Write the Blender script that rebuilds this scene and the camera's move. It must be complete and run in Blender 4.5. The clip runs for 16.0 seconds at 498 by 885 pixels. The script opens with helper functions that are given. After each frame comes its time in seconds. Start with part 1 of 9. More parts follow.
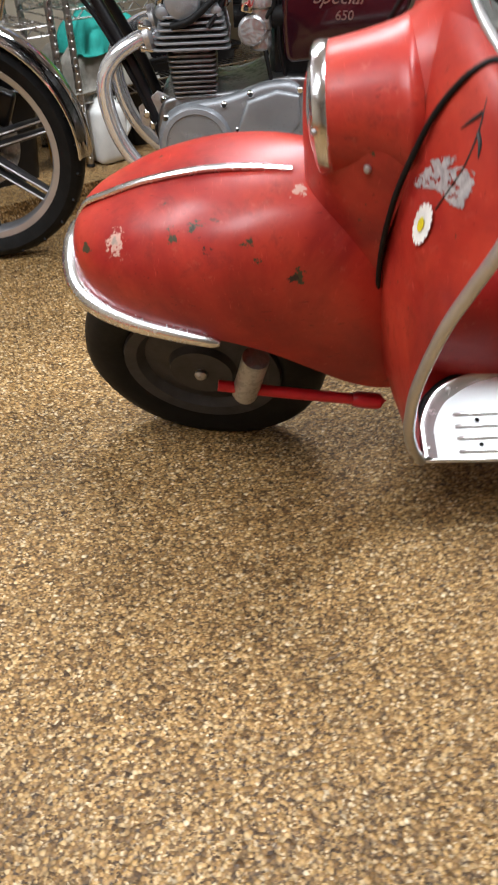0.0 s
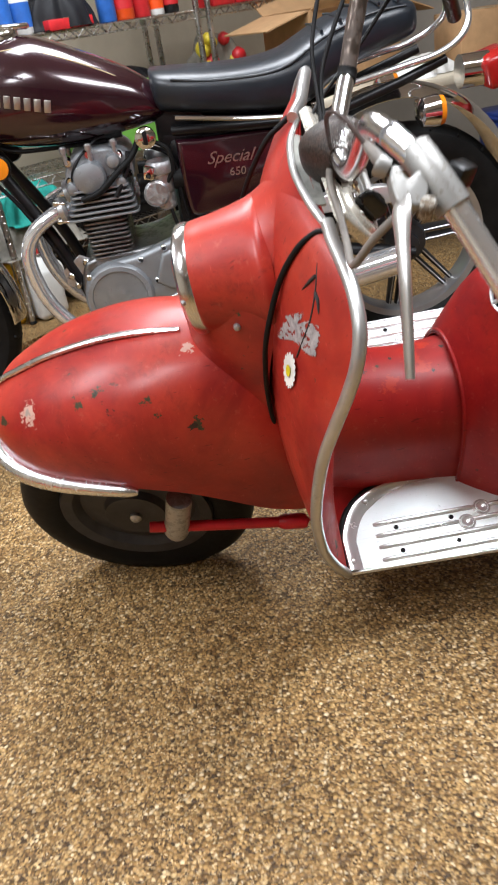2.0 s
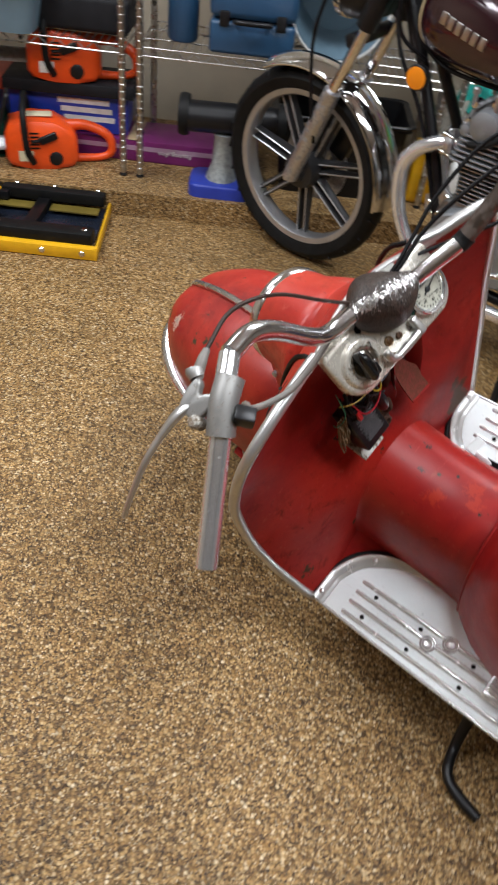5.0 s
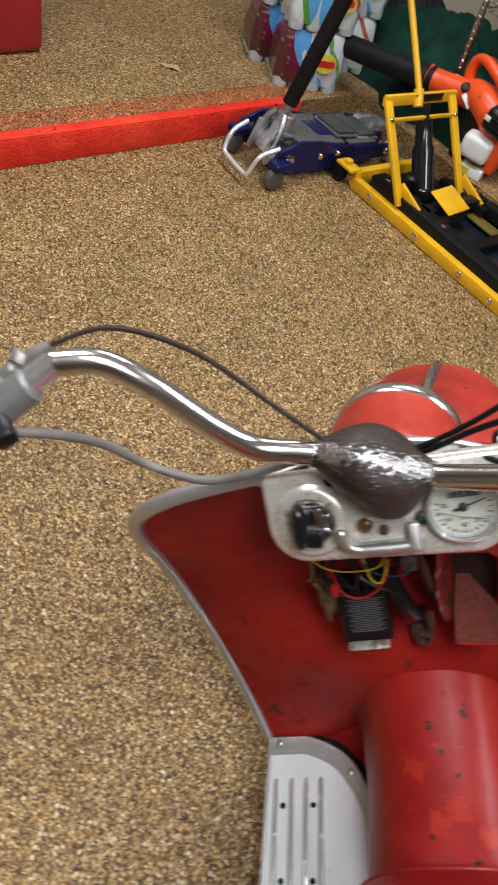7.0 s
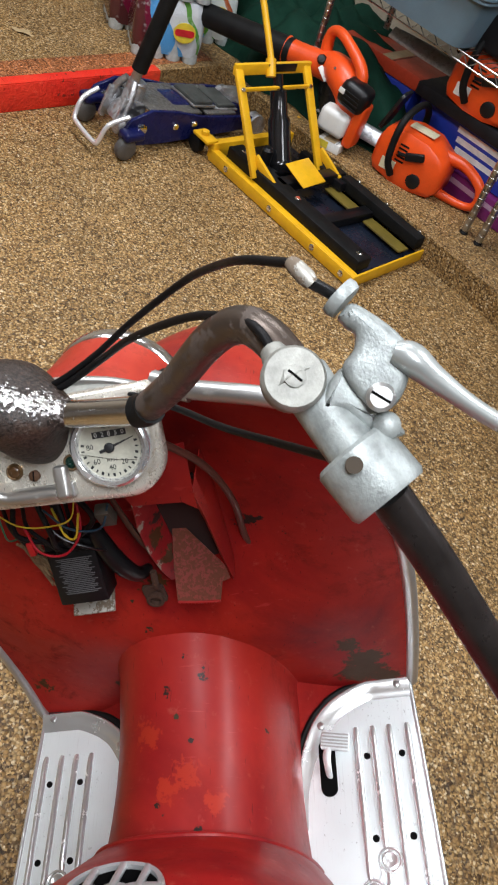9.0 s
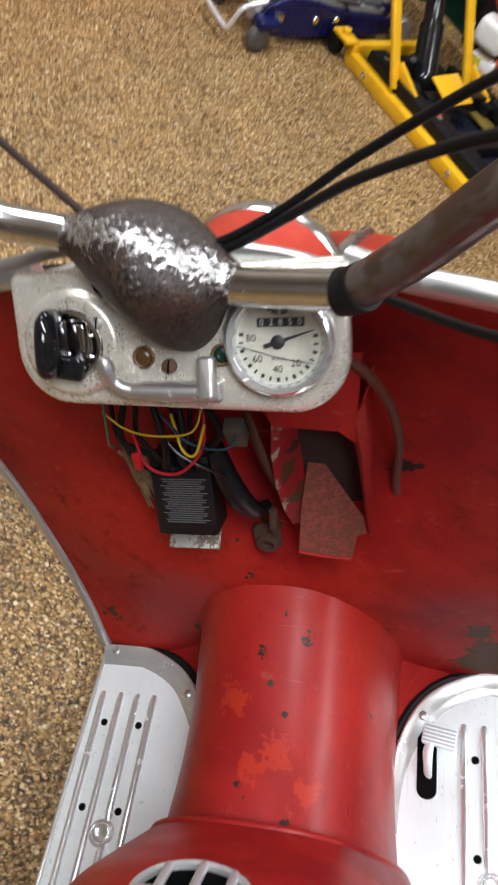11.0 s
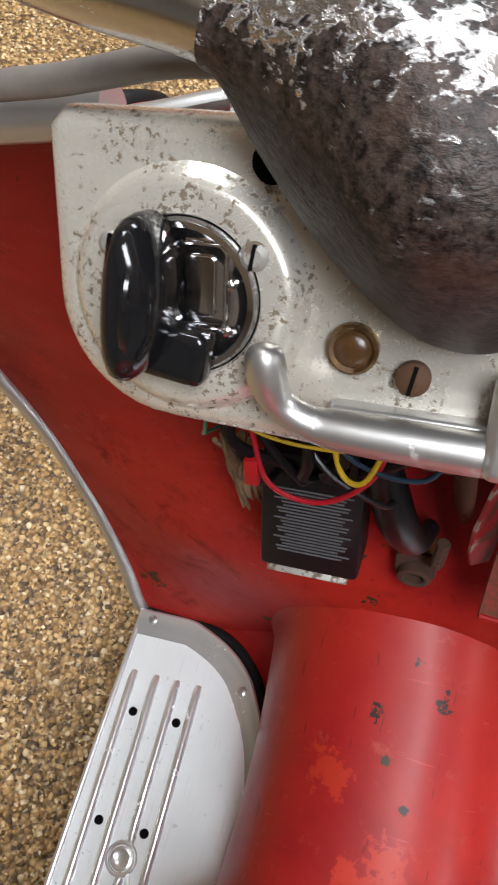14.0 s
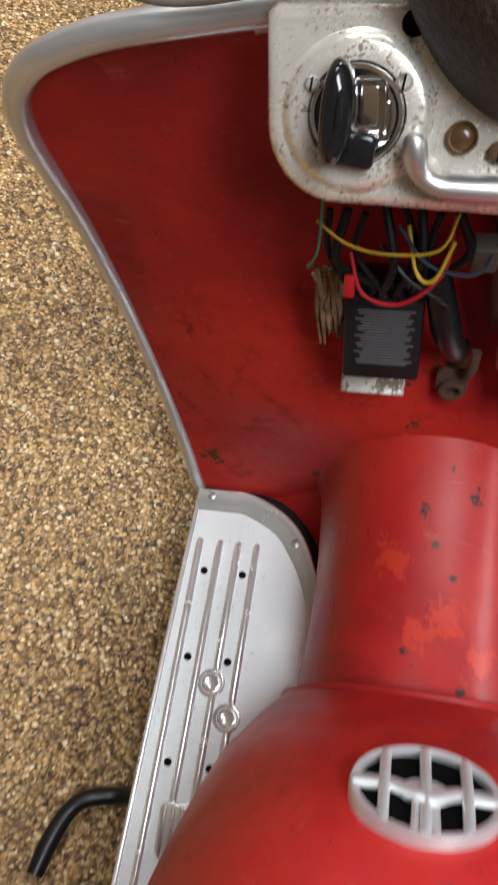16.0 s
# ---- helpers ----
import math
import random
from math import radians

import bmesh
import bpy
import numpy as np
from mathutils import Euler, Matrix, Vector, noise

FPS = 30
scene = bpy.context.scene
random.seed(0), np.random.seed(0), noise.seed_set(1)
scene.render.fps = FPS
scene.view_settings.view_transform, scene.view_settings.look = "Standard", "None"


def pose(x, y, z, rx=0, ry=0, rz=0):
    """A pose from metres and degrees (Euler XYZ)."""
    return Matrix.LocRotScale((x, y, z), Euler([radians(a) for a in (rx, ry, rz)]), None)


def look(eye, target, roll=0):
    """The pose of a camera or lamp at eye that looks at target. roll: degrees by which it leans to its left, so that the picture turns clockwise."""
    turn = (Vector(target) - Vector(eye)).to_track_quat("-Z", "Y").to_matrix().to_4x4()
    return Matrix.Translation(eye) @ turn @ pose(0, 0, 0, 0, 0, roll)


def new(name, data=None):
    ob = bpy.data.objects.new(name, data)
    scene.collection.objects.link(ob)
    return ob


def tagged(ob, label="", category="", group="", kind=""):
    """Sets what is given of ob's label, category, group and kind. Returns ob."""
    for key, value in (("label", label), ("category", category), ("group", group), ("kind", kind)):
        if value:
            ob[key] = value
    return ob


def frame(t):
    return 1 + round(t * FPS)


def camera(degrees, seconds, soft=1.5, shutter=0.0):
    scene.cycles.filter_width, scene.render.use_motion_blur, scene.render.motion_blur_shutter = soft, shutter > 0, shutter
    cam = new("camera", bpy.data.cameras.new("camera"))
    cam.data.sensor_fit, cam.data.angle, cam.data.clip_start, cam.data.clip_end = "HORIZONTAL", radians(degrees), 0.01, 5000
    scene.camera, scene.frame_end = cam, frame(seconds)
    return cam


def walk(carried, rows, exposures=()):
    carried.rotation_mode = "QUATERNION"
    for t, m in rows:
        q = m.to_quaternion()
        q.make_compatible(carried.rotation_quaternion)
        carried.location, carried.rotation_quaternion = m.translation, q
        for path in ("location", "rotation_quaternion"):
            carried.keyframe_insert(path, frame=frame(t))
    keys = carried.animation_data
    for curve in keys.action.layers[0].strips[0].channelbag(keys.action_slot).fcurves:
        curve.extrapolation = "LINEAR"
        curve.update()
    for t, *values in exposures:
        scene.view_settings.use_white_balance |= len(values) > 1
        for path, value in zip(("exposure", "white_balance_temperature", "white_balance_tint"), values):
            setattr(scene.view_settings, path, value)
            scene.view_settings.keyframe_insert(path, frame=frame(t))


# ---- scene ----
cam = camera(36.1, 16.0, 1.9, 0.5)
METRES, EYE, TILT, LEAN, TURN = 4.00, 1.520, -95.007, -38.577, 85.209
PATH = [
    (0, (0.319, 0.143, 0.963), (0.309, 1.738, -0.244), -2.6),
    (0.5, (0.376, 0.126, 0.868), (0.273, 1.803, -0.217), -11.1),
    (1, (0.42, 0.106, 0.925), (0.377, 1.87, -0.015), -12.9),
    (1.5, (0.416, 0.12, 0.974), (0.45, 1.894, 0.051), -10.2),
    (2, (0.433, 0.101, 1.03), (0.486, 1.846, 0.055), -9.3),
    (2.5, (0.396, -0.004, 1.303), (0.463, 1.53, 0.021), -5.4),
    (3, (0.4, -0.042, 1.395), (0.458, 1.533, 0.164), 0.6),
    (3.5, (0.548, 0.042, 1.375), (0.512, 1.51, 0.018), 5.4),
    (4, (0.769, 0.078, 1.372), (0.39, 1.505, 0.022), 7.1),
    (4.5, (0.94, 0.149, 1.381), (0.184, 1.418, 0.033), 4.5),
    (4.7, (0.987, 0.206, 1.377), (0.184, 1.451, 0.033), 5.3),
    (6.8, (1.074, 0.815, 1.373), (-0.265, 1.115, -0.083), 16.9),
    (7, (1.065, 0.886, 1.364), (-0.268, 1.099, -0.112), 16.9),
    (7.5, (1.072, 1.049, 1.373), (-0.287, 1.219, -0.084), 18.6),
    (8, (1.059, 1.117, 1.377), (-0.317, 1.359, -0.055), 20.1),
    (8.2, (1.051, 1.141, 1.373), (-0.321, 1.436, -0.052), 20.7),
    (10.3, (1.073, 1.134, 1.32), (-0.208, 1.537, -0.161), 20.9),
    (10.5, (1.064, 1.123, 1.307), (-0.207, 1.481, -0.195), 21.1),
    (11, (0.968, 1.089, 1.194), (-0.214, 1.371, -0.395), 27.6),
    (11.5, (0.841, 1.119, 1.069), (-0.204, 1.49, -0.596), 35.7),
    (12, (0.794, 1.119, 1.015), (-0.192, 1.55, -0.671), 37.6),
    (12.5, (0.769, 1.098, 0.994), (-0.176, 1.542, -0.712), 39.8),
    (13, (0.767, 1.082, 0.986), (-0.124, 1.546, -0.743), 43.0),
    (13.5, (0.766, 1.04, 0.995), (-0.103, 1.465, -0.756), 43.8),
    (14, (0.764, 1.024, 0.983), (-0.086, 1.389, -0.79), 42.2),
    (14.5, (0.77, 1.015, 0.983), (-0.066, 1.366, -0.8), 41.5),
    (15, (0.775, 1.001, 0.991), (-0.052, 1.36, -0.794), 41.4),
    (15.5, (0.813, 0.985, 1.004), (0.01, 1.39, -0.782), 42.5),
    (16, (0.928, 0.943, 1.043), (0.111, 1.425, -0.718), 43.9),
]
EXPOSURE = [(0, 0.1), (0.5, -0.1), (1, 0.0), (1.5, 0.0), (2, 0.08), (2.5, -0.06), (3, -0.16), (3.5, -0.14), (4, -0.27), (4.5, -0.3), (7, -0.42), (8, -0.38), (10.5, -0.33), (11, -0.2), (12.5, 0.14), (13, 0.06), (14, -0.05), (16, -0.05)]
walk(cam, [(t, look(eye, target, roll)) for t, eye, target, roll in PATH], EXPOSURE)

# ---------------- world and light ----------------
world = bpy.data.worlds.new("garage_world")
scene.world = world
world.use_nodes = True
world.node_tree.nodes["Background"].inputs[0].default_value = (0.75, 0.85, 1.0, 1)
world.node_tree.nodes["Background"].inputs[1].default_value = 0.015

ROOM = pose(0, 0, 0, 0, 0, 38.3)      # the garage's walls stand at an angle to the scooter


def strip_lamp(p, q, watts, length=1.2, width=0.22, turn=0.0):
    lamp = bpy.data.lights.new("ceiling_light", "AREA")
    lamp.shape, lamp.size, lamp.size_y, lamp.energy = "RECTANGLE", length, width, watts
    lamp.color = (0.955, 1.0, 1.07)
    ob = new("ceiling_light_glow", lamp)
    ob.matrix_world = ROOM @ pose(p, q, 2.405, 0, 0, turn)
    return ob


LAMPS = [(-0.3, 0.2, 44), (-0.3, 1.7, 46), (1.78, -0.08, 54), (1.9, 1.85, 48)]
for p, q, watts in LAMPS:
    strip_lamp(p, q, watts, 1.25, 0.5)


# ---------------- mesh helpers ----------------
def catmull(pts, n=8):
    """A smooth line through the points."""
    pts = [Vector(p) for p in pts]
    if len(pts) < 3 or n < 2:
        return pts
    out = []
    for i in range(len(pts) - 1):
        a = pts[i - 1] if i else pts[0] * 2 - pts[1]
        b, c = pts[i], pts[i + 1]
        d = pts[i + 2] if i + 2 < len(pts) else pts[-1] * 2 - pts[-2]
        for k in range(n):
            t = k / n
            out.append(0.5 * (2 * b + (c - a) * t + (2 * a - 5 * b + 4 * c - d) * t * t + (3 * b - a - 3 * c + d) * t ** 3))
    return out + [pts[-1]]


def lerp_rows(rows, n=6):
    """Rows of numbers, smoothed along the first axis."""
    size = len(rows[0])
    out = []
    rows = [list(r) for r in rows]
    for i in range(len(rows) - 1):
        a = rows[i - 1] if i else [2 * u - v for u, v in zip(rows[0], rows[1])]
        b, c = rows[i], rows[i + 1]
        d = rows[i + 2] if i + 2 < len(rows) else [2 * u - v for u, v in zip(rows[-1], rows[-2])]
        for k in range(n):
            t = k / n
            out.append([0.5 * (2 * b[j] + (c[j] - a[j]) * t + (2 * a[j] - 5 * b[j] + 4 * c[j] - d[j]) * t * t
                               + (3 * b[j] - a[j] - 3 * c[j] + d[j]) * t ** 3) for j in range(size)])
    return out + [rows[-1]]


def loft(bm, rings, closed=True, caps=(True, True)):
    vs = [[bm.verts.new(p) for p in ring] for ring in rings]
    m = len(vs[0])
    for a, b in zip(vs, vs[1:]):
        for i in range(m if closed else m - 1):
            j = (i + 1) % m
            bm.faces.new((a[i], a[j], b[j], b[i]))
    if closed and caps[0]:
        bm.faces.new(vs[0][::-1])
    if closed and caps[1]:
        bm.faces.new(vs[-1])
    return vs


def tube(bm, pts, r, seg=12, smooth=8, caps=True, flat=1.0):
    """A round bar along a smooth line; r is one radius or one per given point."""
    line = catmull(pts, smooth)
    if isinstance(r, (list, tuple)):
        rad = [x[0] for x in lerp_rows([[v] for v in r], smooth if len(pts) > 2 else 1)]
        if len(rad) != len(line):
            rad = [r[0] + (r[-1] - r[0]) * i / (len(line) - 1) for i in range(len(line))]
    else:
        rad = [r] * len(line)
    rings, side = [], None
    for i, p in enumerate(line):
        way = (line[min(i + 1, len(line) - 1)] - line[max(i - 1, 0)]).normalized()
        if side is None:
            side = way.orthogonal().normalized()
        side = (side - way * side.dot(way)).normalized()
        other = way.cross(side)
        rings.append([p + rad[i] * (math.cos(2 * math.pi * k / seg) * side + flat * math.sin(2 * math.pi * k / seg) * other) for k in range(seg)])
    loft(bm, rings, True, (caps, caps))
    return bm


def lathe(bm, profile, m=Matrix(), seg=32, caps=(True, True)):
    """A turned form round z: rows of (radius, height), placed by m."""
    rings = [[m @ Vector((r * math.cos(2 * math.pi * k / seg), r * math.sin(2 * math.pi * k / seg), h)) for k in range(seg)] for r, h in profile]
    loft(bm, rings, True, caps)
    return bm


def box(bm, size, m=Matrix(), bevel=0.0, seg=2):
    made = bmesh.ops.create_cube(bm, size=1.0, matrix=m @ Matrix.Diagonal((*size, 1)))
    if bevel > 0:
        edges = list({e for v in made["verts"] for e in v.link_edges})
        bmesh.ops.bevel(bm, geom=edges, offset=bevel, segments=seg, profile=0.5, affect="EDGES")
    return bm


def inset(outline, d):
    """The outline moved inwards by d."""
    n = len(outline)
    area = sum(outline[i][0] * outline[(i + 1) % n][1] - outline[(i + 1) % n][0] * outline[i][1] for i in range(n))
    turn = 1 if area > 0 else -1
    out = []
    for i in range(n):
        a, b, c = Vector(outline[i - 1]), Vector(outline[i]), Vector(outline[(i + 1) % n])
        u, v = (b - a).normalized(), (c - b).normalized()
        nu, nv = Vector((-u.y, u.x)) * turn, Vector((-v.y, v.x)) * turn
        m = (nu + nv)
        m = m / max(m.length_squared / 2, 0.6)
        out.append(tuple(b + m * d))
    return out


def plate(bm, outline, depth, m=Matrix(), bevel=0.0):
    """A flat plate with the outline in x and y, its top at z = 0 and rounded over by bevel."""
    rings = [[m @ Vector((x, y, -depth)) for x, y in outline]]
    steps = 4 if bevel else 0
    for k in range(steps + 1):
        t = 0.5 * math.pi * k / steps if steps else 0.0
        rings.append([m @ Vector((x, y, -bevel * (1 - math.sin(t)))) for x, y in inset(outline, bevel * (1 - math.cos(t)))])
    loft(bm, rings)
    return bm


def solid(bm, thick):
    """Gives an open skin its thickness."""
    bmesh.ops.recalc_face_normals(bm, faces=bm.faces[:])
    bmesh.ops.solidify(bm, geom=bm.faces[:], thickness=thick)
    return bm


def finish(bm, name, material, angle=38):
    bmesh.ops.remove_doubles(bm, verts=bm.verts[:], dist=1e-5)
    bmesh.ops.recalc_face_normals(bm, faces=bm.faces[:])
    for f in bm.faces:
        f.smooth = True
    lim = radians(angle)
    for e in bm.edges:
        if len(e.link_faces) == 2 and e.calc_face_angle(0) > lim:
            e.smooth = False
    me = bpy.data.meshes.new(name)
    bm.to_mesh(me)
    bm.free()
    me.materials.append(material)
    return me


def part(name, bm, material, parent, label="", angle=38):
    ob = new(name, finish(bm, name, material, angle))
    ob.parent = parent
    return tagged(ob, label)


def thing(name, m, label, category, group="", kind=""):
    ob = new(name)
    ob.empty_display_size = 0.1
    ob.matrix_world = m
    return tagged(ob, label, category, group, kind)


def solo(name, bm, material, label, category, m=Matrix(), group="", kind="", angle=38):
    ob = new(name, finish(bm, name, material, angle))
    ob.matrix_world = m
    return tagged(ob, label, category, group, kind)


def B():
    return bmesh.new()


def rounded(w, h, r, n=6):
    """Outline of a rectangle with round corners, about the middle."""
    out = []
    for cx, cy, a in ((w / 2 - r, h / 2 - r, 0), (-w / 2 + r, h / 2 - r, 90), (-w / 2 + r, -h / 2 + r, 180), (w / 2 - r, -h / 2 + r, 270)):
        for k in range(n + 1):
            t = radians(a + 90 * k / n)
            out.append((cx + r * math.cos(t), cy + r * math.sin(t)))
    return out


# ---------------- materials ----------------
def material(name, colour=(0.5, 0.5, 0.5), rough=0.5, metal=0.0, coat=0.0):
    mat = bpy.data.materials.new(name)
    mat.use_nodes = True
    b = mat.node_tree.nodes["Principled BSDF"]
    b.inputs["Base Color"].default_value = (*colour, 1)
    b.inputs["Roughness"].default_value = rough
    b.inputs["Metallic"].default_value = metal
    b.inputs["Coat Weight"].default_value = coat
    b.inputs["Coat Roughness"].default_value = 0.08
    return mat


class Nodes:
    """Short names for building a material's nodes."""

    def __init__(self, mat):
        self.t = mat.node_tree
        self.b = self.t.nodes["Principled BSDF"]
        self.co = self.t.nodes.new("ShaderNodeTexCoord").outputs["Object"]

    def noise(self, scale, detail=4.0, rough=0.55, vec=None, dist=0.0):
        n = self.t.nodes.new("ShaderNodeTexNoise")
        n.inputs["Scale"].default_value, n.inputs["Detail"].default_value, n.inputs["Roughness"].default_value = scale, detail, rough
        n.inputs["Distortion"].default_value = dist
        self.t.links.new(vec or self.co, n.inputs["Vector"])
        return n.outputs["Fac"]

    def voronoi(self, scale, feature="F1", out="Distance", vec=None):
        n = self.t.nodes.new("ShaderNodeTexVoronoi")
        n.feature = feature
        n.inputs["Scale"].default_value = scale
        self.t.links.new(vec or self.co, n.inputs["Vector"])
        return n.outputs[out]

    def ramp(self, fac, stops):
        n = self.t.nodes.new("ShaderNodeValToRGB")
        el = n.color_ramp.elements
        while len(el) < len(stops):
            el.new(0.5)
        for e, (p, c) in zip(el, stops):
            e.position = p
            e.color = (*c, 1) if isinstance(c, tuple) else (c, c, c, 1)
        self.t.links.new(fac, n.inputs["Fac"])
        return n.outputs["Color"]

    def mix(self, fac, a, b, mode="MIX"):
        n = self.t.nodes.new("ShaderNodeMix")
        n.data_type, n.blend_type = "RGBA", mode
        for sock, v in ((n.inputs["Factor"], fac), (n.inputs["A"], a), (n.inputs["B"], b)):
            pass
        ins = [s for s in n.inputs if s.enabled]
        for sock, v in zip(ins, (fac, a, b)):
            if isinstance(v, (int, float)):
                sock.default_value = v
            elif isinstance(v, tuple):
                sock.default_value = (*v, 1)
            else:
                self.t.links.new(v, sock)
        return [s for s in n.outputs if s.enabled][0]

    def math(self, op, a, b=0.0):
        n = self.t.nodes.new("ShaderNodeMath")
        n.operation = op
        for sock, v in zip(n.inputs, (a, b)):
            if isinstance(v, (int, float)):
                sock.default_value = v
            else:
                self.t.links.new(v, sock)
        return n.outputs[0]

    def set(self, name, v):
        if isinstance(v, (int, float)):
            self.b.inputs[name].default_value = v
        else:
            self.t.links.new(v, self.b.inputs[name])

    def bump(self, height, strength=0.3, dist=0.002):
        n = self.t.nodes.new("ShaderNodeBump")
        n.inputs["Strength"].default_value, n.inputs["Distance"].default_value = strength, dist
        self.t.links.new(height, n.inputs["Height"])
        self.t.links.new(n.outputs["Normal"], self.b.inputs["Normal"])


def pebble_floor(name, tint=(1, 1, 1)):
    """Washed aggregate: rounded river pebbles of 3 to 7 mm in brown resin."""
    mat = material(name, (0.2, 0.14, 0.08), 0.45)
    k = Nodes(mat)
    big, small = 160.0, 290.0
    cell = k.voronoi(big, "F1", "Color")
    d1 = k.voronoi(big, "F1", "Distance")
    cell2 = k.voronoi(small, "F1", "Color")
    sep = k.t.nodes.new("ShaderNodeSeparateColor")
    k.t.links.new(cell, sep.inputs[0])
    sep2 = k.t.nodes.new("ShaderNodeSeparateColor")
    k.t.links.new(cell2, sep2.inputs[0])
    stops = [(0.0, (0.065, 0.037, 0.017)), (0.14, (0.12, 0.068, 0.025)), (0.32, (0.22, 0.125, 0.044)), (0.58, (0.36, 0.215, 0.08)),
             (0.80, (0.52, 0.34, 0.14)), (0.92, (0.62, 0.45, 0.23)), (1.0, (0.76, 0.63, 0.42))]
    c1 = k.ramp(sep.outputs[0], stops)
    c2 = k.ramp(sep2.outputs[1], stops)
    col = k.mix(k.ramp(k.noise(60, 2), [(0.45, 0.0), (0.55, 1.0)]), c1, c2)
    gap = k.ramp(d1, [(0.32, 1.06), (0.80, 0.50)])
    col = k.mix(1.0, col, gap, "MULTIPLY")
    patch = k.ramp(k.noise(3.2, 6, 0.7), [(0.3, 0.70), (0.7, 1.15)])
    col = k.mix(1.0, col, patch, "MULTIPLY")
    col = k.mix(1.0, col, tint, "MULTIPLY")
    col = k.mix(1.0, col, (1.0, 0.96, 0.92), "MULTIPLY")
    k.set("Base Color", col)
    k.set("Specular IOR Level", 0.3)
    k.set("Roughness", k.ramp(sep.outputs[2], [(0.0, 0.3), (1.0, 0.6)]))
    k.bump(k.math("SUBTRACT", 1.0, d1), 0.8, 0.003)
    return mat


def red_paint(name, base=(0.36, 0.016, 0.012), dark=(0.16, 0.006, 0.007), pale=(0.46, 0.05, 0.028), chips=0.675, rough=0.4, spots=(), coat=0.12, gloss=0.4, grain=0.0):
    """Old red enamel: mottled respray, dulled patches, chips down to green primer and rust.
    spots: (place, radius, colour) of the larger chips and of one hole painted dark."""
    mat = material(name, base, rough, 0.0, coat)
    k = Nodes(mat)
    k.b.inputs["Coat Roughness"].default_value = 0.22
    k.b.inputs["Specular IOR Level"].default_value = gloss
    col = k.mix(k.ramp(k.noise(6, 6, 0.65), [(0.36, 0.0), (0.64, 1.0)]), base, pale)
    col = k.mix(k.ramp(k.noise(4.3, 5, 0.65, None, 0.6), [(0.44, 0.0), (0.70, 0.85)]), col, dark)
    streak = k.t.nodes.new("ShaderNodeMapping")
    streak.inputs["Scale"].default_value = (260.0, 26.0, 60.0)
    streak.inputs["Rotation"].default_value = (0.3, 0.5, 0.9)
    k.t.links.new(k.co, streak.inputs["Vector"])
    col = k.mix(k.ramp(k.noise(1.0, 3, 0.6, streak.outputs["Vector"]), [(0.66, 0.0), (0.72, 0.28)]), col, tuple(min(1.0, 1.5 * c + 0.05) for c in pale))
    grime = k.math("MULTIPLY", k.ramp(k.noise(24, 7, 0.72, None, 0.4), [(0.52, 0.0), (0.72, 0.75)]), k.ramp(k.noise(3.1, 3, 0.6), [(0.42, 0.0), (0.62, 1.0)]))
    col = k.mix(grime, col, tuple(0.42 * c + 0.004 for c in dark))
    cut = k.t.nodes.new("ShaderNodeMapping")
    cut.inputs["Scale"].default_value = (34.0, 300.0, 150.0)
    cut.inputs["Rotation"].default_value = (0.7, 0.2, 0.4)
    k.t.links.new(k.co, cut.inputs["Vector"])
    col = k.mix(k.ramp(k.noise(1.0, 2, 0.5, cut.outputs["Vector"]), [(0.69, 0.0), (0.73, 0.5)]), col, tuple(0.35 * c for c in dark))
    scuff = k.ramp(k.noise(55, 6, 0.7), [(0.60, 0.0), (0.72, 0.35)])
    col = k.mix(scuff, col, (0.5, 0.12, 0.08))
    chip = k.math("MULTIPLY", k.ramp(k.noise(38, 3, 0.55), [(chips, 0.0), (chips + 0.015, 1.0)]), k.ramp(k.noise(5.0, 2), [(0.47, 0.0), (0.56, 1.0)]))
    under = k.mix(k.ramp(k.noise(90, 2), [(0.4, 0.0), (0.6, 1.0)]), (0.030, 0.030, 0.016), (0.05, 0.024, 0.014))
    col = k.mix(chip, col, under)
    ragged = k.math("MULTIPLY", k.math("SUBTRACT", k.noise(95, 4, 0.7), 0.5), 0.075)
    for place, size, colour in spots:
        n = k.t.nodes.new("ShaderNodeVectorMath")
        n.operation = "DISTANCE"
        n.inputs[1].default_value = place
        k.t.links.new(k.co, n.inputs[0])
        far = k.math("ADD", n.outputs["Value"], k.math("MULTIPLY", ragged, min(1.0, size / 0.012)))
        f = k.ramp(k.math("DIVIDE", far, 2 * size), [(0.42, 1.0), (0.56, 0.0)])
        col = k.mix(f, col, colour)
    k.set("Base Color", col)
    k.set("Roughness", k.math("ADD", k.math("ADD", k.math("MULTIPLY", k.noise(14, 6, 0.7), 0.42), k.math("MULTIPLY", grime, 0.2)), rough - 0.20))
    if grain:
        k.bump(k.math("ADD", k.noise(110, 4, 0.6), k.noise(28, 3)), grain, 0.008)
    else:
        k.bump(k.math("SUBTRACT", k.noise(9, 3), k.math("MULTIPLY", chip, 0.6)), 0.25, 0.002)
    return mat


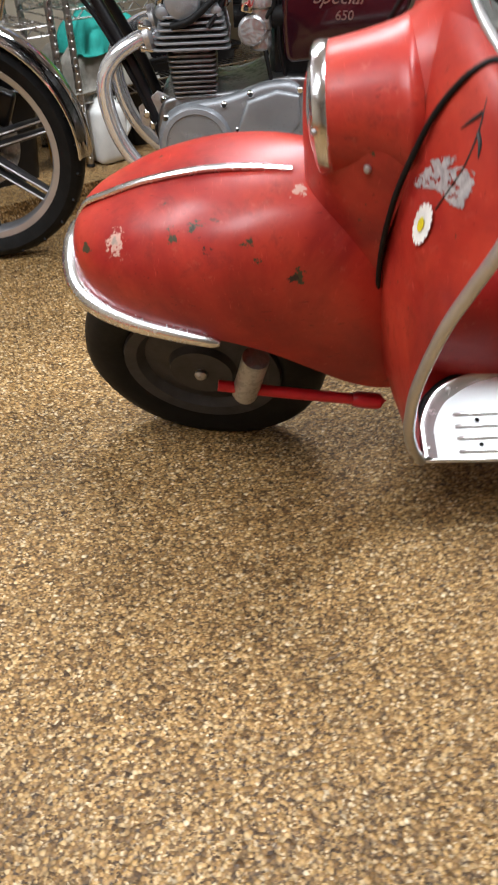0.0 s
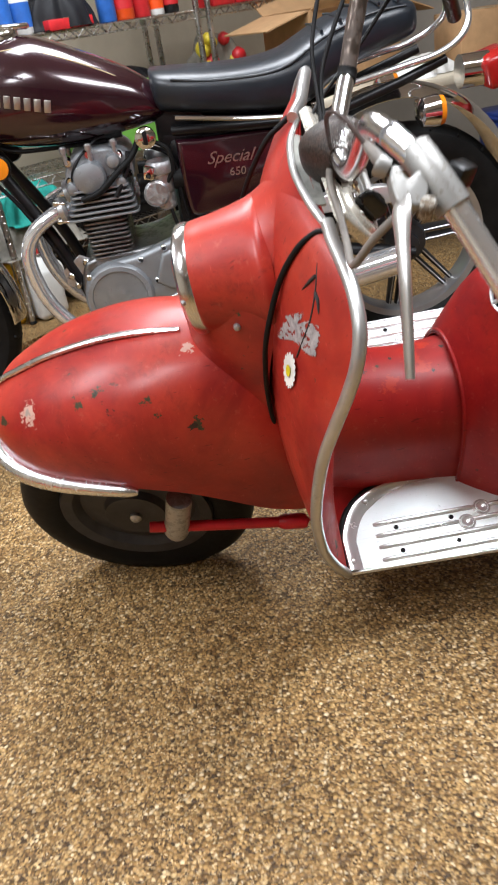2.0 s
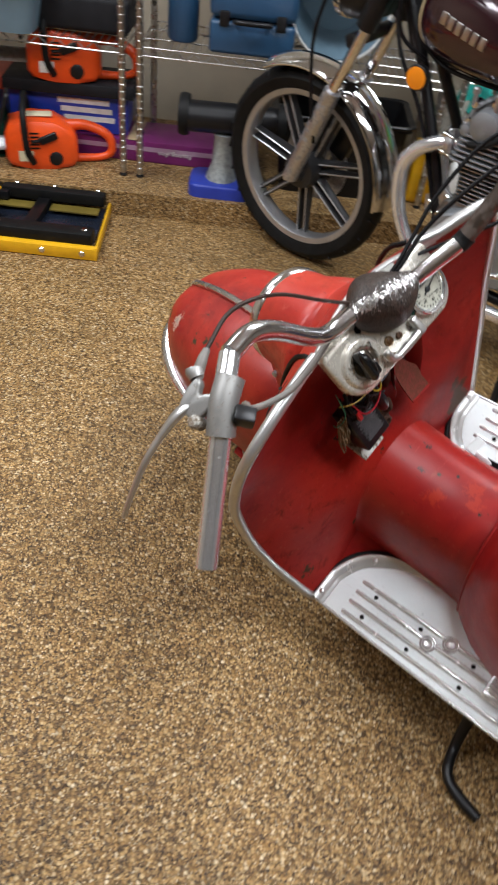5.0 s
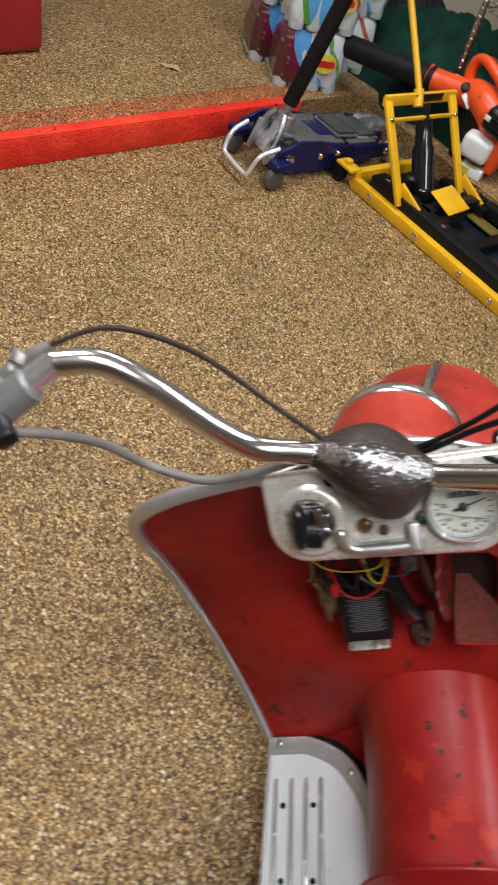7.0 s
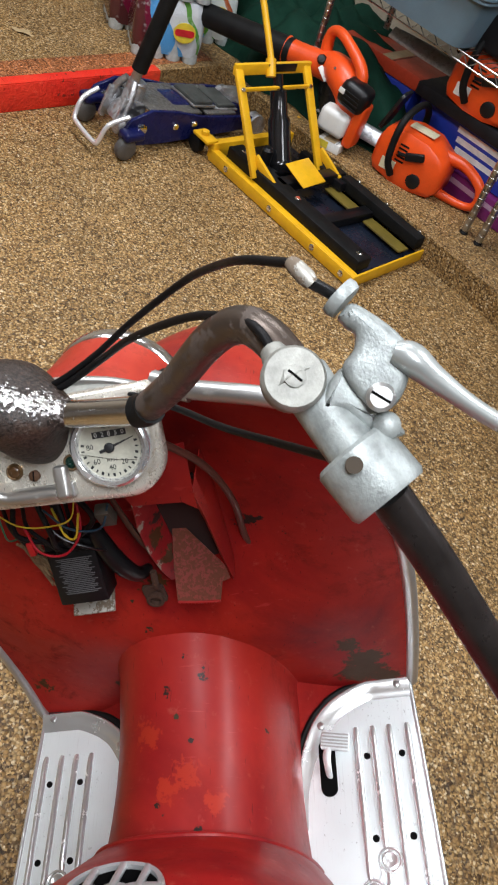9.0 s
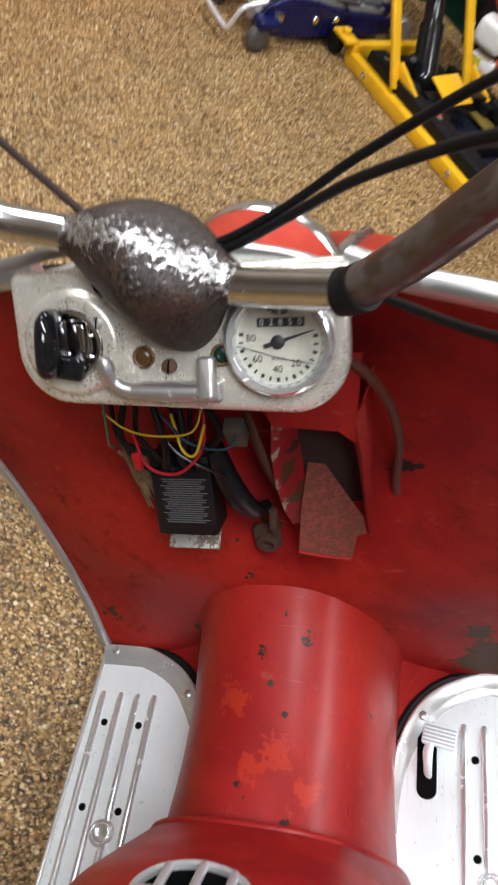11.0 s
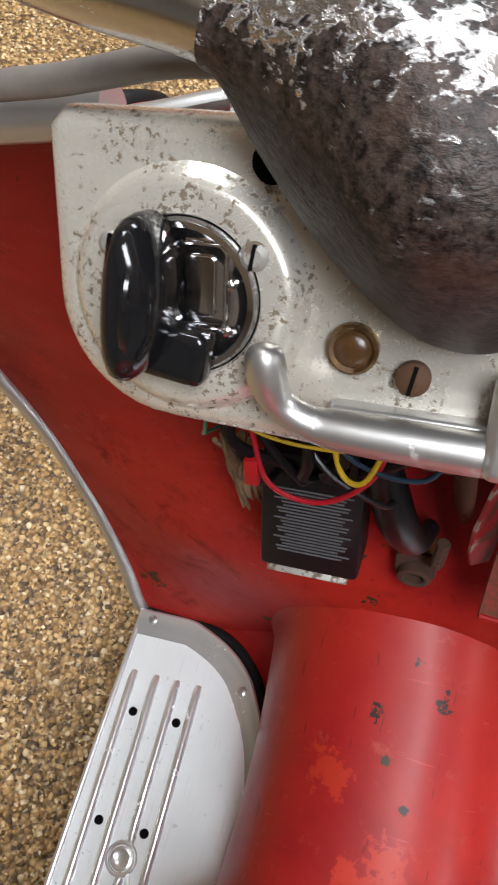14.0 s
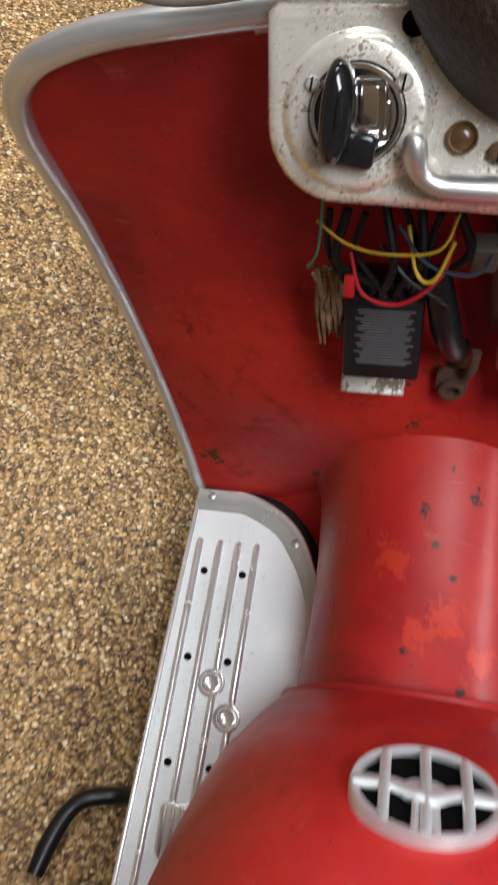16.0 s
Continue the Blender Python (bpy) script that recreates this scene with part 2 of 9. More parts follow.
def worn_metal(name, colour, rough, spots=0.0, spot_colour=(0.06, 0.035, 0.022), metal=1.0, scale=60, cover=0.6, wave=0.15):
    """Bare or plated metal with fine scratches, and rust or dirt spots."""
    mat = material(name, colour, rough, metal)
    k = Nodes(mat)
    tone = k.mix(k.ramp(k.noise(12, 4), [(0.3, 0.0), (0.7, 1.0)]), tuple(0.82 * c for c in colour), colour)
    mr = k.math("ADD", k.math("MULTIPLY", k.noise(40, 6, 0.7), wave), max(rough - 0.5 * wave, 0.03))
    if spots:
        f = k.ramp(k.math("ADD", k.noise(scale, 5, 0.7), k.math("MULTIPLY", k.noise(scale * 0.12, 2), 0.35)), [(cover, 0.0), (cover + 0.05, spots)])
        tone = k.mix(f, tone, k.mix(k.noise(scale * 2.2, 3), spot_colour, tuple(1.9 * c for c in spot_colour)))
        k.set("Metallic", k.math("SUBTRACT", metal, k.math("MULTIPLY", f, metal)))
        mr = k.math("ADD", mr, k.math("MULTIPLY", f, 0.45))
        k.bump(k.math("SUBTRACT", k.noise(30, 3), f), 0.15, 0.001)
    else:
        k.bump(k.noise(30, 5, 0.6), 0.06, 0.001)
    k.set("Base Color", tone)
    k.set("Roughness", mr)
    return mat


def scuffed_aluminium(name):
    """Polished sheet aluminium, dulled by shoes: soft grey smears, fine scratches, small pits."""
    mat = material(name, (0.9, 0.9, 0.9), 0.3, 0.15, 0.25)
    k = Nodes(mat)
    smear = k.ramp(k.noise(11, 2, 0.45), [(0.30, 0.0), (0.95, 0.75)])
    col = k.mix(smear, (0.92, 0.985, 0.985), (0.72, 0.775, 0.78))
    line = k.t.nodes.new("ShaderNodeMapping")
    line.inputs["Scale"].default_value = (18.0, 420.0, 40.0)
    line.inputs["Rotation"].default_value = (0.0, 0.0, 0.12)
    k.t.links.new(k.co, line.inputs["Vector"])
    col = k.mix(k.ramp(k.noise(1.0, 3, 0.6, line.outputs["Vector"]), [(0.60, 0.0), (0.72, 0.35)]), col, (0.62, 0.63, 0.63))
    col = k.mix(k.math("MULTIPLY", k.ramp(k.noise(230, 3, 0.6), [(0.66, 0.0), (0.70, 1.0)]), k.ramp(k.noise(9, 2), [(0.46, 0.0), (0.60, 0.8)])), col, (0.16, 0.15, 0.14))
    k.set("Base Color", col)
    k.set("Roughness", k.math("ADD", k.math("MULTIPLY", k.noise(60, 5, 0.65), 0.22), 0.20))
    k.bump(k.noise(26, 3, 0.5), 0.05, 0.001)
    return mat


def pitted_cover(name):
    """A cast cover whose chrome survives in flakes along one worn ridge and is pitted brown elsewhere."""
    mat = material(name, (0.6, 0.6, 0.6), 0.3, 1.0)
    k = Nodes(mat)

    def along(v):
        n = k.t.nodes.new("ShaderNodeVectorMath")
        n.operation = "DOT_PRODUCT"
        n.inputs[1].default_value = v
        k.t.links.new(k.co, n.inputs[0])
        return n.outputs["Value"]

    ridge = k.math("SUBTRACT", along((0.52, 0.125, 0.855)), 1.175)          # out from the bar's line, towards the ridge
    off = k.math("ABSOLUTE", k.math("ADD", along((-0.855, 0.31, 0.52)), 0.0215))   # sideways from the ridge
    stretch = k.t.nodes.new("ShaderNodeMapping")
    stretch.inputs["Scale"].default_value = (1.0, 0.6, 1.0)
    k.t.links.new(k.co, stretch.inputs["Vector"])
    fine = k.noise(330, 4, 0.62, stretch.outputs["Vector"], 0.3)
    wide = k.noise(70, 4, 0.6, stretch.outputs["Vector"])
    keep = k.math("ADD", k.math("MULTIPLY", k.math("SUBTRACT", 0.0072, off), 60.0), k.math("ADD", k.math("MULTIPLY", k.math("SUBTRACT", fine, 0.5), 3.6), k.math("MULTIPLY", k.math("SUBTRACT", wide, 0.5), 1.8)))
    chrome = k.math("MULTIPLY", k.ramp(keep, [(-0.05, 0.0), (0.30, 1.0)]), k.ramp(ridge, [(-0.002, 0.0), (0.006, 1.0)]))
    flake = k.math("MULTIPLY", k.ramp(k.noise(210, 5, 0.7, stretch.outputs["Vector"]), [(0.62, 0.0), (0.68, 0.30)]), k.ramp(ridge, [(0.008, 0.0), (0.022, 1.0)]))
    chrome = k.math("MAXIMUM", chrome, flake)
    brown = k.mix(k.ramp(k.noise(360, 4, 0.75), [(0.38, 0.0), (0.62, 1.0)]), (0.005, 0.0037, 0.0032), (0.060, 0.042, 0.034))
    brown = k.mix(k.ramp(k.noise(55, 3, 0.6), [(0.52, 0.0), (0.80, 0.5)]), brown, (0.085, 0.042, 0.026))
    k.set("Base Color", k.mix(chrome, brown, (0.70, 0.69, 0.68)))
    k.set("Metallic", chrome)
    k.set("Specular IOR Level", 0.30)
    k.set("Roughness", k.math("SUBTRACT", 0.46, k.math("MULTIPLY", chrome, 0.22)))
    rough = k.noise(150, 5, 0.7, stretch.outputs["Vector"], 0.6)
    k.bump(k.math("ADD", k.math("ADD", fine, rough), k.math("MULTIPLY", chrome, 0.35)), 0.7, 0.001)
    return mat


def plain(name, colour, rough=0.5, metal=0.0, vary=0.25, scale=20.0, bump=0.08, coat=0.0, gloss=0.5):
    """Paint, plastic, rubber or cloth with a little unevenness."""
    mat = material(name, colour, rough, metal, coat)
    k = Nodes(mat)
    lo = tuple(c * (1 - vary) for c in colour)
    hi = tuple(min(1.0, c * (1 + 0.6 * vary)) for c in colour)
    k.set("Base Color", k.mix(k.ramp(k.noise(scale, 5, 0.65), [(0.3, 0.0), (0.7, 1.0)]), lo, hi))
    k.set("Roughness", k.math("ADD", k.math("MULTIPLY", k.noise(scale * 3, 4), 0.2), max(rough - 0.1, 0.02)))
    k.set("Specular IOR Level", gloss)
    if bump:
        k.bump(k.noise(scale * 8, 4), bump, 0.001)
    return mat


M_FLOOR = pebble_floor("washed_aggregate")
GREENISH, BARE, CHIP_AND_HOLE, RUSTY, FADED = (0.046, 0.038, 0.018), (0.30, 0.24, 0.20), (0.026, 0.015, 0.012), (0.062, 0.026, 0.008), (0.50, 0.30, 0.24)
FRONT_CHIPS = [((0.1331, -0.0372, 0.6138), 0.014, FADED), ((0.1315, -0.036, 0.613), 0.006, BARE), ((0.2505, -0.0589, 0.6628), 0.010, GREENISH), ((0.2515, -0.058, 0.663), 0.005, CHIP_AND_HOLE), ((0.2188, -0.0592, 0.6494), 0.008, GREENISH),
               ((0.2677, -0.0864, 0.6484), 0.006, CHIP_AND_HOLE), ((0.3223, -0.0907, 0.6625), 0.007, GREENISH), ((0.3922, -0.1237, 0.6279), 0.010, GREENISH), ((0.385, -0.1237, 0.625), 0.006, CHIP_AND_HOLE), ((0.3367, -0.1069, 0.6476), 0.005, GREENISH),
               ((0.0814, -0.0165, 0.5809), 0.007, GREENISH), ((0.3449, -0.1476, 0.5537), 0.005, RUSTY), ((0.3951, -0.0314, 0.7043), 0.009, FADED), ((0.4769, -0.0903, 0.8125), 0.004, GREENISH)]
TUNNEL_CHIPS = [((0.677, -0.011, 0.538), 0.005, CHIP_AND_HOLE), ((0.706, 0.003, 0.531), 0.004, GREENISH), ((0.662, 0.035, 0.540), 0.005, CHIP_AND_HOLE), ((0.640, 0.012, 0.546), 0.003, CHIP_AND_HOLE),
                ((0.735, 0.020, 0.527), 0.003, CHIP_AND_HOLE), ((0.80, -0.02, 0.522), 0.004, CHIP_AND_HOLE), ((0.69, 0.075, 0.49), 0.003, CHIP_AND_HOLE), ((0.83, 0.03, 0.522), 0.004, CHIP_AND_HOLE),
                ((0.770, 0.012, 0.521), 0.014, (0.41, 0.028, 0.013)), ((0.787, -0.010, 0.521), 0.011, (0.41, 0.028, 0.013)), ((0.722, -0.035, 0.522), 0.013, (0.41, 0.028, 0.013)), ((0.80, 0.045, 0.512), 0.010, (0.41, 0.028, 0.013))]
M_RED = red_paint("old_red_enamel", (0.325, 0.0155, 0.0115), (0.145, 0.005, 0.007), (0.45, 0.042, 0.021), 0.70, 0.38, FRONT_CHIPS, 0.12, 0.36)
M_RED_TUNNEL = red_paint("tunnel_red_enamel", (0.305, 0.0095, 0.0110), (0.16, 0.005, 0.009), (0.39, 0.021, 0.0135), 0.72, 0.42, TUNNEL_CHIPS, 0.05, 0.26)
# the dark spot at 0.576, 0.134, 0.719 is a hole's shade painted on
INNER_MARKS = [((0.608, 0.205, 0.46), 0.016, RUSTY), ((0.606, 0.222, 0.41), 0.028, RUSTY), ((0.606, 0.215, 0.37), 0.034, RUSTY), ((0.606, 0.245, 0.345), 0.022, RUSTY), ((0.576, 0.134, 0.719), 0.010, CHIP_AND_HOLE), ((0.58, -0.25, 0.39), 0.012, RUSTY),
               ((0.601, -0.125, 0.41), 0.008, RUSTY), ((0.593, 0.0, 0.64), 0.016, RUSTY)]
M_RED_IN = red_paint("dark_red_enamel", (0.29, 0.0095, 0.0105), (0.12, 0.004, 0.008), (0.39, 0.022, 0.013), 0.7, 0.54, INNER_MARKS, 0.0, 0.12)
GLOVE_CHIPS = [((0.609, 0.029, 0.772), 0.006, BARE), ((0.610, 0.027, 0.735), 0.005, BARE), ((0.609, 0.028, 0.70), 0.007, BARE), ((0.596, 0.036, 0.74), 0.009, RUSTY), ((0.594, 0.038, 0.70), 0.010, RUSTY), ((0.590, 0.044, 0.67), 0.014, RUSTY), ((0.598, 0.040, 0.80), 0.007, BARE), ((0.588, 0.042, 0.76), 0.008, CHIP_AND_HOLE)]
M_GLOVE = red_paint("glove_box_enamel", (0.27, 0.009, 0.013), (0.15, 0.006, 0.008), (0.34, 0.018, 0.016), 0.66, 0.45, GLOVE_CHIPS, 0.05, 0.3)
M_CURB = red_paint("curb_red", (0.82, 0.036, 0.019), (0.64, 0.026, 0.018), (0.88, 0.07, 0.03), 0.64, 0.7, (), 0.0, 0.12, grain=0.7)
M_ALU = scuffed_aluminium("scuffed_aluminium")
M_RIB = worn_metal("rib_aluminium", (0.93, 0.95, 0.95), 0.25, 0.0, (0.3, 0.3, 0.3), 0.72, 85, 0.8, 0.18)
M_BEZEL = worn_metal("bezel_chrome", (0.88, 0.89, 0.90), 0.15, 0.4, (0.25, 0.2, 0.12), 0.8, 200, 0.84, 0.12)
M_DIRTYTIN = worn_metal("dirty_tin", (0.5, 0.48, 0.43), 0.5, 0.9, (0.10, 0.07, 0.045), 0.6, 110, 0.68, 0.25)
M_TRIM = worn_metal("dull_trim", (0.60, 0.60, 0.59), 0.34, 0.35, (0.26, 0.24, 0.21), 0.8, 90, 0.8, 0.2)
M_GRILLE = worn_metal("grille_alloy", (0.72, 0.73, 0.73), 0.34, 0.4, (0.2, 0.2, 0.19), 0.7, 220, 0.78, 0.2)
M_BAR = worn_metal("bright_bar", (0.88, 0.89, 0.91), 0.17, 0.5, (0.25, 0.22, 0.19), 0.87, 160, 0.84, 0.16)
M_BRIGHT = worn_metal("polished_bracket", (0.90, 0.90, 0.91), 0.22, 0.0, (0.3, 0.3, 0.3), 0.55, 100, 0.8, 0.15)
M_RIM = worn_metal("machined_rim", (0.52, 0.52, 0.53), 0.34, 0.0, (0.2, 0.2, 0.2), 0.8, 100, 0.8, 0.15)
M_CHROME = worn_metal("chrome", (0.82, 0.82, 0.83), 0.08, 0.0, (0.1, 0.1, 0.1), 1.0, 60, 0.6, 0.08)
M_OLDCHROME = worn_metal("old_chrome", (0.80, 0.80, 0.81), 0.19, 0.5, (0.2, 0.17, 0.14), 1.0, 160, 0.86, 0.12)
M_RUST = pitted_cover("pitted_chrome")
M_GUARD = worn_metal("polished_guard", (0.80, 0.81, 0.82), 0.26, 0.4, (0.5, 0.49, 0.47), 1.0, 120, 0.84, 0.2)
M_CAST = worn_metal("cast_aluminium", (0.55, 0.55, 0.56), 0.42, 0.4, (0.12, 0.12, 0.12), 1.0, 80, 0.7, 0.2)
M_DASH = worn_metal("worn_dash_metal", (0.77, 0.73, 0.64), 0.27, 0.9, (0.06, 0.038, 0.016), 0.55, 480, 0.745, 0.25)
M_RUBBER = plain("black_rubber", (0.0075, 0.0075, 0.0075), 0.55, 0, 0.5, 25, 0.2, 0.0, 0.18)
M_BLACK = plain("black_paint", (0.006, 0.006, 0.007), 0.38, 0, 0.4, 15, 0.05, 0.0, 0.35)
M_GLOSSBLACK = plain("black_plastic", (0.008, 0.008, 0.009), 0.12, 0, 0.2, 10, 0.0)
M_CABLE = plain("black_cable", (0.005, 0.0045, 0.005), 0.5, 0, 0.3, 40, 0.1, 0.0, 0.2)
M_GREYCABLE = plain("grey_cable", (0.19, 0.17, 0.15), 0.5, 0, 0.3, 40, 0.1)
M_MAROON = plain("maroon_metallic", (0.026, 0.0035, 0.0085), 0.20, 0.3, 0.25, 300, 0.0, 1.0)
M_SEAT = plain("black_vinyl", (0.009, 0.013, 0.019), 0.36, 0, 0.4, 12, 0.25, 0.0, 0.55)
M_ORANGE = plain("amber_plastic", (0.85, 0.26, 0.01), 0.25, 0, 0.2, 10, 0.0)
M_YELLOW = plain("yellow_paint", (0.78, 0.42, 0.012), 0.35, 0, 0.18, 14, 0.04)
M_BLUE = plain("navy_paint", (0.008, 0.011, 0.070), 0.28, 0, 0.3, 12, 0.03, 0.0, 0.3)
M_SAW = plain("orange_plastic", (0.78, 0.080, 0.010), 0.35, 0, 0.15, 14, 0.03)
M_WHITEPL = plain("white_plastic", (0.72, 0.72, 0.69), 0.4, 0, 0.12, 14, 0.03)
M_WALL = plain("beige_wall", (0.42, 0.36, 0.27), 0.8, 0, 0.12, 3, 0.15)
M_CEIL = plain("ceiling_paint", (0.82, 0.83, 0.84), 0.85, 0, 0.06, 3, 0.1)
M_CARD = plain("cardboard", (0.42, 0.25, 0.12), 0.8, 0, 0.15, 18, 0.1)
M_GREENTUB = plain("green_plastic", (0.16, 0.42, 0.07), 0.4, 0, 0.12, 10, 0.02)
M_PERCH = worn_metal("perch_alloy", (0.36, 0.355, 0.34), 0.5, 0.6, (0.12, 0.10, 0.08), 0.75, 160, 0.75, 0.3)
M_SILVERBAR = worn_metal("silver_lever", (0.62, 0.61, 0.59), 0.36, 0.25, (0.4, 0.38, 0.34), 0.9, 160, 0.80, 0.22)
M_BROWNBAR = worn_metal("oxidised_bar", (0.14, 0.11, 0.092), 0.33, 0.7, (0.055, 0.04, 0.032), 0.8, 60, 0.66, 0.25)
M_BADGE = plain("worn_badge", (0.42, 0.40, 0.40), 0.5, 0.3, 0.4, 120, 0.2)
M_PALE = plain("pale_grey_casting", (0.36, 0.39, 0.38), 0.46, 0.35, 0.38, 70, 0.35)
M_DRUM = plain("dull_grey_casting", (0.33, 0.33, 0.30), 0.55, 0.4, 0.35, 80, 0.3)
M_WHITELEVER = plain("bright_lever", (0.46, 0.49, 0.48), 0.35, 0.5, 0.08, 40, 0.05)
M_WORNEDGE = pebble_floor("worn_red_aggregate", (1.15, 0.66, 0.58))
# for unseen walls: darker than the seen ones to cut bounced light
M_UNSEEN = plain("darkened_unseen_wall", (0.30, 0.27, 0.23), 0.85, 0, 0.12, 3, 0.15)

# ---------------- the garage ----------------
def slab(name, p0, p1, q0, q1, z0, z1, mat, label, category):
    bm = box(B(), (p1 - p0, q1 - q0, z1 - z0), pose((p0 + p1) / 2, (q0 + q1) / 2, (z0 + z1) / 2))
    return solo(name, bm, mat, label, category, ROOM, "", "structure")


LEDGE_P, LEDGE_Q, LEDGE_H = -0.735, 2.355, 0.095
WEST, NORTH, EAST, SOUTH, TALL = -1.95, 3.15, 4.6, -3.2, 2.45
slab("floor", WEST - 0.1, EAST + 0.1, SOUTH - 0.1, NORTH + 0.1, -0.12, 0.0, M_FLOOR, "washed brown pebble aggregate garage floor", "floor")
slab("raised_floor_1", WEST, LEDGE_P, SOUTH, NORTH, 0.0, LEDGE_H, M_FLOOR, "raised pebble aggregate ledge along the garage wall", "ledge")
slab("raised_floor_2", LEDGE_P, EAST, LEDGE_Q, NORTH, 0.0, LEDGE_H, M_FLOOR, "raised pebble aggregate ledge under the shelves", "ledge")
slab("wall_west", WEST - 0.1, WEST, SOUTH - 0.1, NORTH + 0.1, 0, TALL, M_WALL, "beige painted garage wall", "wall")
slab("wall_north", WEST, EAST, NORTH, NORTH + 0.1, 0, TALL, M_WALL, "beige painted garage wall behind wire shelves", "wall")
slab("wall_east", EAST, EAST + 0.1, SOUTH - 0.1, NORTH + 0.1, 0, TALL, M_UNSEEN, "unseen garage wall, coloured darker to cut bounced light", "wall")
slab("wall_south", WEST, EAST, SOUTH - 0.1, SOUTH, 0, TALL, M_UNSEEN, "unseen garage wall, coloured darker to cut bounced light", "wall")
slab("ceiling", WEST - 0.1, EAST + 0.1, SOUTH - 0.1, NORTH + 0.1, TALL, TALL + 0.1, M_CEIL, "off-white garage ceiling", "ceiling")
bm = B()
box(bm, (0.006, 2.62, LEDGE_H - 0.002), pose(LEDGE_P + 0.003, 0.75, LEDGE_H / 2), 0.002)
box(bm, (0.046, 2.62, 0.004), pose(LEDGE_P - 0.0185, 0.75, LEDGE_H + 0.001), 0.0015)
solo("painted_edge", bm, M_CURB, "bright red painted edge of the raised ledge", "painted edge", ROOM, "", "structure")

bm = box(B(), (0.10, 2.9, 0.004), pose(LEDGE_P - 0.093, 0.95 - 0.06, LEDGE_H), 0.001)
solo("worn_paint_band", bm, M_WORNEDGE, "faint worn red paint band along the ledge top", "painted edge", ROOM, "", "structure")

# ---------------- the scooter ----------------
SCOOTER = pose(0, 1.526, 0, 27.3, 0, 0)
scooter = thing("scooter", SCOOTER, "old red scooter with chipped paint leaning on its side stand", "scooter")
# the fork is turned to the right about its raked axis
STEER = Matrix.Translation((0.15, 0, 0)) @ Matrix.Rotation(radians(-12), 4, Vector((0.423, 0, 0.906))) @ Matrix.Translation((-0.15, 0, 0))

# front wheel
WHEEL = STEER @ Matrix.Translation((0.235, 0.0, 0.237)) @ pose(0, 0, 0, 90, 0, 0)
bm = B()
prof = [(0.150, -0.030), (0.165, -0.040), (0.19, -0.046), (0.212, -0.042), (0.226, -0.030), (0.233, -0.012), (0.235, 0.0),
        (0.233, 0.012), (0.226, 0.030), (0.212, 0.042), (0.19, 0.046), (0.165, 0.040), (0.150, 0.030)]
lathe(bm, prof, WHEEL, 64, (False, False))
front_wheel = part("front_tyre", bm, M_RUBBER, scooter, "worn black tyre")
bm = B()
lathe(bm, [(0.02, 0.045), (0.06, 0.045), (0.066, 0.03), (0.115, 0.02), (0.128, 0.036), (0.15, 0.04), (0.154, 0.03), (0.152, -0.03), (0.15, -0.04), (0.128, -0.036), (0.115, -0.02), (0.03, -0.04)], WHEEL, 48)
part("rim", bm, plain("dark_rim", (0.05, 0.05, 0.055), 0.5, 0.3, 0.4), front_wheel, "dusty dark steel rim")
bm = B()
lathe(bm, [(0.012, 0.02), (0.012, 0.052), (0.006, 0.058)], WHEEL, 12)
part("axle", bm, M_CAST, front_wheel)

# front fender
def arch(x, top, wide, low, tuck, n=40, p=2.8):
    """One section; tuck draws the lower part of the flank inwards."""
    ring = []
    for i in range(n + 1):
        a = math.pi * i / n
        c, s = math.cos(a), abs(math.sin(a)) ** (2 / p)
        ring.append(STEER @ Vector((x, -wide * (1 - tuck * (1 - s) ** 1.3) * math.copysign(abs(c) ** (2 / p), c), low + (top - low) * s)))
    return ring


FENDER = [(0.045, 0.545, 0.012, 0.515, 0), (0.052, 0.566, 0.050, 0.503, 0), (0.070, 0.588, 0.086, 0.495, 0), (0.11, 0.613, 0.118, 0.494, 0), (0.17, 0.645, 0.143, 0.497, 0), (0.25, 0.675, 0.158, 0.498, 0),
          (0.32, 0.691, 0.162, 0.490, 0.02), (0.38, 0.698, 0.160, 0.455, 0.10), (0.44, 0.696, 0.152, 0.406, 0.17), (0.50, 0.678, 0.138, 0.360, 0.19), (0.55, 0.645, 0.118, 0.334, 0.16), (0.585, 0.61, 0.10, 0.326, 0.10)]
bm = B()
loft(bm, [arch(*r) for r in lerp_rows(FENDER, 6)], False)
solid(bm, 0.004)
fender = part("front_fender", bm, M_RED, scooter, "red fender with chips down to green primer")
bm = B()
tube(bm, [STEER @ Vector((x, -0.025 * max(0.0, x - 0.07), z)) for x, z in ((0.045, 0.545), (0.070, 0.590), (0.11, 0.615), (0.17, 0.647), (0.25, 0.677), (0.32, 0.693), (0.39, 0.699))], [0.005, 0.008, 0.009, 0.009, 0.009, 0.0085, 0.006], 10, 6, True, 0.7)
part("crest_strip", bm, M_GUARD, fender, "grey metal crest strip")
bm = B()
rows = lerp_rows(FENDER, 6)
left = [STEER @ Vector((r[0] - 0.004, -r[2] - 0.004, r[3])) for r in rows if r[0] < 0.32]
right = [STEER @ Vector((r[0] - 0.004, r[2] + 0.004, r[3])) for r in rows if r[0] < 0.32]
line = left[::-1] + right
n = len(line)
tube(bm, line, [0.005] + [0.009 + 0.011 * math.sin(math.pi * k / (n - 1)) ** 0.8 for k in range(1, n - 1)] + [0.004], 12, 1, True)
part("edge_guard", bm, M_GUARD, fender, "dull chrome guard round the lower edge")

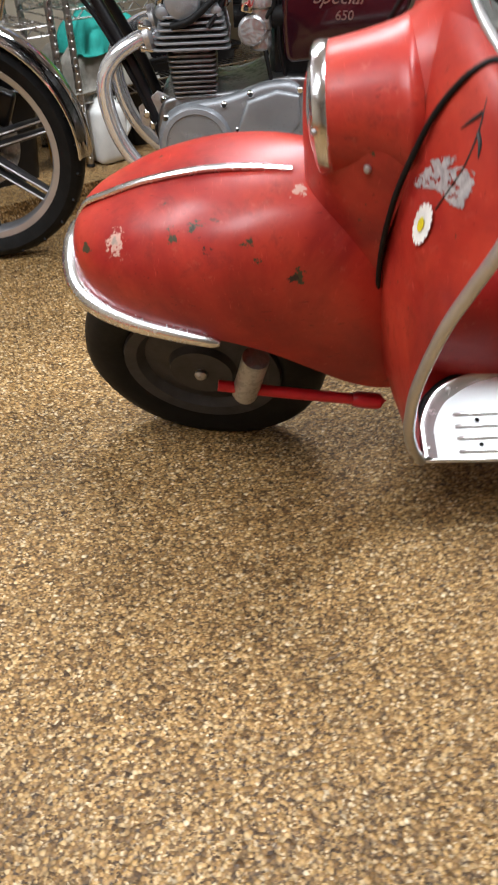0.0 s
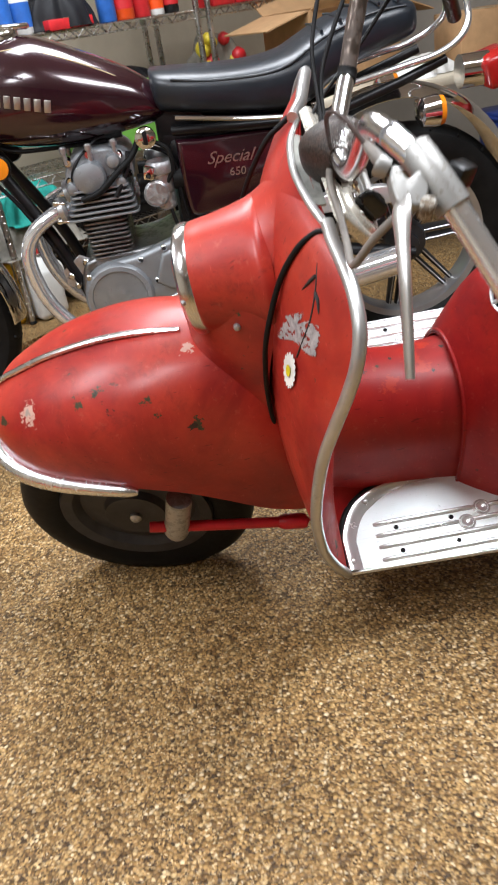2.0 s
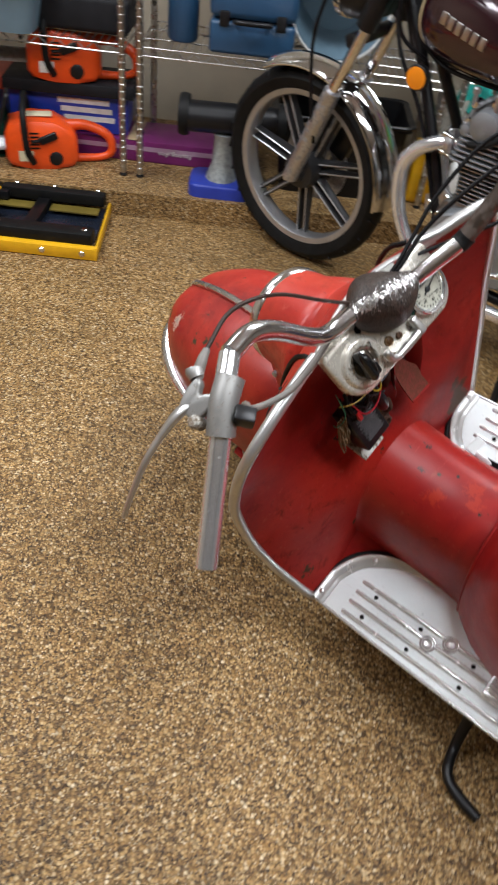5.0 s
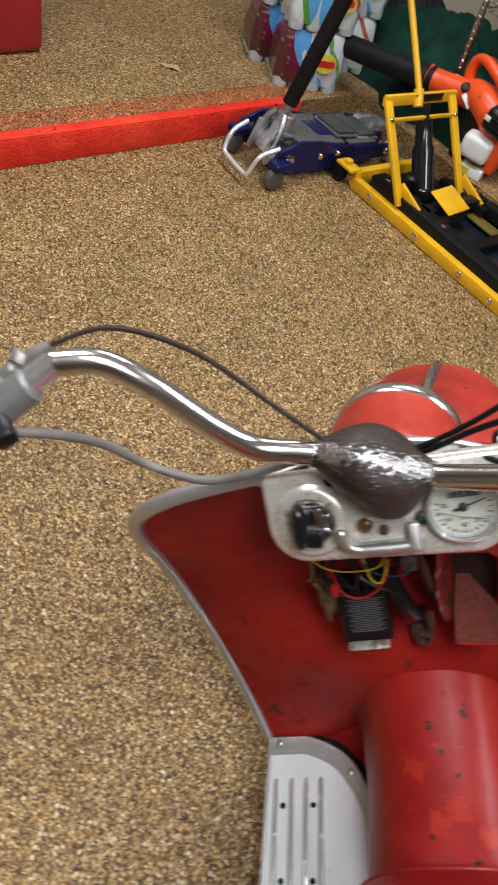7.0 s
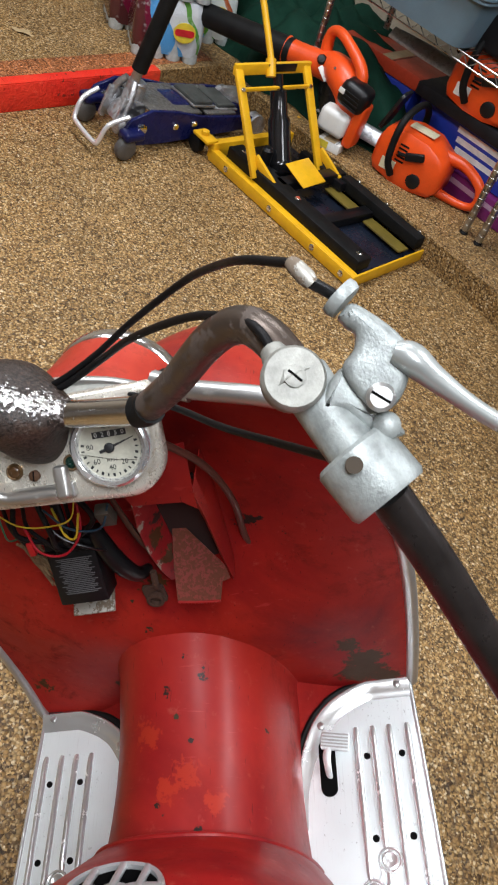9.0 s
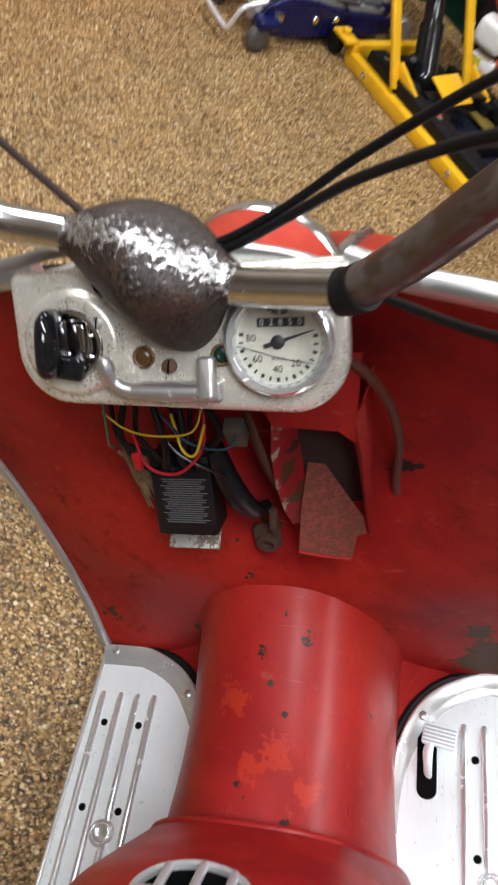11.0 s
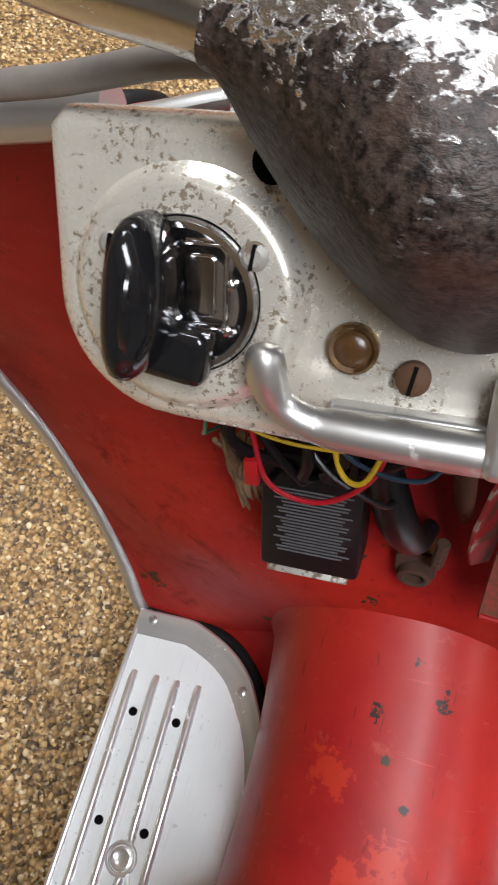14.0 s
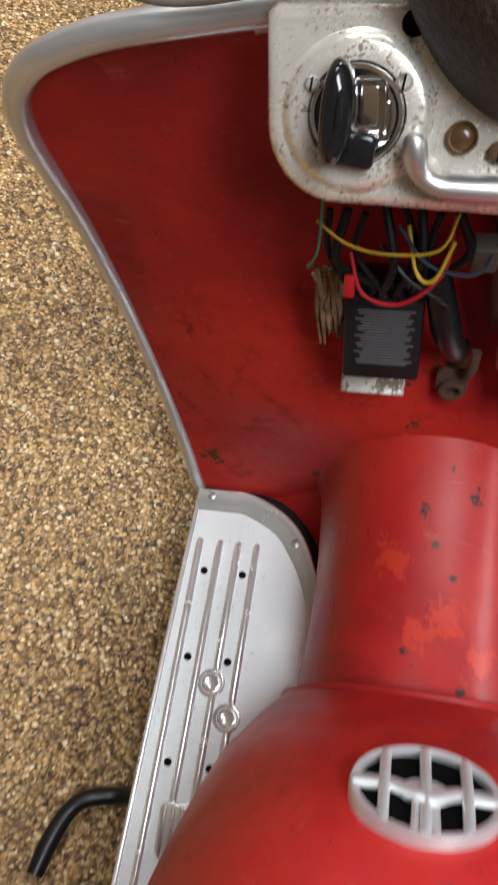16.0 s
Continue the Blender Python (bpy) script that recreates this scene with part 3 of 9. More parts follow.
# swing arm and damper of the front wheel
bm = B()
tube(bm, [(0.262, -0.112, 0.318), (0.38, -0.122, 0.300), (0.515, -0.131, 0.279)], 0.0105, 12, 4)
tube(bm, [(0.500, -0.1300, 0.2815), (0.512, -0.1308, 0.2795), (0.548, -0.1330, 0.2745), (0.552, -0.1330, 0.2740)], [0.0110, 0.0150, 0.0150, 0.0110], 14, 2)
part("suspension_arm", bm, plain("arm_red", (0.55, 0.012, 0.02), 0.35), scooter, "bright red suspension arm")
bm = B()
tube(bm, [(0.304, -0.114, 0.285), (0.308, -0.114, 0.292), (0.318, -0.113, 0.340), (0.330, -0.110, 0.40)], [0.015, 0.0235, 0.0235, 0.0235], 18, 4)
part("damper", bm, M_CAST, scooter, "grey aluminium damper")

# nose column that carries the headlight
def column_ring(f, xf, w, xb, n=34, p=2.1):
    """f: from 0 at the slanted lower edge to 1 at the top."""
    ring = []
    for t in [2 * i / n - 1 for i in range(n + 1)]:
        low = 0.655 - 0.078 * abs(t) ** 1.5
        ring.append(Vector((xf + (xb - xf) * abs(t) ** p, w * t, low + (0.957 - low) * f)))
    return ring


COLUMN = [(0.0, 0.414, 0.103, 0.508), (0.137, 0.409, 0.108, 0.506), (0.285, 0.406, 0.111, 0.508), (0.40, 0.403, 0.112, 0.512), (0.506, 0.402, 0.111, 0.518),
          (0.60, 0.402, 0.109, 0.525), (0.665, 0.408, 0.104, 0.534), (0.702, 0.430, 0.101, 0.541), (0.735, 0.466, 0.098, 0.550), (0.79, 0.504, 0.093, 0.562), (0.88, 0.541, 0.084, 0.576), (1.0, 0.571, 0.070, 0.587)]
bm = B()
loft(bm, [column_ring(*r) for r in lerp_rows(COLUMN, 5)], False)
solid(bm, 0.003)
column = part("nose_cover", bm, M_RED, scooter, "red nose cover behind the headlight")
bm = tube(B(), [(0.594, -0.125, 0.950), (0.588, -0.095, 0.953), (0.578, -0.055, 0.956), (0.572, 0.0, 0.958), (0.580, 0.06, 0.955), (0.598, 0.105, 0.951), (0.610, 0.135, 0.948)], [0.0065, 0.006, 0.0055, 0.0055, 0.0055, 0.006, 0.0065], 12, 6, True, 0.75)
part("top_lip", bm, M_TRIM, column, "dull grey metal lip along the top edge")
bm = B()
back = column_ring(*COLUMN[-1])
loft(bm, [back, [Vector((0.5 * (p.x + 0.600), p.y * 1.0, 0.9555)) for p in back], [Vector((0.600, p.y * 0.95, 0.9525)) for p in back]], False)
solid(bm, 0.003)
part("column_top", bm, M_DRUM, column, "dull grey plate behind the nose lip")
LAMP_WAY = Vector((-1.0, 0.13, -0.19)).normalized()
HEAD = Matrix.Translation((0.424, 0.004, 0.800)) @ LAMP_WAY.to_track_quat("Z", "Y").to_matrix().to_4x4()
bm = B()
lathe(bm, [(0.0765, -0.015), (0.079, -0.012), (0.0795, -0.003), (0.0782, 0.003), (0.073, 0.007), (0.069, 0.006)], HEAD, 64, (False, False))
headlight = part("headlight", bm, M_OLDCHROME, scooter, "headlight with a tarnished chrome rim")
bm = B()
lathe(bm, [(0.070, 0.005), (0.058, 0.011), (0.036, 0.016), (0.002, 0.018)], HEAD, 48, (False, True))
part("lens", bm, material("headlight_glass", (0.25, 0.27, 0.27), 0.08, 0.3), headlight, "ribbed glass lens")
bm = B()
loft(bm, [[HEAD @ Vector((r * math.cos(a), r * math.sin(a) * tall, h)) for a in [2 * math.pi * i / 48 for i in range(48)]] for r, tall, h in lerp_rows([(0.0775, 1.0, -0.013), (0.0785, 1.0, -0.017), (0.0812, 1.0, -0.040), (0.0842, 1.0, -0.060), (0.0880, 0.985, -0.076), (0.0935, 0.95, -0.091), (0.1000, 0.90, -0.103), (0.1040, 0.85, -0.114), (0.0960, 0.80, -0.126)], 4)], True, (False, False))
solid(bm, 0.002)
part("headlight_bucket", bm, M_RED, column, "red bucket that carries the headlight")
bm = B()
lathe(bm, [(0.004, -0.002), (0.004, 0.002), (0.002, 0.003)], HEAD @ pose(0.072, 0.030, 0.003, 0, 30, 0), 10)
part("screw", bm, M_CAST, headlight)
for y in (-0.0925, 0.0925):
    bm = B()
    lathe(bm, [(0.005, -0.004), (0.005, 0.002), (0.003, 0.0035)], pose(0.472, y, 0.793, 70 if y < 0 else -70, 0, 0), 12)
    part("screw", bm, M_CAST, column, "small dulled screw")
bm = B()
lathe(bm, [(0.009, -0.004), (0.009, 0.001), (0.006, 0.003)], STEER @ pose(0.42, -0.02, 0.706, 10, 0, 0), 14)
part("bolt", bm, M_CAST, fender)

# leg shield: a hollow pressing, red outside and darker red inside
EDGE = [  # height; left and right edge x; left and right half width; outer and inner middle x
    (0.312, 0.600, 0.600, 0.270, 0.276, 0.560, 0.600), (0.34, 0.592, 0.600, 0.277, 0.279, 0.545, 0.603), (0.39, 0.572, 0.600, 0.283, 0.283, 0.530, 0.606), (0.47, 0.551, 0.600, 0.291, 0.288, 0.518, 0.611), (0.545, 0.541, 0.601, 0.295, 0.291, 0.510, 0.613), (0.60, 0.537, 0.602, 0.297, 0.292, 0.507, 0.597),
    (0.67, 0.539, 0.604, 0.297, 0.291, 0.505, 0.574), (0.75, 0.547, 0.611, 0.295, 0.286, 0.506, 0.560), (0.81, 0.562, 0.618, 0.290, 0.281, 0.510, 0.558), (0.86, 0.577, 0.625, 0.284, 0.274, 0.518, 0.560), (0.90, 0.589, 0.631, 0.273, 0.263, 0.530, 0.566),
    (0.928, 0.596, 0.635, 0.252, 0.246, 0.545, 0.572), (0.943, 0.598, 0.634, 0.224, 0.225, 0.558, 0.580), (0.951, 0.597, 0.626, 0.190, 0.195, 0.570, 0.586), (0.955, 0.592, 0.610, 0.13, 0.14, 0.582, 0.590)]
rows = lerp_rows(EDGE, 5)


def shield_line(z, xl, xr, wl, wr, xo, xi, inner, n=44):
    xm, p = (xi, 2.0) if inner else (xo, 1.6)
    out = []
    for t in [2 * i / n - 1 for i in range(n + 1)]:
        xe, w = (xl, wl) if t < 0 else (xr, wr)
        out.append(Vector((xm + (xe - xm) * abs(t) ** p, w * t, z)))
    return out


bm = B()
loft(bm, [shield_line(*r, False) for r in rows], False)
solid(bm, 0.002)
shield = part("leg_shield", bm, M_RED, scooter, "red leg shield with a stuck-on daisy")
bm = B()
loft(bm, [shield_line(*r, True) for r in rows], False)
solid(bm, 0.002)
part("inner_panel", bm, M_RED_IN, shield, "dark red inner panel, scuffed at the corners")
for t in (-1, 1):
    bm = B()
    line = [Vector((r[1] if t < 0 else r[2], -r[3] - 0.001 if t < 0 else r[4] + 0.001, r[0])) for r in rows]
    line.append(Vector((0.592, t * 0.105, 0.958)))
    tube(bm, line, [0.006] + [0.0085] * (len(line) - 1), 12, 1)
    part("edge_trim", bm, M_TRIM, shield, "dull grey metal edge trim")
    bm = B()
    tube(bm, [(0.587, t * 0.114, 0.954), (0.576, t * 0.108, 0.948), (0.5555, t * 0.1075, 0.929), (0.534, t * 0.1085, 0.888), (0.517, t * 0.1165, 0.836), (0.505, t * 0.1215, 0.776), (0.502, t * 0.1195, 0.70), (0.504, t * 0.1165, 0.64), (0.507, t * 0.1155, 0.605), (0.511, t * 0.1155, 0.56), (0.5165, t * 0.116, 0.50), (0.528, t * 0.118, 0.42)], 0.0038, 10, 6)
    part("rubber_piping", bm, M_RUBBER, shield, "black rubber piping")


def outer_at(y, z):
    """Outer surface of the leg shield, on the side of the badge."""
    for a, b in zip(EDGE, EDGE[1:]):
        if a[0] <= z <= b[0]:
            f = (z - a[0]) / (b[0] - a[0])
            xe, w, xo = (a[k] + f * (b[k] - a[k]) for k in (1, 3, 5))
            return xo + (xe - xo) * abs(y / w) ** 1.6
    return 0.52


def decal(outline, y0, z0, lift=0.0016):
    """A thin shape stuck to the outside of the shield; outline in sideways and upward metres."""
    bm = B()
    pts = [Vector((outer_at(y0 + y, z0 + z) - lift, y0 + y, z0 + z)) for y, z in outline]
    mid = sum(pts, Vector()) / len(pts)
    c = bm.verts.new(mid)
    vs = [bm.verts.new(p) for p in pts]
    for i in range(len(vs)):
        bm.faces.new((c, vs[i], vs[(i + 1) % len(vs)]))
    return bm


daisy_y, daisy_z = -0.179, 0.790
n = 160
petals = [((0.0188 + 0.0038 * abs(math.cos(8 * a)) ** 0.6) * math.cos(a) * 0.8, (0.0188 + 0.0038 * abs(math.cos(8 * a)) ** 0.6) * math.sin(a) * 1.35) for a in [2 * math.pi * k / n for k in range(n)]]
daisy = part("daisy_sticker", decal(petals, daisy_y, daisy_z, 0.004), plain("sticker_white", (0.82, 0.82, 0.78), 0.5), shield, "white daisy sticker")
part("daisy_centre", decal([(0.006 * math.cos(a), 0.010 * math.sin(a)) for a in [2 * math.pi * k / 20 for k in range(20)]], daisy_y, daisy_z, 0.0055), plain("sticker_yellow", (0.8, 0.66, 0.02), 0.5), shield, "yellow daisy centre")
M_INK = plain("black_ink", (0.02, 0.02, 0.02), 0.6)
for line, rad in ((((-0.184, 0.820), (-0.186, 0.855), (-0.184, 0.883), (-0.169, 0.915), (-0.145, 0.936)), 0.0011), (((-0.170, 0.914), (-0.181, 0.910), (-0.192, 0.901)), 0.0024), (((-0.156, 0.927), (-0.153, 0.916), (-0.149, 0.901)), 0.0026)):
    bm = B()
    tube(bm, [(outer_at(y, z) - 0.0012, y, z) for y, z in line], [rad] * (len(line) - 1) + [0.0005], 6, 4)
    part("sprig", bm, M_INK, shield, "black painted sprig")
# worn script badge, left as a ragged grey patch
PATCH = [(-0.134, 0.804), (-0.131, 0.820), (-0.144, 0.855), (-0.164, 0.879), (-0.167, 0.862), (-0.184, 0.883), (-0.201, 0.889), (-0.215, 0.875), (-0.218, 0.851), (-0.194, 0.844), (-0.166, 0.832)]


def inside(y, z, poly):
    odd = False
    for (y0, z0), (y1, z1) in zip(poly, poly[1:] + poly[:1]):
        if (z0 > z) != (z1 > z) and y < (y1 - y0) * (z - z0) / (z1 - z0) + y0:
            odd = not odd
    return odd


bm = B()
grid, cell = {}, 0.0012


def corner_at(i, k):
    if (i, k) not in grid:
        y, z = -0.224 + cell * i, 0.800 + cell * k
        grid[(i, k)] = bm.verts.new((outer_at(y, z) - 0.0016, y, z))
    return grid[(i, k)]


for i in range(82):
    for k in range(80):
        y, z = -0.224 + cell * (i + 0.5), 0.800 + cell * (k + 0.5)
        wob = noise.noise(Vector((y * 140, z * 140, 0.3))) * 0.008 + noise.noise(Vector((y * 420, z * 420, 2.0))) * 0.004
        if inside(y + wob, z - wob, PATCH) and noise.noise(Vector((y * 95, z * 170, 5.0))) + 0.5 * noise.noise(Vector((y * 300, z * 300, 9.0))) > -0.30:
            bm.faces.new((corner_at(i, k), corner_at(i, k + 1), corner_at(i + 1, k + 1), corner_at(i + 1, k)))
part("script_badge", bm, M_BADGE, shield, "grey remains of a worn script badge")

# tunnel and rear body
def hood(x, top, wide, low, n=40, p=2.45):
    ring = []
    for i in range(n + 1):
        a = math.pi * i / n
        c, q = math.cos(a), math.sin(a)
        ring.append(Vector((x, -wide * math.copysign(abs(c) ** (2 / p), c), low + (top - low) * abs(q) ** (2 / p))))
    return ring


TUNNEL = [(0.598, 0.566, 0.130, 0.31), (0.606, 0.559, 0.1235, 0.31), (0.616, 0.5555, 0.1205, 0.31), (0.632, 0.551, 0.119, 0.31), (0.65, 0.546, 0.118, 0.31), (0.70, 0.532, 0.116, 0.31), (0.76, 0.522, 0.117, 0.31), (0.82, 0.522, 0.122, 0.31), (0.87, 0.53, 0.130, 0.31)]
bm = B()
loft(bm, [hood(*r) for r in lerp_rows(TUNNEL, 6)], False)
solid(bm, 0.003)
part("tunnel", bm, M_RED_TUNNEL, scooter, "red centre tunnel with small chips")
bm = tube(B(), [p + Vector((-0.001, 0, 0.0015)) for p in hood(*TUNNEL[0])], 0.0016, 6, 1)
part("tunnel_seam", bm, M_RUBBER, scooter, "dark seam in front of the tunnel")
REAR = [(0.834, 0.528, 0.128, 0.31), (0.840, 0.540, 0.137, 0.31), (0.855, 0.566, 0.15, 0.31), (0.875, 0.604, 0.164, 0.31), (0.90, 0.645, 0.18, 0.31), (0.95, 0.695, 0.20, 0.31), (1.02, 0.735, 0.222, 0.31), (1.12, 0.765, 0.245, 0.31), (1.3, 0.77, 0.25, 0.31),
        (1.5, 0.73, 0.235, 0.33), (1.65, 0.64, 0.19, 0.37), (1.74, 0.53, 0.12, 0.42), (1.76, 0.48, 0.05, 0.46)]
bm = B()
loft(bm, [hood(*r, 40) for r in lerp_rows(REAR, 6)], False)
solid(bm, 0.003)
rear_body = part("rear_body", bm, M_RED_TUNNEL, scooter, "rounded red rear body")
part("seam_bead", tube(B(), hood(0.8365, 0.535, 0.1335, 0.31, 40), 0.0032, 8, 1), M_RED_TUNNEL, rear_body, "rolled red seam in front of the rear body")
REARWHEEL = pose(1.48, 0, 0.235, 90, 0, 0)
bm = B()
lathe(bm, prof, REARWHEEL, 48, (False, False))
rear_wheel = part("rear_tyre", bm, M_RUBBER, scooter, "worn black tyre")
bm = B()
lathe(bm, [(0.02, 0.045), (0.06, 0.045), (0.115, 0.02), (0.15, 0.04), (0.152, -0.03), (0.15, -0.04), (0.115, -0.02), (0.03, -0.04)], REARWHEEL, 32)
part("rim", bm, bpy.data.materials["dark_rim"], rear_wheel)

# oval vent in the front of the rear body
VENT = pose(0.9145, -0.004, 0.666) @ pose(0, 0, 0, 0, -44, 0)
VA, VB = 0.036, 0.047


def oval(r, h, n=48):
    return [VENT @ Vector((r * VA * math.cos(t), r * VB * math.sin(t), h)) for t in [2 * math.pi * k / n for k in range(n)]]


bm = B()
loft(bm, [oval(1.0, -0.012), oval(1.0, 0.004), oval(0.97, 0.007), oval(0.88, 0.006), oval(0.86, -0.008)], True, (False, False))
vent = part("vent", bm, M_GRILLE, rear_body, "oval cast metal vent grille")
# black sheet over the closed body; the opening's shade is painted as its colour
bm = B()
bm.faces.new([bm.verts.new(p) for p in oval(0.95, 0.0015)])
M_VENT = material("vent_shade_black", (0.004, 0.004, 0.004), 0.9)
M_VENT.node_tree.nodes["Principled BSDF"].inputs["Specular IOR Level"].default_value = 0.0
part("vent_hole", bm, M_VENT, rear_body, "black sheet painted as the shade behind the grille")
for y in (-0.025, 0.0, 0.025):
    bm = B()
    x = VA * 0.93 * math.sqrt(1 - (y / VB) ** 2)
    tube(bm, [VENT @ Vector((-x, y, 0.004)), VENT @ Vector((0, y, 0.0065)), VENT @ Vector((x, y, 0.004))], 0.0038, 10, 4)
    part("grille_bar", bm, M_GRILLE, rear_body)
for t in (-1, 1):
    bm = tube(B(), [VENT @ Vector((0.0, t * 0.044, 0.0045)), VENT @ Vector((0.0, t * 0.025, 0.005)), VENT @ Vector((0.001, t * 0.018, 0.006)), VENT @ Vector((0.007, t * 0.007, 0.0075)), VENT @ Vector((0.009, 0.0, 0.008))], [0.0050, 0.0050, 0.0048, 0.0046, 0.0046], 10, 4, True, 0.7)
    part("grille_bar", bm, M_GRILLE, rear_body)
    bm = tube(B(), [VENT @ Vector((0.007, t * 0.0055, 0.005)), VENT @ Vector((0.033, t * 0.0065, 0.003))], 0.0028, 8, 1)
    part("grille_bar", bm, M_GRILLE, rear_body)
bm = lathe(B(), [(0.017, 0.001), (0.014, 0.0045), (0.008, 0.0065), (0.001, 0.007)], VENT @ pose(-0.001, 0, 0) @ Matrix.Diagonal((0.62, 1.0, 1.0, 1.0)), 24)
part("grille_boss", bm, M_GRILLE, rear_body)

# footboards
BOARD = [(0.602, 0.274), (0.602, 0.235), (0.604, 0.208), (0.622, 0.168), (0.648, 0.140), (0.69, 0.119), (0.74, 0.110), (0.82, 0.108), (0.89, 0.125), (0.96, 0.153), (1.06, 0.163)]
BOARD_END = [(1.22, 0.175), (1.24, 0.20), (1.24, 0.285), (1.0, 0.282), (0.8, 0.279)]
# near-black plugs and bars stand for holes and slots, their shade painted in
M_HOLE = material("hole_shade", (0.006, 0.006, 0.006), 0.9)
M_HOLE.node_tree.nodes["Principled BSDF"].inputs["Specular IOR Level"].default_value = 0.0
Z0 = 0.324


def footboard(t):
    inner = [(v.x, v.y) for v in catmull([(x, t * y, 0) for x, y in BOARD], 5)]
    outline = inner + [(x, t * y) for x, y in BOARD_END]
    bm = plate(B(), outline if t < 0 else outline[::-1], 0.014, pose(0, 0, Z0), 0.003)
    fb = part("footboard", bm, M_ALU, scooter, "bright aluminium footboard with raised ribs")
    # turned-up lip round the front corner, sinking into the board along the tunnel
    rings, mid = [], Vector((0.78, t * 0.205))
    line = [Vector(v) for v in inner if v[0] < 0.80]
    for k, v in enumerate(line):
        way = (line[min(k + 1, len(line) - 1)] - line[max(k - 1, 0)]).normalized()
        inw = Vector((-way.y, way.x))
        inw = inw if inw.dot(mid - v) > 0 else -inw
        tall = 1.0 if v.x < 0.66 else max(0.15, 1.0 - (v.x - 0.66) / 0.10)
        rings.append([Vector((v.x + inw.x * s * (0.45 + 0.55 * tall), v.y + inw.y * s * (0.45 + 0.55 * tall), Z0 + h * tall + lift)) for s, h, lift in ((-0.001, -0.004, 0.0), (-0.001, 0.0085, 0.0), (0.001, 0.0100, 0.0004), (0.004, 0.0098, 0.0004), (0.010, 0.0078, 0.0004), (0.015, 0.0040, 0.0004), (0.019, 0.0014, 0.0004), (0.024, 0.0, 0.0003), (0.026, 0.0, -0.002))])
    bm = B()
    loft(bm, rings, False)
    part("front_lip", bm, M_RIB, fb, "turned-up front lip")
    bm = B()
    tube(bm, [(x - 0.004 if x < 0.63 else x - 0.002, y - t * (0.006 if x > 0.612 else 0.0), Z0 + 0.001) for x, y in inner], 0.0052, 8, 1)
    part("rubber_gasket", bm, M_RUBBER, fb, "black rubber gasket")
    for y, x0, x1 in ((0.1925, 0.664, 0.850), (0.1925, 0.874, 0.970), (0.2155, 0.664, 0.816), (0.2155, 0.840, 0.970), (0.238, 0.664, 0.970), (0.2625, 0.664, 1.20)):
        bm = B()
        tube(bm, [(x0, t * y, Z0 - 0.003), (x0 + 0.007, t * y, Z0), (x0 + 0.014, t * y, Z0 + 0.0006), ((x0 + x1) / 2, t * y, Z0 + 0.0006), (x1 - 0.012, t * y, Z0 + 0.0006), (x1, t * y, Z0 - 0.003)], 0.0047, 12, 1, True, 0.95)
        part("rib", bm, M_RIB, fb)
    bm = tube(B(), [(0.60, t * 0.2745, Z0 - 0.001), (0.8, t * 0.2795, Z0 - 0.001), (1.0, t * 0.2825, Z0 - 0.001), (1.24, t * 0.2855, Z0 - 0.001)], 0.0032, 10, 4)
    part("rolled_edge", bm, M_RIB, fb)
    for x in (0.702, 0.803, 0.915):
        for y in (0.2510, 0.2045):
            bm = lathe(B(), [(0.0044, -0.004), (0.0044, 0.0012)], pose(x, t * y, Z0), 14)
            part("hole", bm, M_HOLE, fb, "near-black plug painted as the shade in a drilled hole")
    for x, y in ((0.610, 0.257), (0.659, 0.146)):
        bm = lathe(B(), [(0.005, -0.002), (0.005, 0.002), (0.003, 0.0032)], pose(x, t * y, Z0 + 0.0075), 12)
        part("screw", bm, M_TRIM, fb)
    for x, y in ((0.828, 0.2190), (0.862, 0.1955)):
        bm = lathe(B(), [(0.0105, -0.002), (0.0105, 0.002), (0.0085, 0.0025), (0.006, 0.001)], pose(x, t * y, Z0), 20)
        part("boss", bm, M_RIB, fb)
    for x, y in ((0.828, 0.2190), (0.862, 0.1955)):
        bm = tube(B(), [(x + 0.0135 * math.cos(u), t * (y + 0.0135 * math.sin(u)), Z0 + 0.0008) for u in [2 * math.pi * k / 24 for k in range(25)]], 0.0021, 8, 1)
        part("relief_ring", bm, M_RIB, fb)
    bm = tube(B(), [(0.838, t * 0.2090, Z0 + 0.0008), (0.844, t * 0.2070, Z0 + 0.0008), (0.850, t * 0.2040, Z0 + 0.0008)], 0.0022, 6, 2)
    part("relief_bar", bm, M_ALU, fb)
    return fb


left_board, right_board = footboard(-1), footboard(1)
bm = plate(B(), rounded(0.052, 0.056, 0.008), 0.010, pose(0.978, -0.215, Z0 + 0.028, 0, 8, 0), 0.003)
pedal = part("brake_pedal", bm, M_RIB, scooter, "ribbed metal brake pedal")
for k in range(6):
    bm = box(B(), (0.048, 0.0035, 0.003), pose(0.978, -0.2375 + 0.009 * k, Z0 + 0.0285, 0, 8, 0), 0.001)
    part("tread", bm, M_TRIM, pedal)
bm = plate(B(), rounded(0.075, 0.022, 0.0105), 0.004, pose(0.712, 0.151, Z0 + 0.0015), 0.0)
slot = part("pedal_slot", bm, M_HOLE, right_board, "near-black plate painted as the shade in a pedal slot")
bm = B()
tube(bm, [(0.728, 0.152, 0.315), (0.715, 0.152, 0.334), (0.702, 0.152, 0.338), (0.690, 0.155, 0.337)], [0.006, 0.006, 0.007, 0.006], 12, 5, True, 0.7)
toe = part("gear_pedal", bm, M_ALU, scooter, "bare aluminium toe lever")
bm = plate(B(), rounded(0.024, 0.038, 0.003), 0.006, pose(0.684, 0.165, 0.343, 0, 4, -10), 0.0015)
part("pedal_pad", bm, M_ALU, toe, "ribbed aluminium pad")
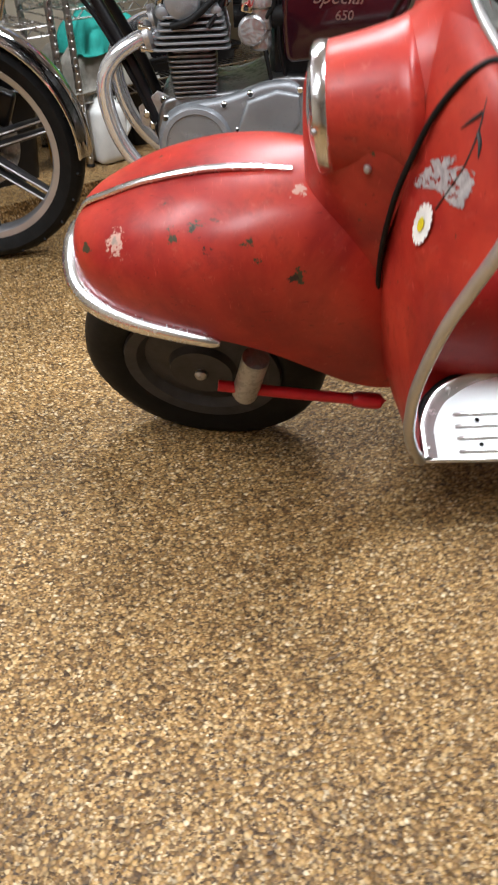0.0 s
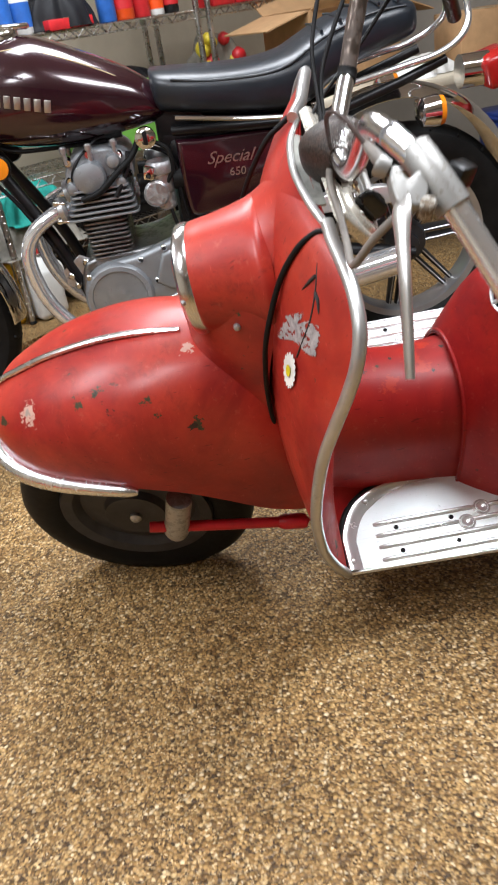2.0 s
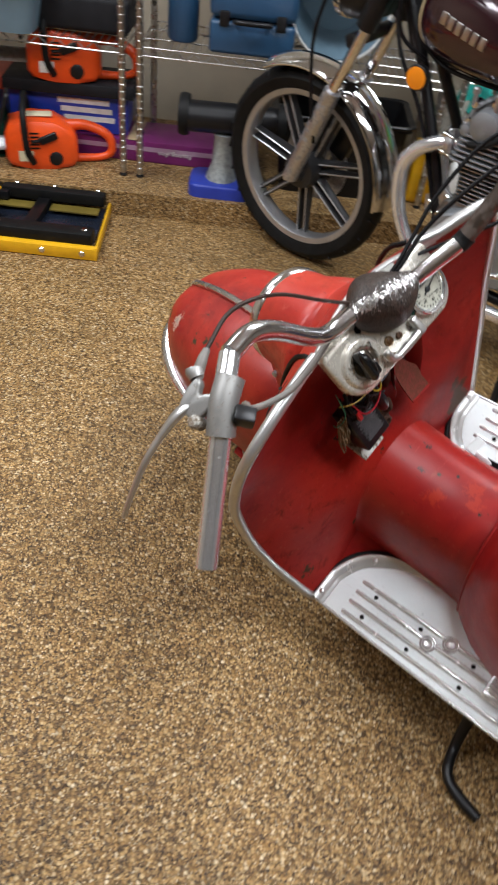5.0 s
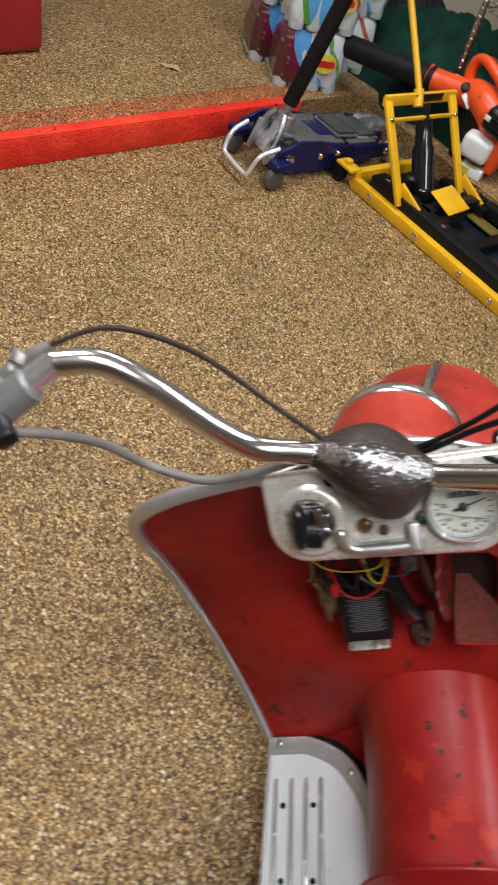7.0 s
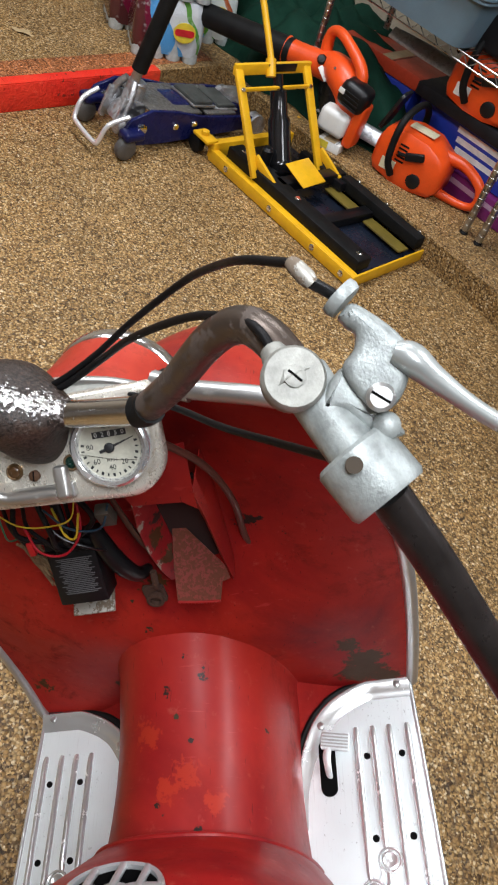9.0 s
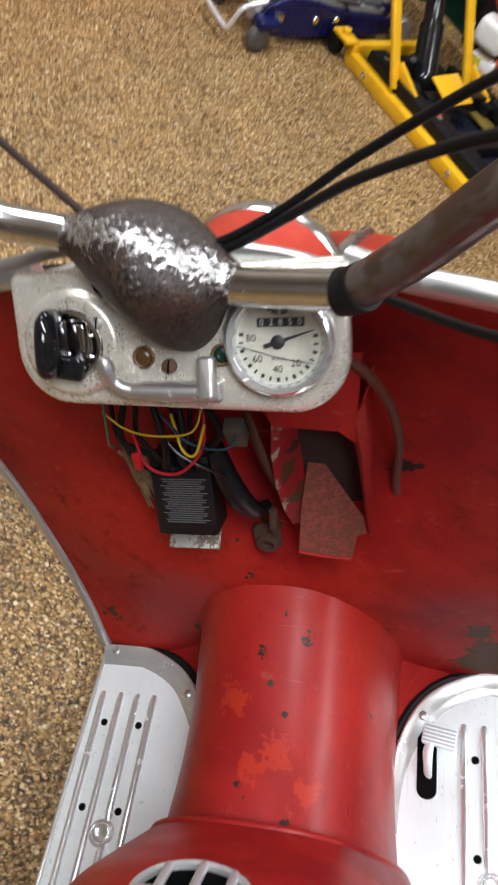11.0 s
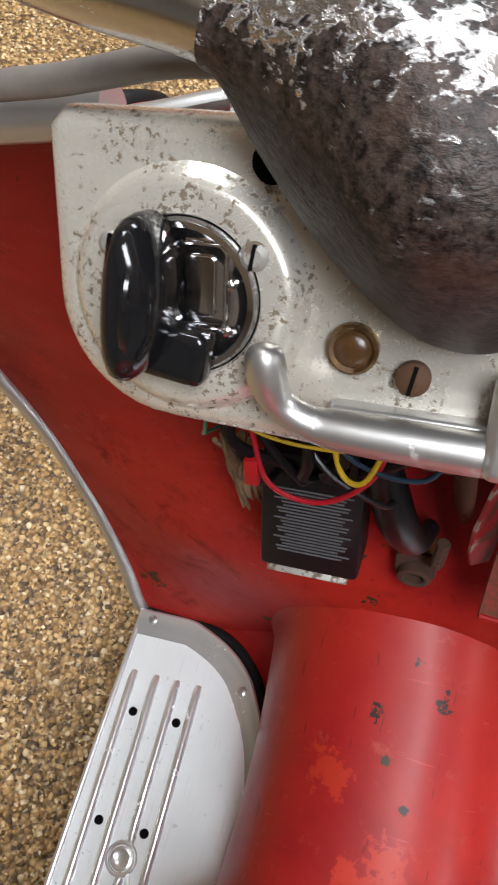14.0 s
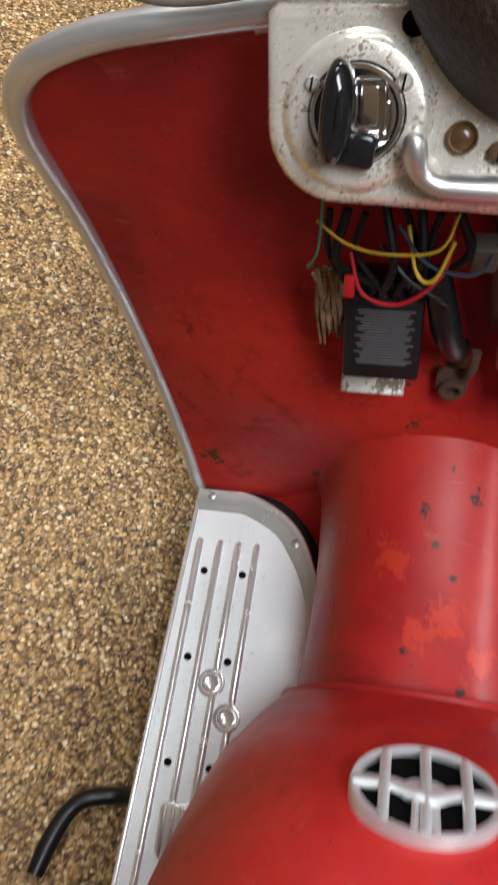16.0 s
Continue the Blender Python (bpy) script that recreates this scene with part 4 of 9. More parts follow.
for k in range(5):
    bm = box(B(), (0.0016, 0.036, 0.0016), pose(0.684, 0.165, 0.3432, 0, 4, -10) @ pose(-0.0085 + 0.0042 * k, 0, 0.0004), 0.0)
    part("pad_rib", bm, M_TRIM, toe)

for t in (-1, 1):
    bm = plate(B(), [(0.596, t * 0.262), (0.596, t * 0.10), (0.90, t * 0.10), (0.90, t * 0.14), (0.66, t * 0.17), (0.63, t * 0.25)][::-t], 0.004, pose(0, 0, 0.3085), 0.0)
    part("floor_flange", bm, M_RED_IN, scooter, "red pressed floor under the footboard")

# pressed fillet where the tunnel, the inner panel and the floor meet
for t in (-1, 1):
    low = catmull([(0.596, 0.236, 0.318), (0.600, 0.208, 0.318), (0.619, 0.168, 0.318), (0.645, 0.140, 0.318), (0.687, 0.119, 0.318), (0.735, 0.111, 0.318)], 5)
    high = catmull([(0.583, 0.232, 0.322), (0.584, 0.195, 0.336), (0.588, 0.150, 0.365), (0.592, 0.108, 0.395), (0.645, 0.107, 0.360), (0.735, 0.108, 0.330)], 5)
    rings = []
    for a, c in zip(low, high):
        b = Vector((a.x * 0.72 + c.x * 0.28, a.y * 0.55 + c.y * 0.45, a.z * 0.86 + c.z * 0.14))
        rings.append([Vector((v.x, t * v.y, v.z)) for v in [a * (1 - s) ** 2 + b * (2 * s * (1 - s)) + c * s * s for s in [i / 8 for i in range(9)]]])
    bm = B()
    loft(bm, rings, False)
    solid(bm, 0.0015)
    part("corner_fillet", bm, M_RED_IN, scooter, "red pressed corner beside the tunnel")

# dashboard
DASH = Matrix.Translation((0.6430, -0.003, 0.9340)) @ Matrix(((0, -0.6, 0.8, 0), (1, 0, 0, 0), (0, 0.8, 0.6, 0), (0, 0, 0, 1)))
w, r, lo, hi = 0.222, 0.037, -0.039, 0.052
out = [(-w / 2 + 0.005, hi), (-w / 2, hi - 0.005), (-w / 2, lo + 0.003 + r)] + [(-w / 2 + r - r * math.cos(radians(a)), lo + 0.003 + r - r * math.sin(radians(a))) for a in range(10, 91, 10)]
out += [(w / 2 - r + r * math.sin(radians(a)), lo - 0.004 + r - r * math.cos(radians(a))) for a in range(0, 91, 10)] + [(w / 2, hi - 0.005), (w / 2 - 0.005, hi)]
bm = plate(B(), out, 0.015, DASH, 0.007)
dash = part("dashboard", bm, M_DASH, scooter, "pale grey metal dashboard, speckled with wear")

SPEEDO = DASH @ pose(0.069, 0.004, 0.003)
bm = B()
lathe(bm, [(0.0345, -0.006), (0.0345, 0.003), (0.0332, 0.0065), (0.0312, 0.0085), (0.0285, 0.0078), (0.0268, 0.0055), (0.0260, 0.003)], SPEEDO, 64, (False, False))
speedo = part("speedometer", bm, M_BEZEL, dash, "round speedometer with a chrome bezel")
bm = lathe(B(), [(0.027, 0.001), (0.027, 0.0035)], SPEEDO, 48)
part("dial", bm, plain("cream_dial", (0.50, 0.495, 0.41), 0.4, 0, 0.22, 75, 0.0), dash, "cream dial with black figures")
M_FIG = plain("dial_black", (0.02, 0.022, 0.024), 0.5, 0, 0.2, 30, 0.0)
FACE = SPEEDO @ pose(0, 0, 0.0037)


def lettering(name, text, size, m, mat, parent, label=""):
    cu = bpy.data.curves.new(name, "FONT")
    cu.body, cu.size, cu.align_x, cu.align_y, cu.extrude, cu.resolution_u = text, size, "CENTER", "CENTER", 0.00012, 3
    ob = bpy.data.objects.new(name, cu)
    me = bpy.data.meshes.new_from_object(ob)
    bpy.data.objects.remove(ob)
    me.transform(m)
    me.materials.clear()
    me.materials.append(mat)
    ob = new(name, me)
    ob.parent = parent
    return tagged(ob, label)


for text, a in (("20", -52), ("40", -93), ("60", -142), ("80", 172)):
    lettering("figure", text, 0.0064, FACE @ pose(0.0168 * math.cos(radians(a)), 0.0168 * math.sin(radians(a)) , 0.0002), M_FIG, dash)
lettering("unit_text", "M.P.H.", 0.0034, FACE @ pose(0.0, -0.0105, 0.0002), M_FIG, dash)
bm = plate(B(), [(-0.0145, -0.0027), (0.0145, -0.0027), (0.0145, 0.0027), (-0.0145, 0.0027)], 0.0004, FACE @ pose(0.002, 0.0118, 0.0004))
part("odometer", bm, M_FIG, dash, "black odometer window")
M_PALEFIG = plain("odometer_white", (0.6, 0.62, 0.6), 0.5)
for k, d in enumerate("02850"):
    lettering("digit", d, 0.0056, FACE @ pose(-0.0095 + 0.0058 * k, 0.0118, 0.0006), M_PALEFIG, dash)
for k in range(17):
    a = radians(10 - 200 * k / 16 - 2)
    bm = plate(B(), [(0.0218, -0.0006 - 0.0004 * (k % 2 == 0)), (0.0245, -0.0006 - 0.0004 * (k % 2 == 0)), (0.0245, 0.0006 + 0.0004 * (k % 2 == 0)), (0.0218, 0.0006 + 0.0004 * (k % 2 == 0))], 0.0002, FACE @ pose(0, 0, 0.0002, 0, 0, math.degrees(a)))
    part("tick", bm, M_FIG, dash)
for t in (-1, 1):
    for k in range(3):
        bm = plate(B(), [(t * 0.001, 0), (t * (0.009 - 0.002 * k), 0.001), (t * (0.009 - 0.002 * k), 0.002), (t * 0.001, 0.0012)][::t], 0.0002, FACE @ pose(0.0015, 0.0195 - 0.0016 * k, 0.0002))
        part("emblem_bar", bm, M_FIG, dash)
bm = plate(B(), [(-0.009, -0.0014), (0.0, -0.0012), (0.023, -0.0003), (0.023, 0.0003), (0.0, 0.0012), (-0.009, 0.0014)], 0.0006, FACE @ pose(0, 0, 0.0016, 0, 0, 17))
part("needle", bm, M_FIG, dash, "black needle")
for line in (((-0.0255, -0.002), (-0.012, -0.006), (0.004, -0.0105), (0.021, -0.0135)),):
    bm = tube(B(), [FACE @ Vector((x, y, 0.0008)) for x, y in line], 0.00022, 5, 3)
    part("crack", bm, M_FIG, dash, "thin crack across the glass")
bm = lathe(B(), [(0.0042, 0.0), (0.0042, 0.0018), (0.003, 0.0024)], FACE, 24)
part("needle_hub", bm, M_FIG, dash)

part("dash_hole", lathe(B(), [(0.0056, -0.003), (0.0056, 0.0008), (0.0040, 0.0012)], DASH @ pose(-0.0450, 0.0415, 0), 20), M_HOLE, dash, "near-black plug painted as the shade in an empty hole")
LOCK = DASH @ pose(-0.068, 0.005, 0.0)
bm = lathe(B(), [(0.0365, -0.001), (0.0345, 0.0008), (0.0328, 0.0035), (0.0312, 0.0050), (0.0295, 0.0056), (0.0228, 0.0056), (0.0222, 0.0040)], LOCK, 64, (False, False))
switch = part("ignition_switch", bm, M_DASH, dash, "ignition switch in a round metal escutcheon")
bm = lathe(B(), [(0.0218, 0.0), (0.0218, 0.0045), (0.0208, 0.006), (0.0192, 0.0063), (0.0180, 0.0055), (0.0150, 0.0052), (0.0010, 0.0050)], LOCK, 56)
part("switch_face", bm, M_CHROME, dash, "polished chrome switch face")
bm = plate(B(), rounded(0.009, 0.017, 0.002), 0.0012, LOCK @ pose(0.0055, 0.004, 0.0062), 0.0006)
part("switch_plate", bm, M_CHROME, dash, "small chrome cover plate")
bm = lathe(B(), [(0.0226, -0.001), (0.0226, 0.003), (0.0214, 0.0042)], LOCK, 56, (False, False))
part("switch_ring", bm, M_GLOSSBLACK, dash, "black ring")
bm = B()
KEY = LOCK @ pose(-0.0085, 0.002, 0.005, 0, 0, -5)
ring = []
for h, k in ((0.0, 0.80), (0.004, 1.0), (0.012, 1.04), (0.018, 1.0), (0.0225, 0.84), (0.0250, 0.55), (0.0258, 0.22)):
    ring.append([KEY @ Vector((0.0077 * k * math.cos(t) * (1 + 0.22 * math.cos(t)), 0.0218 * (0.35 + 0.65 * k) * math.copysign(abs(math.sin(t)) ** 0.85, math.sin(t)), h)) for t in [2 * math.pi * i / 36 for i in range(36)]])
loft(bm, ring)
knob = part("switch_knob", bm, M_GLOSSBLACK, dash, "glossy black fin-shaped switch knob")
part("knob_ridge", tube(B(), [KEY @ Vector((0.003, y, z)) for y, z in ((-0.017, 0.0185), (-0.009, 0.0248), (0.0, 0.0262), (0.009, 0.0248), (0.016, 0.0190))], [0.0008, 0.0013, 0.0015, 0.0013, 0.0008], 8, 5), M_GLOSSBLACK, knob)
bm = box(B(), (0.020, 0.016, 0.011), LOCK @ pose(0.000, -0.0140, 0.0095, 0, 0, -8), 0.003, 3)
part("switch_skirt", bm, M_GLOSSBLACK, dash)
for x, y in ((0.0140, 0.005), (0.0130, -0.008)):
    bm = lathe(B(), [(0.0015, 0.005), (0.0013, 0.0064), (0.0006, 0.0068)], LOCK @ pose(x, y, 0), 10)
    part("rivet", bm, M_CHROME, dash)
line = [LOCK @ Vector((x + 0.0055, y + 0.004, 0.0060)) for x, y in rounded(0.0150, 0.0225, 0.003)]
part("switch_ridge", tube(B(), line + [line[0]], 0.0007, 8, 1, False), M_CHROME, dash, "pressed ridge in the chrome face")
for x, y, size, mat, label in ((-0.0475, 0.0185, 0.0040, M_DIRTYTIN, "slotted screw"), (-0.0885, 0.018, 0.0036, M_DIRTYTIN, "slotted screw"), (-0.003, -0.0105, 0.0048, None, "rusty slotted screw")):
    mat = mat or worn_metal("rusty_screw", (0.20, 0.105, 0.05), 0.38, 0.8, (0.045, 0.018, 0.008), 0.8, 300, 0.5)
    bm = lathe(B(), [(size, -0.002), (size, 0.0022), (size * 0.6, 0.0036)], DASH @ pose(x, y, 0.0008 if mat.name == "rusty_screw" else 0.0042), 18)
    sc = part("screw", bm, mat, dash, label)
    bm = box(B(), (size * 1.7, size * 0.25, 0.0012), DASH @ pose(x, y, 0.0040 if mat.name == "rusty_screw" else 0.0077, 0, 0, 80))
    part("screw_slot", bm, M_HOLE, dash)
for x, y, colour, name in ((-0.020, -0.0045, (0.085, 0.040, 0.014), "amber_lens"), (0.032, -0.004, (0.004, 0.022, 0.016), "green_lens")):
    bm = lathe(B(), [(0.0072, -0.001), (0.0072, 0.002), (0.0062, 0.003), (0.0052, 0.002)], DASH @ pose(x, y, 0.0005), 24, (False, False))
    part("lens_ring", bm, worn_metal("brass_ring", (0.28, 0.17, 0.075), 0.4, 0.7, (0.07, 0.04, 0.02), 1.0, 200, 0.6) if "brass_ring" not in bpy.data.materials else bpy.data.materials["brass_ring"], dash)
    bm = lathe(B(), [(0.0054, 0.0), (0.0054, 0.0018), (0.0042, 0.003), (0.0015, 0.0034)], DASH @ pose(x, y, 0.0005), 20)
    part("warning_lens", bm, plain(name, colour, 0.25, 0, 0.4, 200, 0.0), dash, "warning lamp lens")
bm = plate(B(), rounded(0.056, 0.013, 0.002), 0.006, DASH @ pose(0.003, -0.0265, 0.006), 0.0015)
lever_base = part("lever_base", bm, M_TRIM, dash, "metal lever block")
bm = B()
tube(bm, [DASH @ Vector(v) for v in ((-0.0408, -0.0010, 0.0165), (-0.0407, -0.0030, 0.0165), (-0.0400, -0.010, 0.0155), (-0.0370, -0.0185, 0.0125), (-0.0290, -0.0240, 0.0105), (-0.018, -0.0255, 0.0095), (0.008, -0.0260, 0.0095), (0.018, -0.026, 0.0095))], [0.0012, 0.0048, 0.0056, 0.0046, 0.0050, 0.0060, 0.0062, 0.0062], 16, 6)
part("choke_lever", bm, M_SILVERBAR, dash, "polished metal lever")
bm = plate(B(), rounded(0.0115, 0.028, 0.0035), 0.008, DASH @ pose(0.0235, -0.0170, 0.0145, -8, 0, 0), 0.003)
part("lever_stop", bm, M_SILVERBAR, dash)

# handlebar with its cover
BAR_L = [(0.622, -0.035, 1.001), (0.6172, -0.058, 1.0075), (0.6165, -0.10, 1.022), (0.617, -0.13, 1.055), (0.614, -0.17, 1.115), (0.612, -0.20, 1.145), (0.617, -0.235, 1.157), (0.640, -0.277, 1.146), (0.656, -0.307, 1.128), (0.682, -0.362, 1.094), (0.705, -0.412, 1.062)]
bm = tube(B(), BAR_L[:7], 0.0113, 18, 6)
bar = part("handlebar", bm, M_OLDCHROME, scooter, "speckled chrome handlebar tube")
bm = tube(B(), BAR_L[6:], 0.0114, 18, 6)
part("handlebar", bm, M_BAR, scooter, "bare bright handlebar end, its rubber grip missing")
BAR_R = [(0.634, 0.02, 0.986), (0.6395, 0.048, 0.980), (0.6660, 0.1165, 0.9965), (0.6820, 0.1512, 1.0325), (0.7020, 0.189, 1.0800), (0.7140, 0.213, 1.0990), (0.7340, 0.231, 1.1020), (0.7612, 0.247, 1.0906), (0.7912, 0.264, 1.0756), (0.8232, 0.282, 1.0626)]
bm = tube(B(), BAR_R[:3], 0.0113, 18, 6)
part("handlebar", bm, M_OLDCHROME, scooter, "tarnished chrome handlebar tube")
bm = tube(B(), BAR_R[2:], 0.0114, 18, 6)
part("handlebar", bm, M_BROWNBAR, scooter, "brown oxidised handlebar tube")
bm = B()
COVER_L, COVER_R = Vector((0.6176, -0.0550, 1.0064)), Vector((0.6381, 0.0455, 0.9793))
way = (COVER_R - COVER_L).normalized()
upw = (Vector((0, 0, 1)) - way * way.z).normalized()
back = upw.cross(way) * -1 if upw.cross(way).x < 0 else upw.cross(way)
rings = []
# along the cover: how far it stands up, down and back from the bar's line
for s, u, d, b in lerp_rows([(0.0, 0.0126, 0.0128, 0.0124), (0.04, 0.0140, 0.0150, 0.0128), (0.12, 0.0205, 0.0335, 0.0150), (0.30, 0.0285, 0.0605, 0.0250), (0.50, 0.0275, 0.0645, 0.0360), (0.70, 0.0222, 0.0580, 0.0330), (0.87, 0.0152, 0.0405, 0.0240), (0.95, 0.0132, 0.0190, 0.0150), (1.0, 0.0126, 0.0128, 0.0124)], 5):
    ring = []
    for a in [2 * math.pi * i / 48 for i in range(48)]:
        c, q = math.cos(a), math.sin(a)
        z = q * u if q > 0 else q * d
        lag = -0.34 * z * math.sin(math.pi * s) if q < 0 else 0.0      # the belly hangs towards the right
        if c < 0:                                  # the front is fuller and droops
            f = 0.0125 + 0.036 * math.sin(math.pi * s) ** 1.2
            x = f * c
            z += 0.22 * (x + 0.0125 * abs(c))
        else:
            x = b * c * (1 - 0.25 * max(0.0, -q) ** 2)
        ring.append(COVER_L + (COVER_R - COVER_L) * s + back * x + upw * z + way * lag)
    rings.append(ring)
loft(bm, rings)
part("bar_cover", bm, M_RUST, scooter, "pitted chrome cover over the bar clamp")
bm = tube(B(), [(0.6635, 0.110, 0.9940), (0.6660, 0.1165, 0.9965), (0.6690, 0.1230, 1.0020)], 0.0130, 18, 2)
part("tape_band", bm, M_RUBBER, bar, "black tape band")
# left controls: clamp, lever and its cable
bm = tube(B(), [(0.6330, -0.2540, 1.1520), (0.6420, -0.2790, 1.1440), (0.6550, -0.3050, 1.1280)], 0.0155, 18, 4)
clamp = part("clutch_clamp", bm, M_PERCH, scooter, "bare metal clamp of the clutch lever")
PERCH = Matrix(((-0.963, -0.282, 0.0, 0.640), (0.158, -0.902, 0.0, -0.278), (0.219, -0.330, 0.0, 1.1465), (0, 0, 0, 1)))
nrm = Vector((-0.963, 0.158, 0.219)).cross(Vector((-0.282, -0.902, -0.330))).normalized()
nrm = nrm if nrm.z > 0 else -nrm
for k in range(3):
    PERCH[k][2] = nrm[k]
outline = [(0.018 + 0.62 * (v.x - 0.018), 0.018 + 0.66 * (v.y - 0.018)) for v in catmull([(-0.004, -0.012, 0), (0.012, -0.002, 0), (0.022, 0.008, 0), (0.034, -0.006, 0), (0.046, -0.006, 0), (0.046, 0.010, 0), (0.040, 0.030, 0), (0.030, 0.046, 0), (0.014, 0.047, 0), (-0.004, 0.042, 0), (-0.009, 0.014, 0), (-0.004, -0.012, 0)], 4)][:-1]
bm = plate(B(), outline, 0.011, PERCH @ pose(0, 0, 0.006), 0.003)
part("lever_perch", bm, M_PERCH, clamp, "pale cast lever perch")
bm = tube(B(), [(0.6045, -0.2745, 1.1530), (0.5980, -0.2705, 1.1555), (0.5965, -0.2690, 1.1560)], [0.008, 0.0098, 0.0094], 18, 1)
part("adjuster_flange", bm, M_PERCH, clamp, "round adjuster flange")
bm = lathe(B(), [(0.0072, -0.009), (0.0072, 0.007), (0.005, 0.0095)], pose(0.6290, -0.3095, 1.1370, 20, 0, 0), 16)
part("pivot_screw", bm, M_DIRTYTIN, clamp)
bm = tube(B(), [(0.6130, -0.2960, 1.1425), (0.6070, -0.3120, 1.1395), (0.6020, -0.3350, 1.1300), (0.5970, -0.3670, 1.1115), (0.5930, -0.4000, 1.0830), (0.5905, -0.4230, 1.0600)], [0.006, 0.0095, 0.0072, 0.0060, 0.0054, 0.0045], 12, 6, True, 0.6)
part("clutch_lever", bm, M_SILVERBAR, scooter, "long bare aluminium clutch lever")
bm = box(B(), (0.022, 0.018, 0.020), pose(0.6670, -0.2770, 1.1380, 0, 20, 30), 0.003)
part("horn_button", bm, M_BLACK, clamp, "small black horn button")
bm = tube(B(), [(0.6090, -0.2840, 1.1480), (0.5990, -0.2620, 1.1560), (0.5930, -0.2440, 1.1580)], [0.0045, 0.006, 0.004], 10, 4)
part("cable_adjuster", bm, M_GREYCABLE, clamp, "knurled brass adjuster")
bm = tube(B(), [(0.5930, -0.2440, 1.1580), (0.5820, -0.1920, 1.1550), (0.5840, -0.1320, 1.1150), (0.5990, -0.0770, 1.0500), (0.6110, -0.0370, 1.0050)], 0.0025, 8, 6)
part("clutch_cable", bm, plain("brown_sheath", (0.035, 0.020, 0.015), 0.5, 0, 0.3, 40, 0.1, 0.0, 0.25), scooter, "dark clutch cable")
bm = tube(B(), [(0.61, -0.035, 0.985), (0.603, -0.071, 0.984), (0.604, -0.117, 0.976), (0.602, -0.164, 0.971), (0.597, -0.197, 0.981), (0.595, -0.225, 1.004), (0.61, -0.24, 1.05), (0.64, -0.255, 1.10), (0.662, -0.275, 1.132)], 0.0044, 16, 10)
part("horn_cable", bm, M_GREYCABLE, scooter, "grey sheathed cable")
# right controls
CABLE_1 = [(0.618, 0.082, 1.018), (0.622, 0.120, 1.045), (0.644, 0.172, 1.086), (0.672, 0.199, 1.112), (0.708, 0.224, 1.138)]
CABLE_2 = [(0.626, 0.086, 1.018), (0.648, 0.125, 1.051), (0.687, 0.179, 1.090), (0.717, 0.213, 1.1065), (0.738, 0.227, 1.112)]
bm = tube(B(), [(0.742, 0.245, 1.074), (0.765, 0.257, 1.063), (0.792, 0.272, 1.051)], [0.0150, 0.0148, 0.0150], 20, 4)
throttle = part("throttle_sleeve", bm, M_PALE, scooter, "pale grey cast throttle sleeve")
bm = tube(B(), [(0.7830, 0.2650, 1.0560), (0.7850, 0.2665, 1.0545), (0.8040, 0.2800, 1.0415), (0.8060, 0.2815, 1.0400)], [0.0205, 0.0226, 0.0228, 0.0212], 36, 1)
part("throttle_collar", bm, M_PALE, throttle, "wide pale collar")
bm = lathe(B(), [(0.0044, -0.006), (0.0044, 0.0014)], pose(0.8055, 0.2665, 1.0705, -5, 40, 0), 18)
part("collar_hole", bm, material("hole_brown", (0.05, 0.035, 0.022), 0.8), throttle, "dark round hole")
DRUM = pose(0.757, 0.242, 1.088, -8, 37, 10)
bm = lathe(B(), [(0.0165, -0.010), (0.0172, -0.004), (0.0172, 0.003), (0.0155, 0.0055), (0.006, 0.006), (0.0058, 0.0078), (0.003, 0.0085), (0.0008, 0.0085)], DRUM, 36)
part("cable_drum", bm, M_DRUM, throttle, "round dull grey cable drum cover")
part("screw_slot", box(B(), (0.009, 0.0012, 0.0012), DRUM @ pose(0, 0, 0.0086, 0, 0, 35)), M_HOLE, throttle)
bm = tube(B(), [(0.735, 0.232, 1.090), (0.745, 0.236, 1.088), (0.757, 0.242, 1.083)], [0.007, 0.010, 0.014], 12, 3)
part("drum_inlet", bm, M_DRUM, throttle)
# castings lie in one plane that faces up and back
FLAT = Matrix(((0.0, 0.736, 0.677, 0.757), (1.0, -0.031, 0.046, 0.246), (0.0, -0.677, 0.735, 1.086), (0, 0, 0, 1)))


def casting(outline, depth, lift, bevel):
    """A cast plate in that plane; outline in sideways and downward metres from the drum."""
    pts = [(v.x, v.y) for v in catmull([(x, y, 0) for x, y in outline] + [(*outline[0], 0)], 4)][:-1]
    return plate(B(), pts, depth, FLAT @ pose(0, 0, lift), bevel)


bm = casting([(0.014, 0.003), (0.022, -0.003), (0.029, 0.006), (0.036, 0.018), (0.043, 0.025), (0.049, 0.036), (0.035, 0.034), (0.020, 0.019), (0.008, 0.018)], 0.012, 0.002, 0.004)
part("bracket_web", bm, M_PALE, throttle, "pale cast web")
bm = casting([(0.0225, -0.0285), (0.030, -0.034), (0.041, -0.026), (0.052, -0.014), (0.056, -0.004), (0.053, 0.010), (0.046, 0.020), (0.037, 0.023), (0.029, 0.015), (0.0225, 0.003), (0.022, -0.004), (0.0285, -0.011), (0.030, -0.019), (0.026, -0.023)], 0.016, 0.009, 0.005)
perch = part("lever_perch", bm, M_PALE, throttle, "pale cast lever perch")
bm = lathe(B(), [(0.0075, 0.0), (0.0075, 0.003), (0.0055, 0.0048), (0.001, 0.0048)], FLAT @ pose(0.0385, 0.0155, 0.0085), 20)
part("perch_screw", bm, M_TRIM, throttle, "slotted pivot screw")
part("screw_slot", box(B(), (0.011, 0.0013, 0.0012), FLAT @ pose(0.0385, 0.0155, 0.0132, 0, 0, 40)), M_HOLE, throttle)
